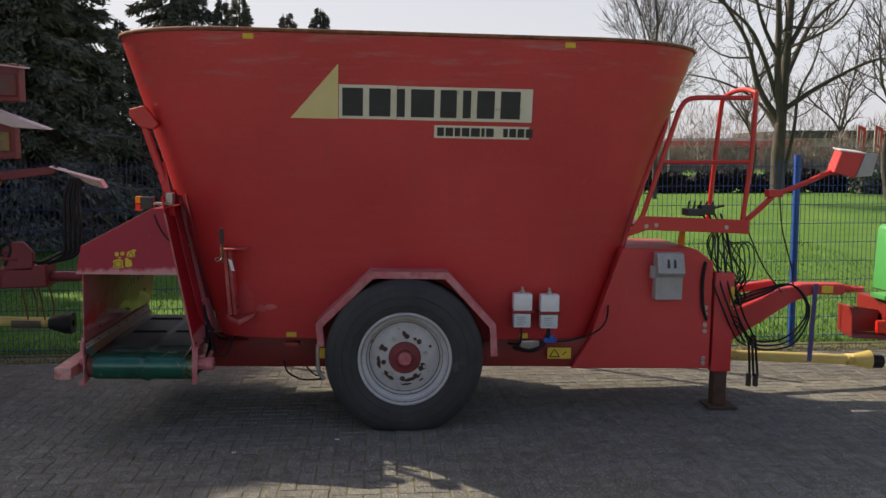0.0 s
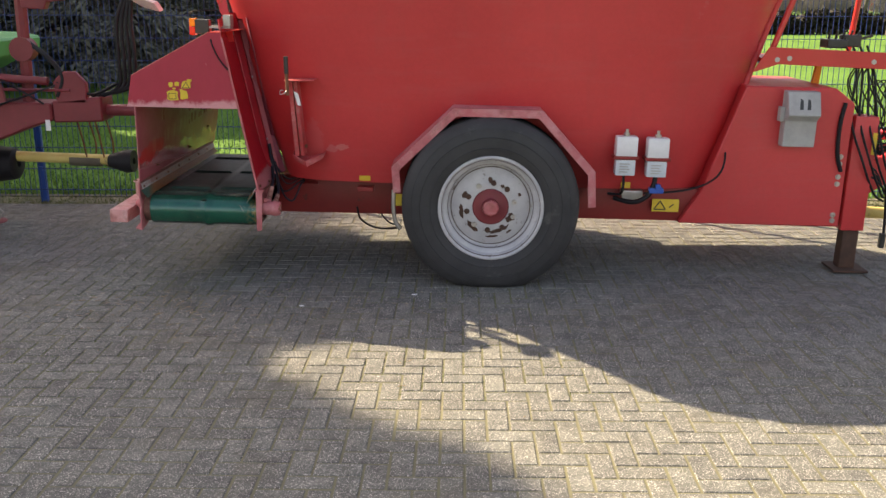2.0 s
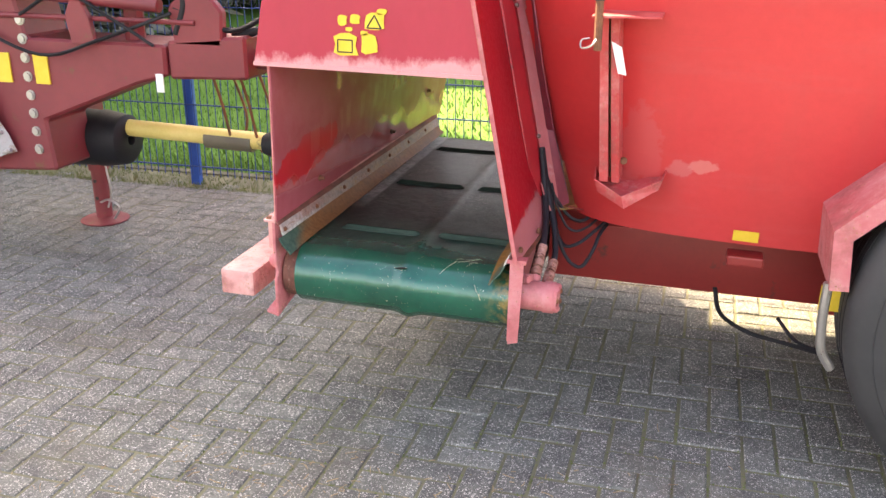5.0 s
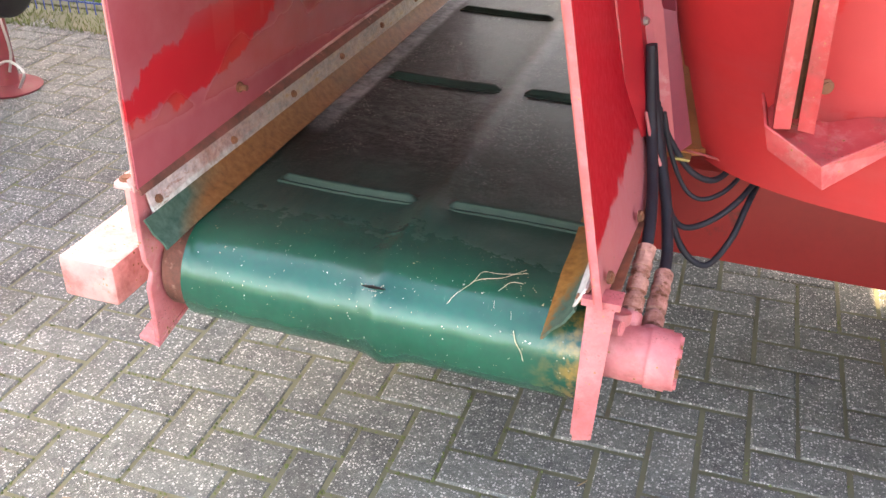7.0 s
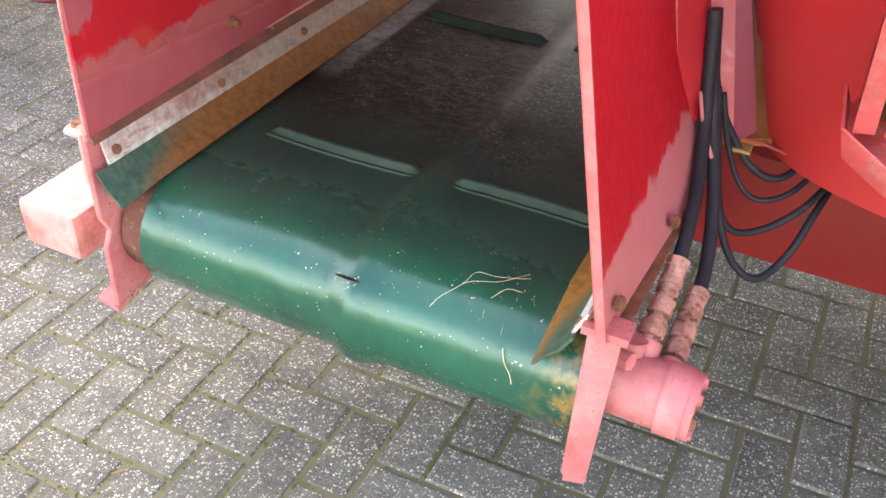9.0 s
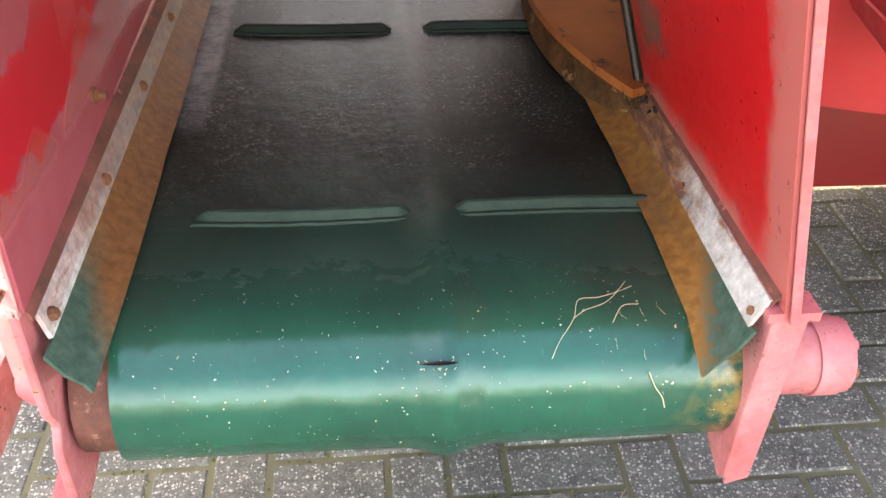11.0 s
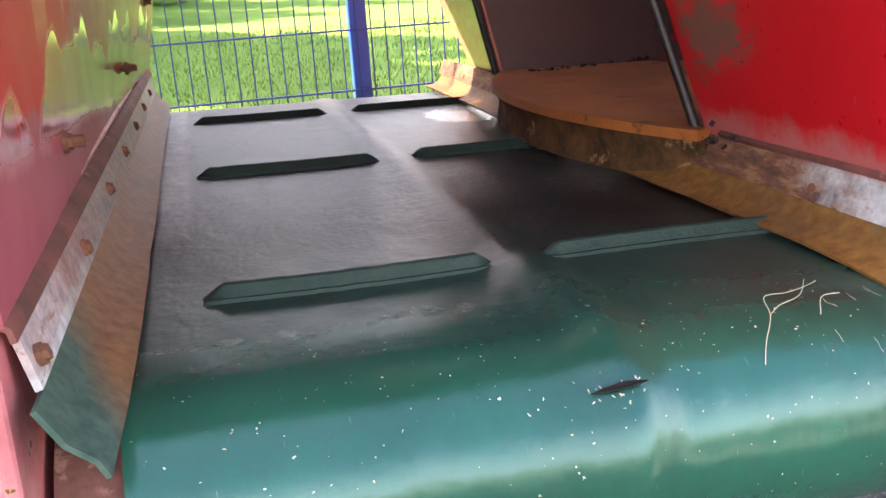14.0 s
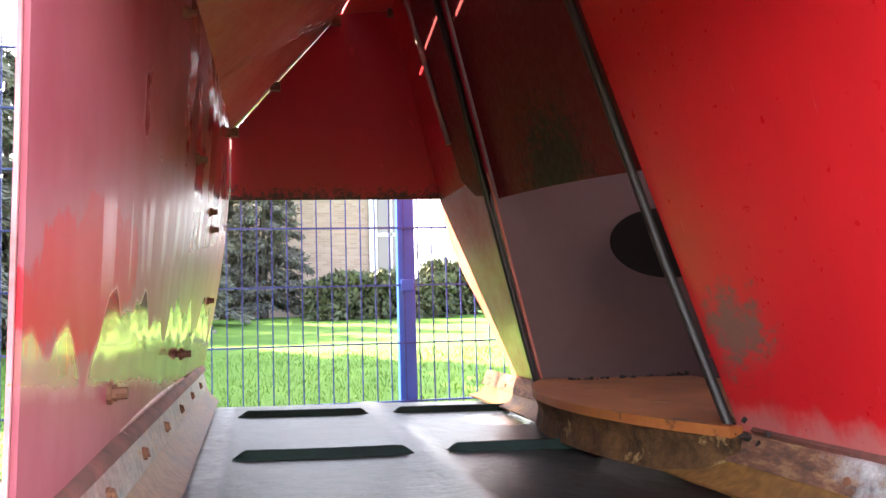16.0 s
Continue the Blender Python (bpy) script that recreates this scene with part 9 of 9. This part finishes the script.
car_white = surface("white_car_paint", (0.70, 0.71, 0.72), (0.78, 0.78, 0.79), 0.25, big=3, fine=20, bumps=0, coat=0.6)
parked_car(24.2, 80.0, "white parked car beyond the hedge", car_white)
parked_car(39.6, 80.0, "white parked car beyond the hedge", car_white, 0.2)
parked_car(31.6, 80.5, "dark parked car beyond the hedge", surface("dark_car_paint", (0.03, 0.035, 0.05), (0.05, 0.055, 0.07), 0.25, big=3, fine=20, bumps=0, coat=0.6))
lampost = thing("street_lamp", (16.5, 50.0, 0.7), "grey street lamp beyond the lawn", "lamp post")
part("pole", rod(B(), (16.5, 50, 0.7), (16.5, 50, 4.4), 0.06, 8), grey_plastic, lampost)
part("head", lathe(B(), [(0.001, 4.3), (0.25, 4.42), (0.28, 4.5), (0.1, 4.6), (0.001, 4.62)], (16.5, 50, 0), "z", 16), white_trim, lampost, smooth=40)

# twiggy brown shrubs before the showroom
def shrub(r, n):
    k = r.randint(0, 9, n)
    cx_ = np.array([15.5, 17.2, 19.0, 20.6, 23.4, 25.4, 27.6, 30.5, 33.0])[k]
    sz = np.array([1.5, 1.1, 1.6, 1.2, 1.7, 1.3, 1.5, 1.2, 1.4])[k]
    u = r.normal(size=(n, 3))
    u /= np.linalg.norm(u, axis=1, keepdims=True)
    rad = r.uniform(0, 1, n) ** 0.6
    return np.stack([cx_ + u[:, 0] * rad * sz * 1.2, 52 + u[:, 1] * rad * sz, 0.9 + np.abs(u[:, 2]) * rad * sz * 1.5], 1)


# long far row of woods closing the view
def far_woods(name, label, n, fn, seed, size, mat):
    r = np.random.RandomState(seed)
    c = fn(r, n)
    me = leaf_mesh(name, c, r.normal(size=(n, 3)) * 0.5 + np.array([0, 0, 1.0]), size, size * 0.022, seed, mat)
    return tagged(new(name, me), label, "woods", kind="stuff")


def ring(r, n):
    a = r.uniform(0, math.tau, n)
    d = 92 + r.uniform(0, 14, n)
    top = 6 + 2.2 * np.sin(a * 23) + 1.5 * np.sin(a * 61 + 1)
    return np.stack([d * np.cos(a), d * np.sin(a), r.uniform(0, 1, n) ** 1.3 * top], 1)


twig_mat = surface("bare_twigs", (0.20, 0.165, 0.145), (0.32, 0.28, 0.25), 0.9, big=0.3, fine=3, bumps=0)
far_woods("far_woods", "bare woods in the far distance", 150000, ring, 77, 1.3, twig_mat)
far_woods("shrubs", "twiggy brown shrubs before the showroom", 26000, shrub, 78, 0.55, twig_mat)
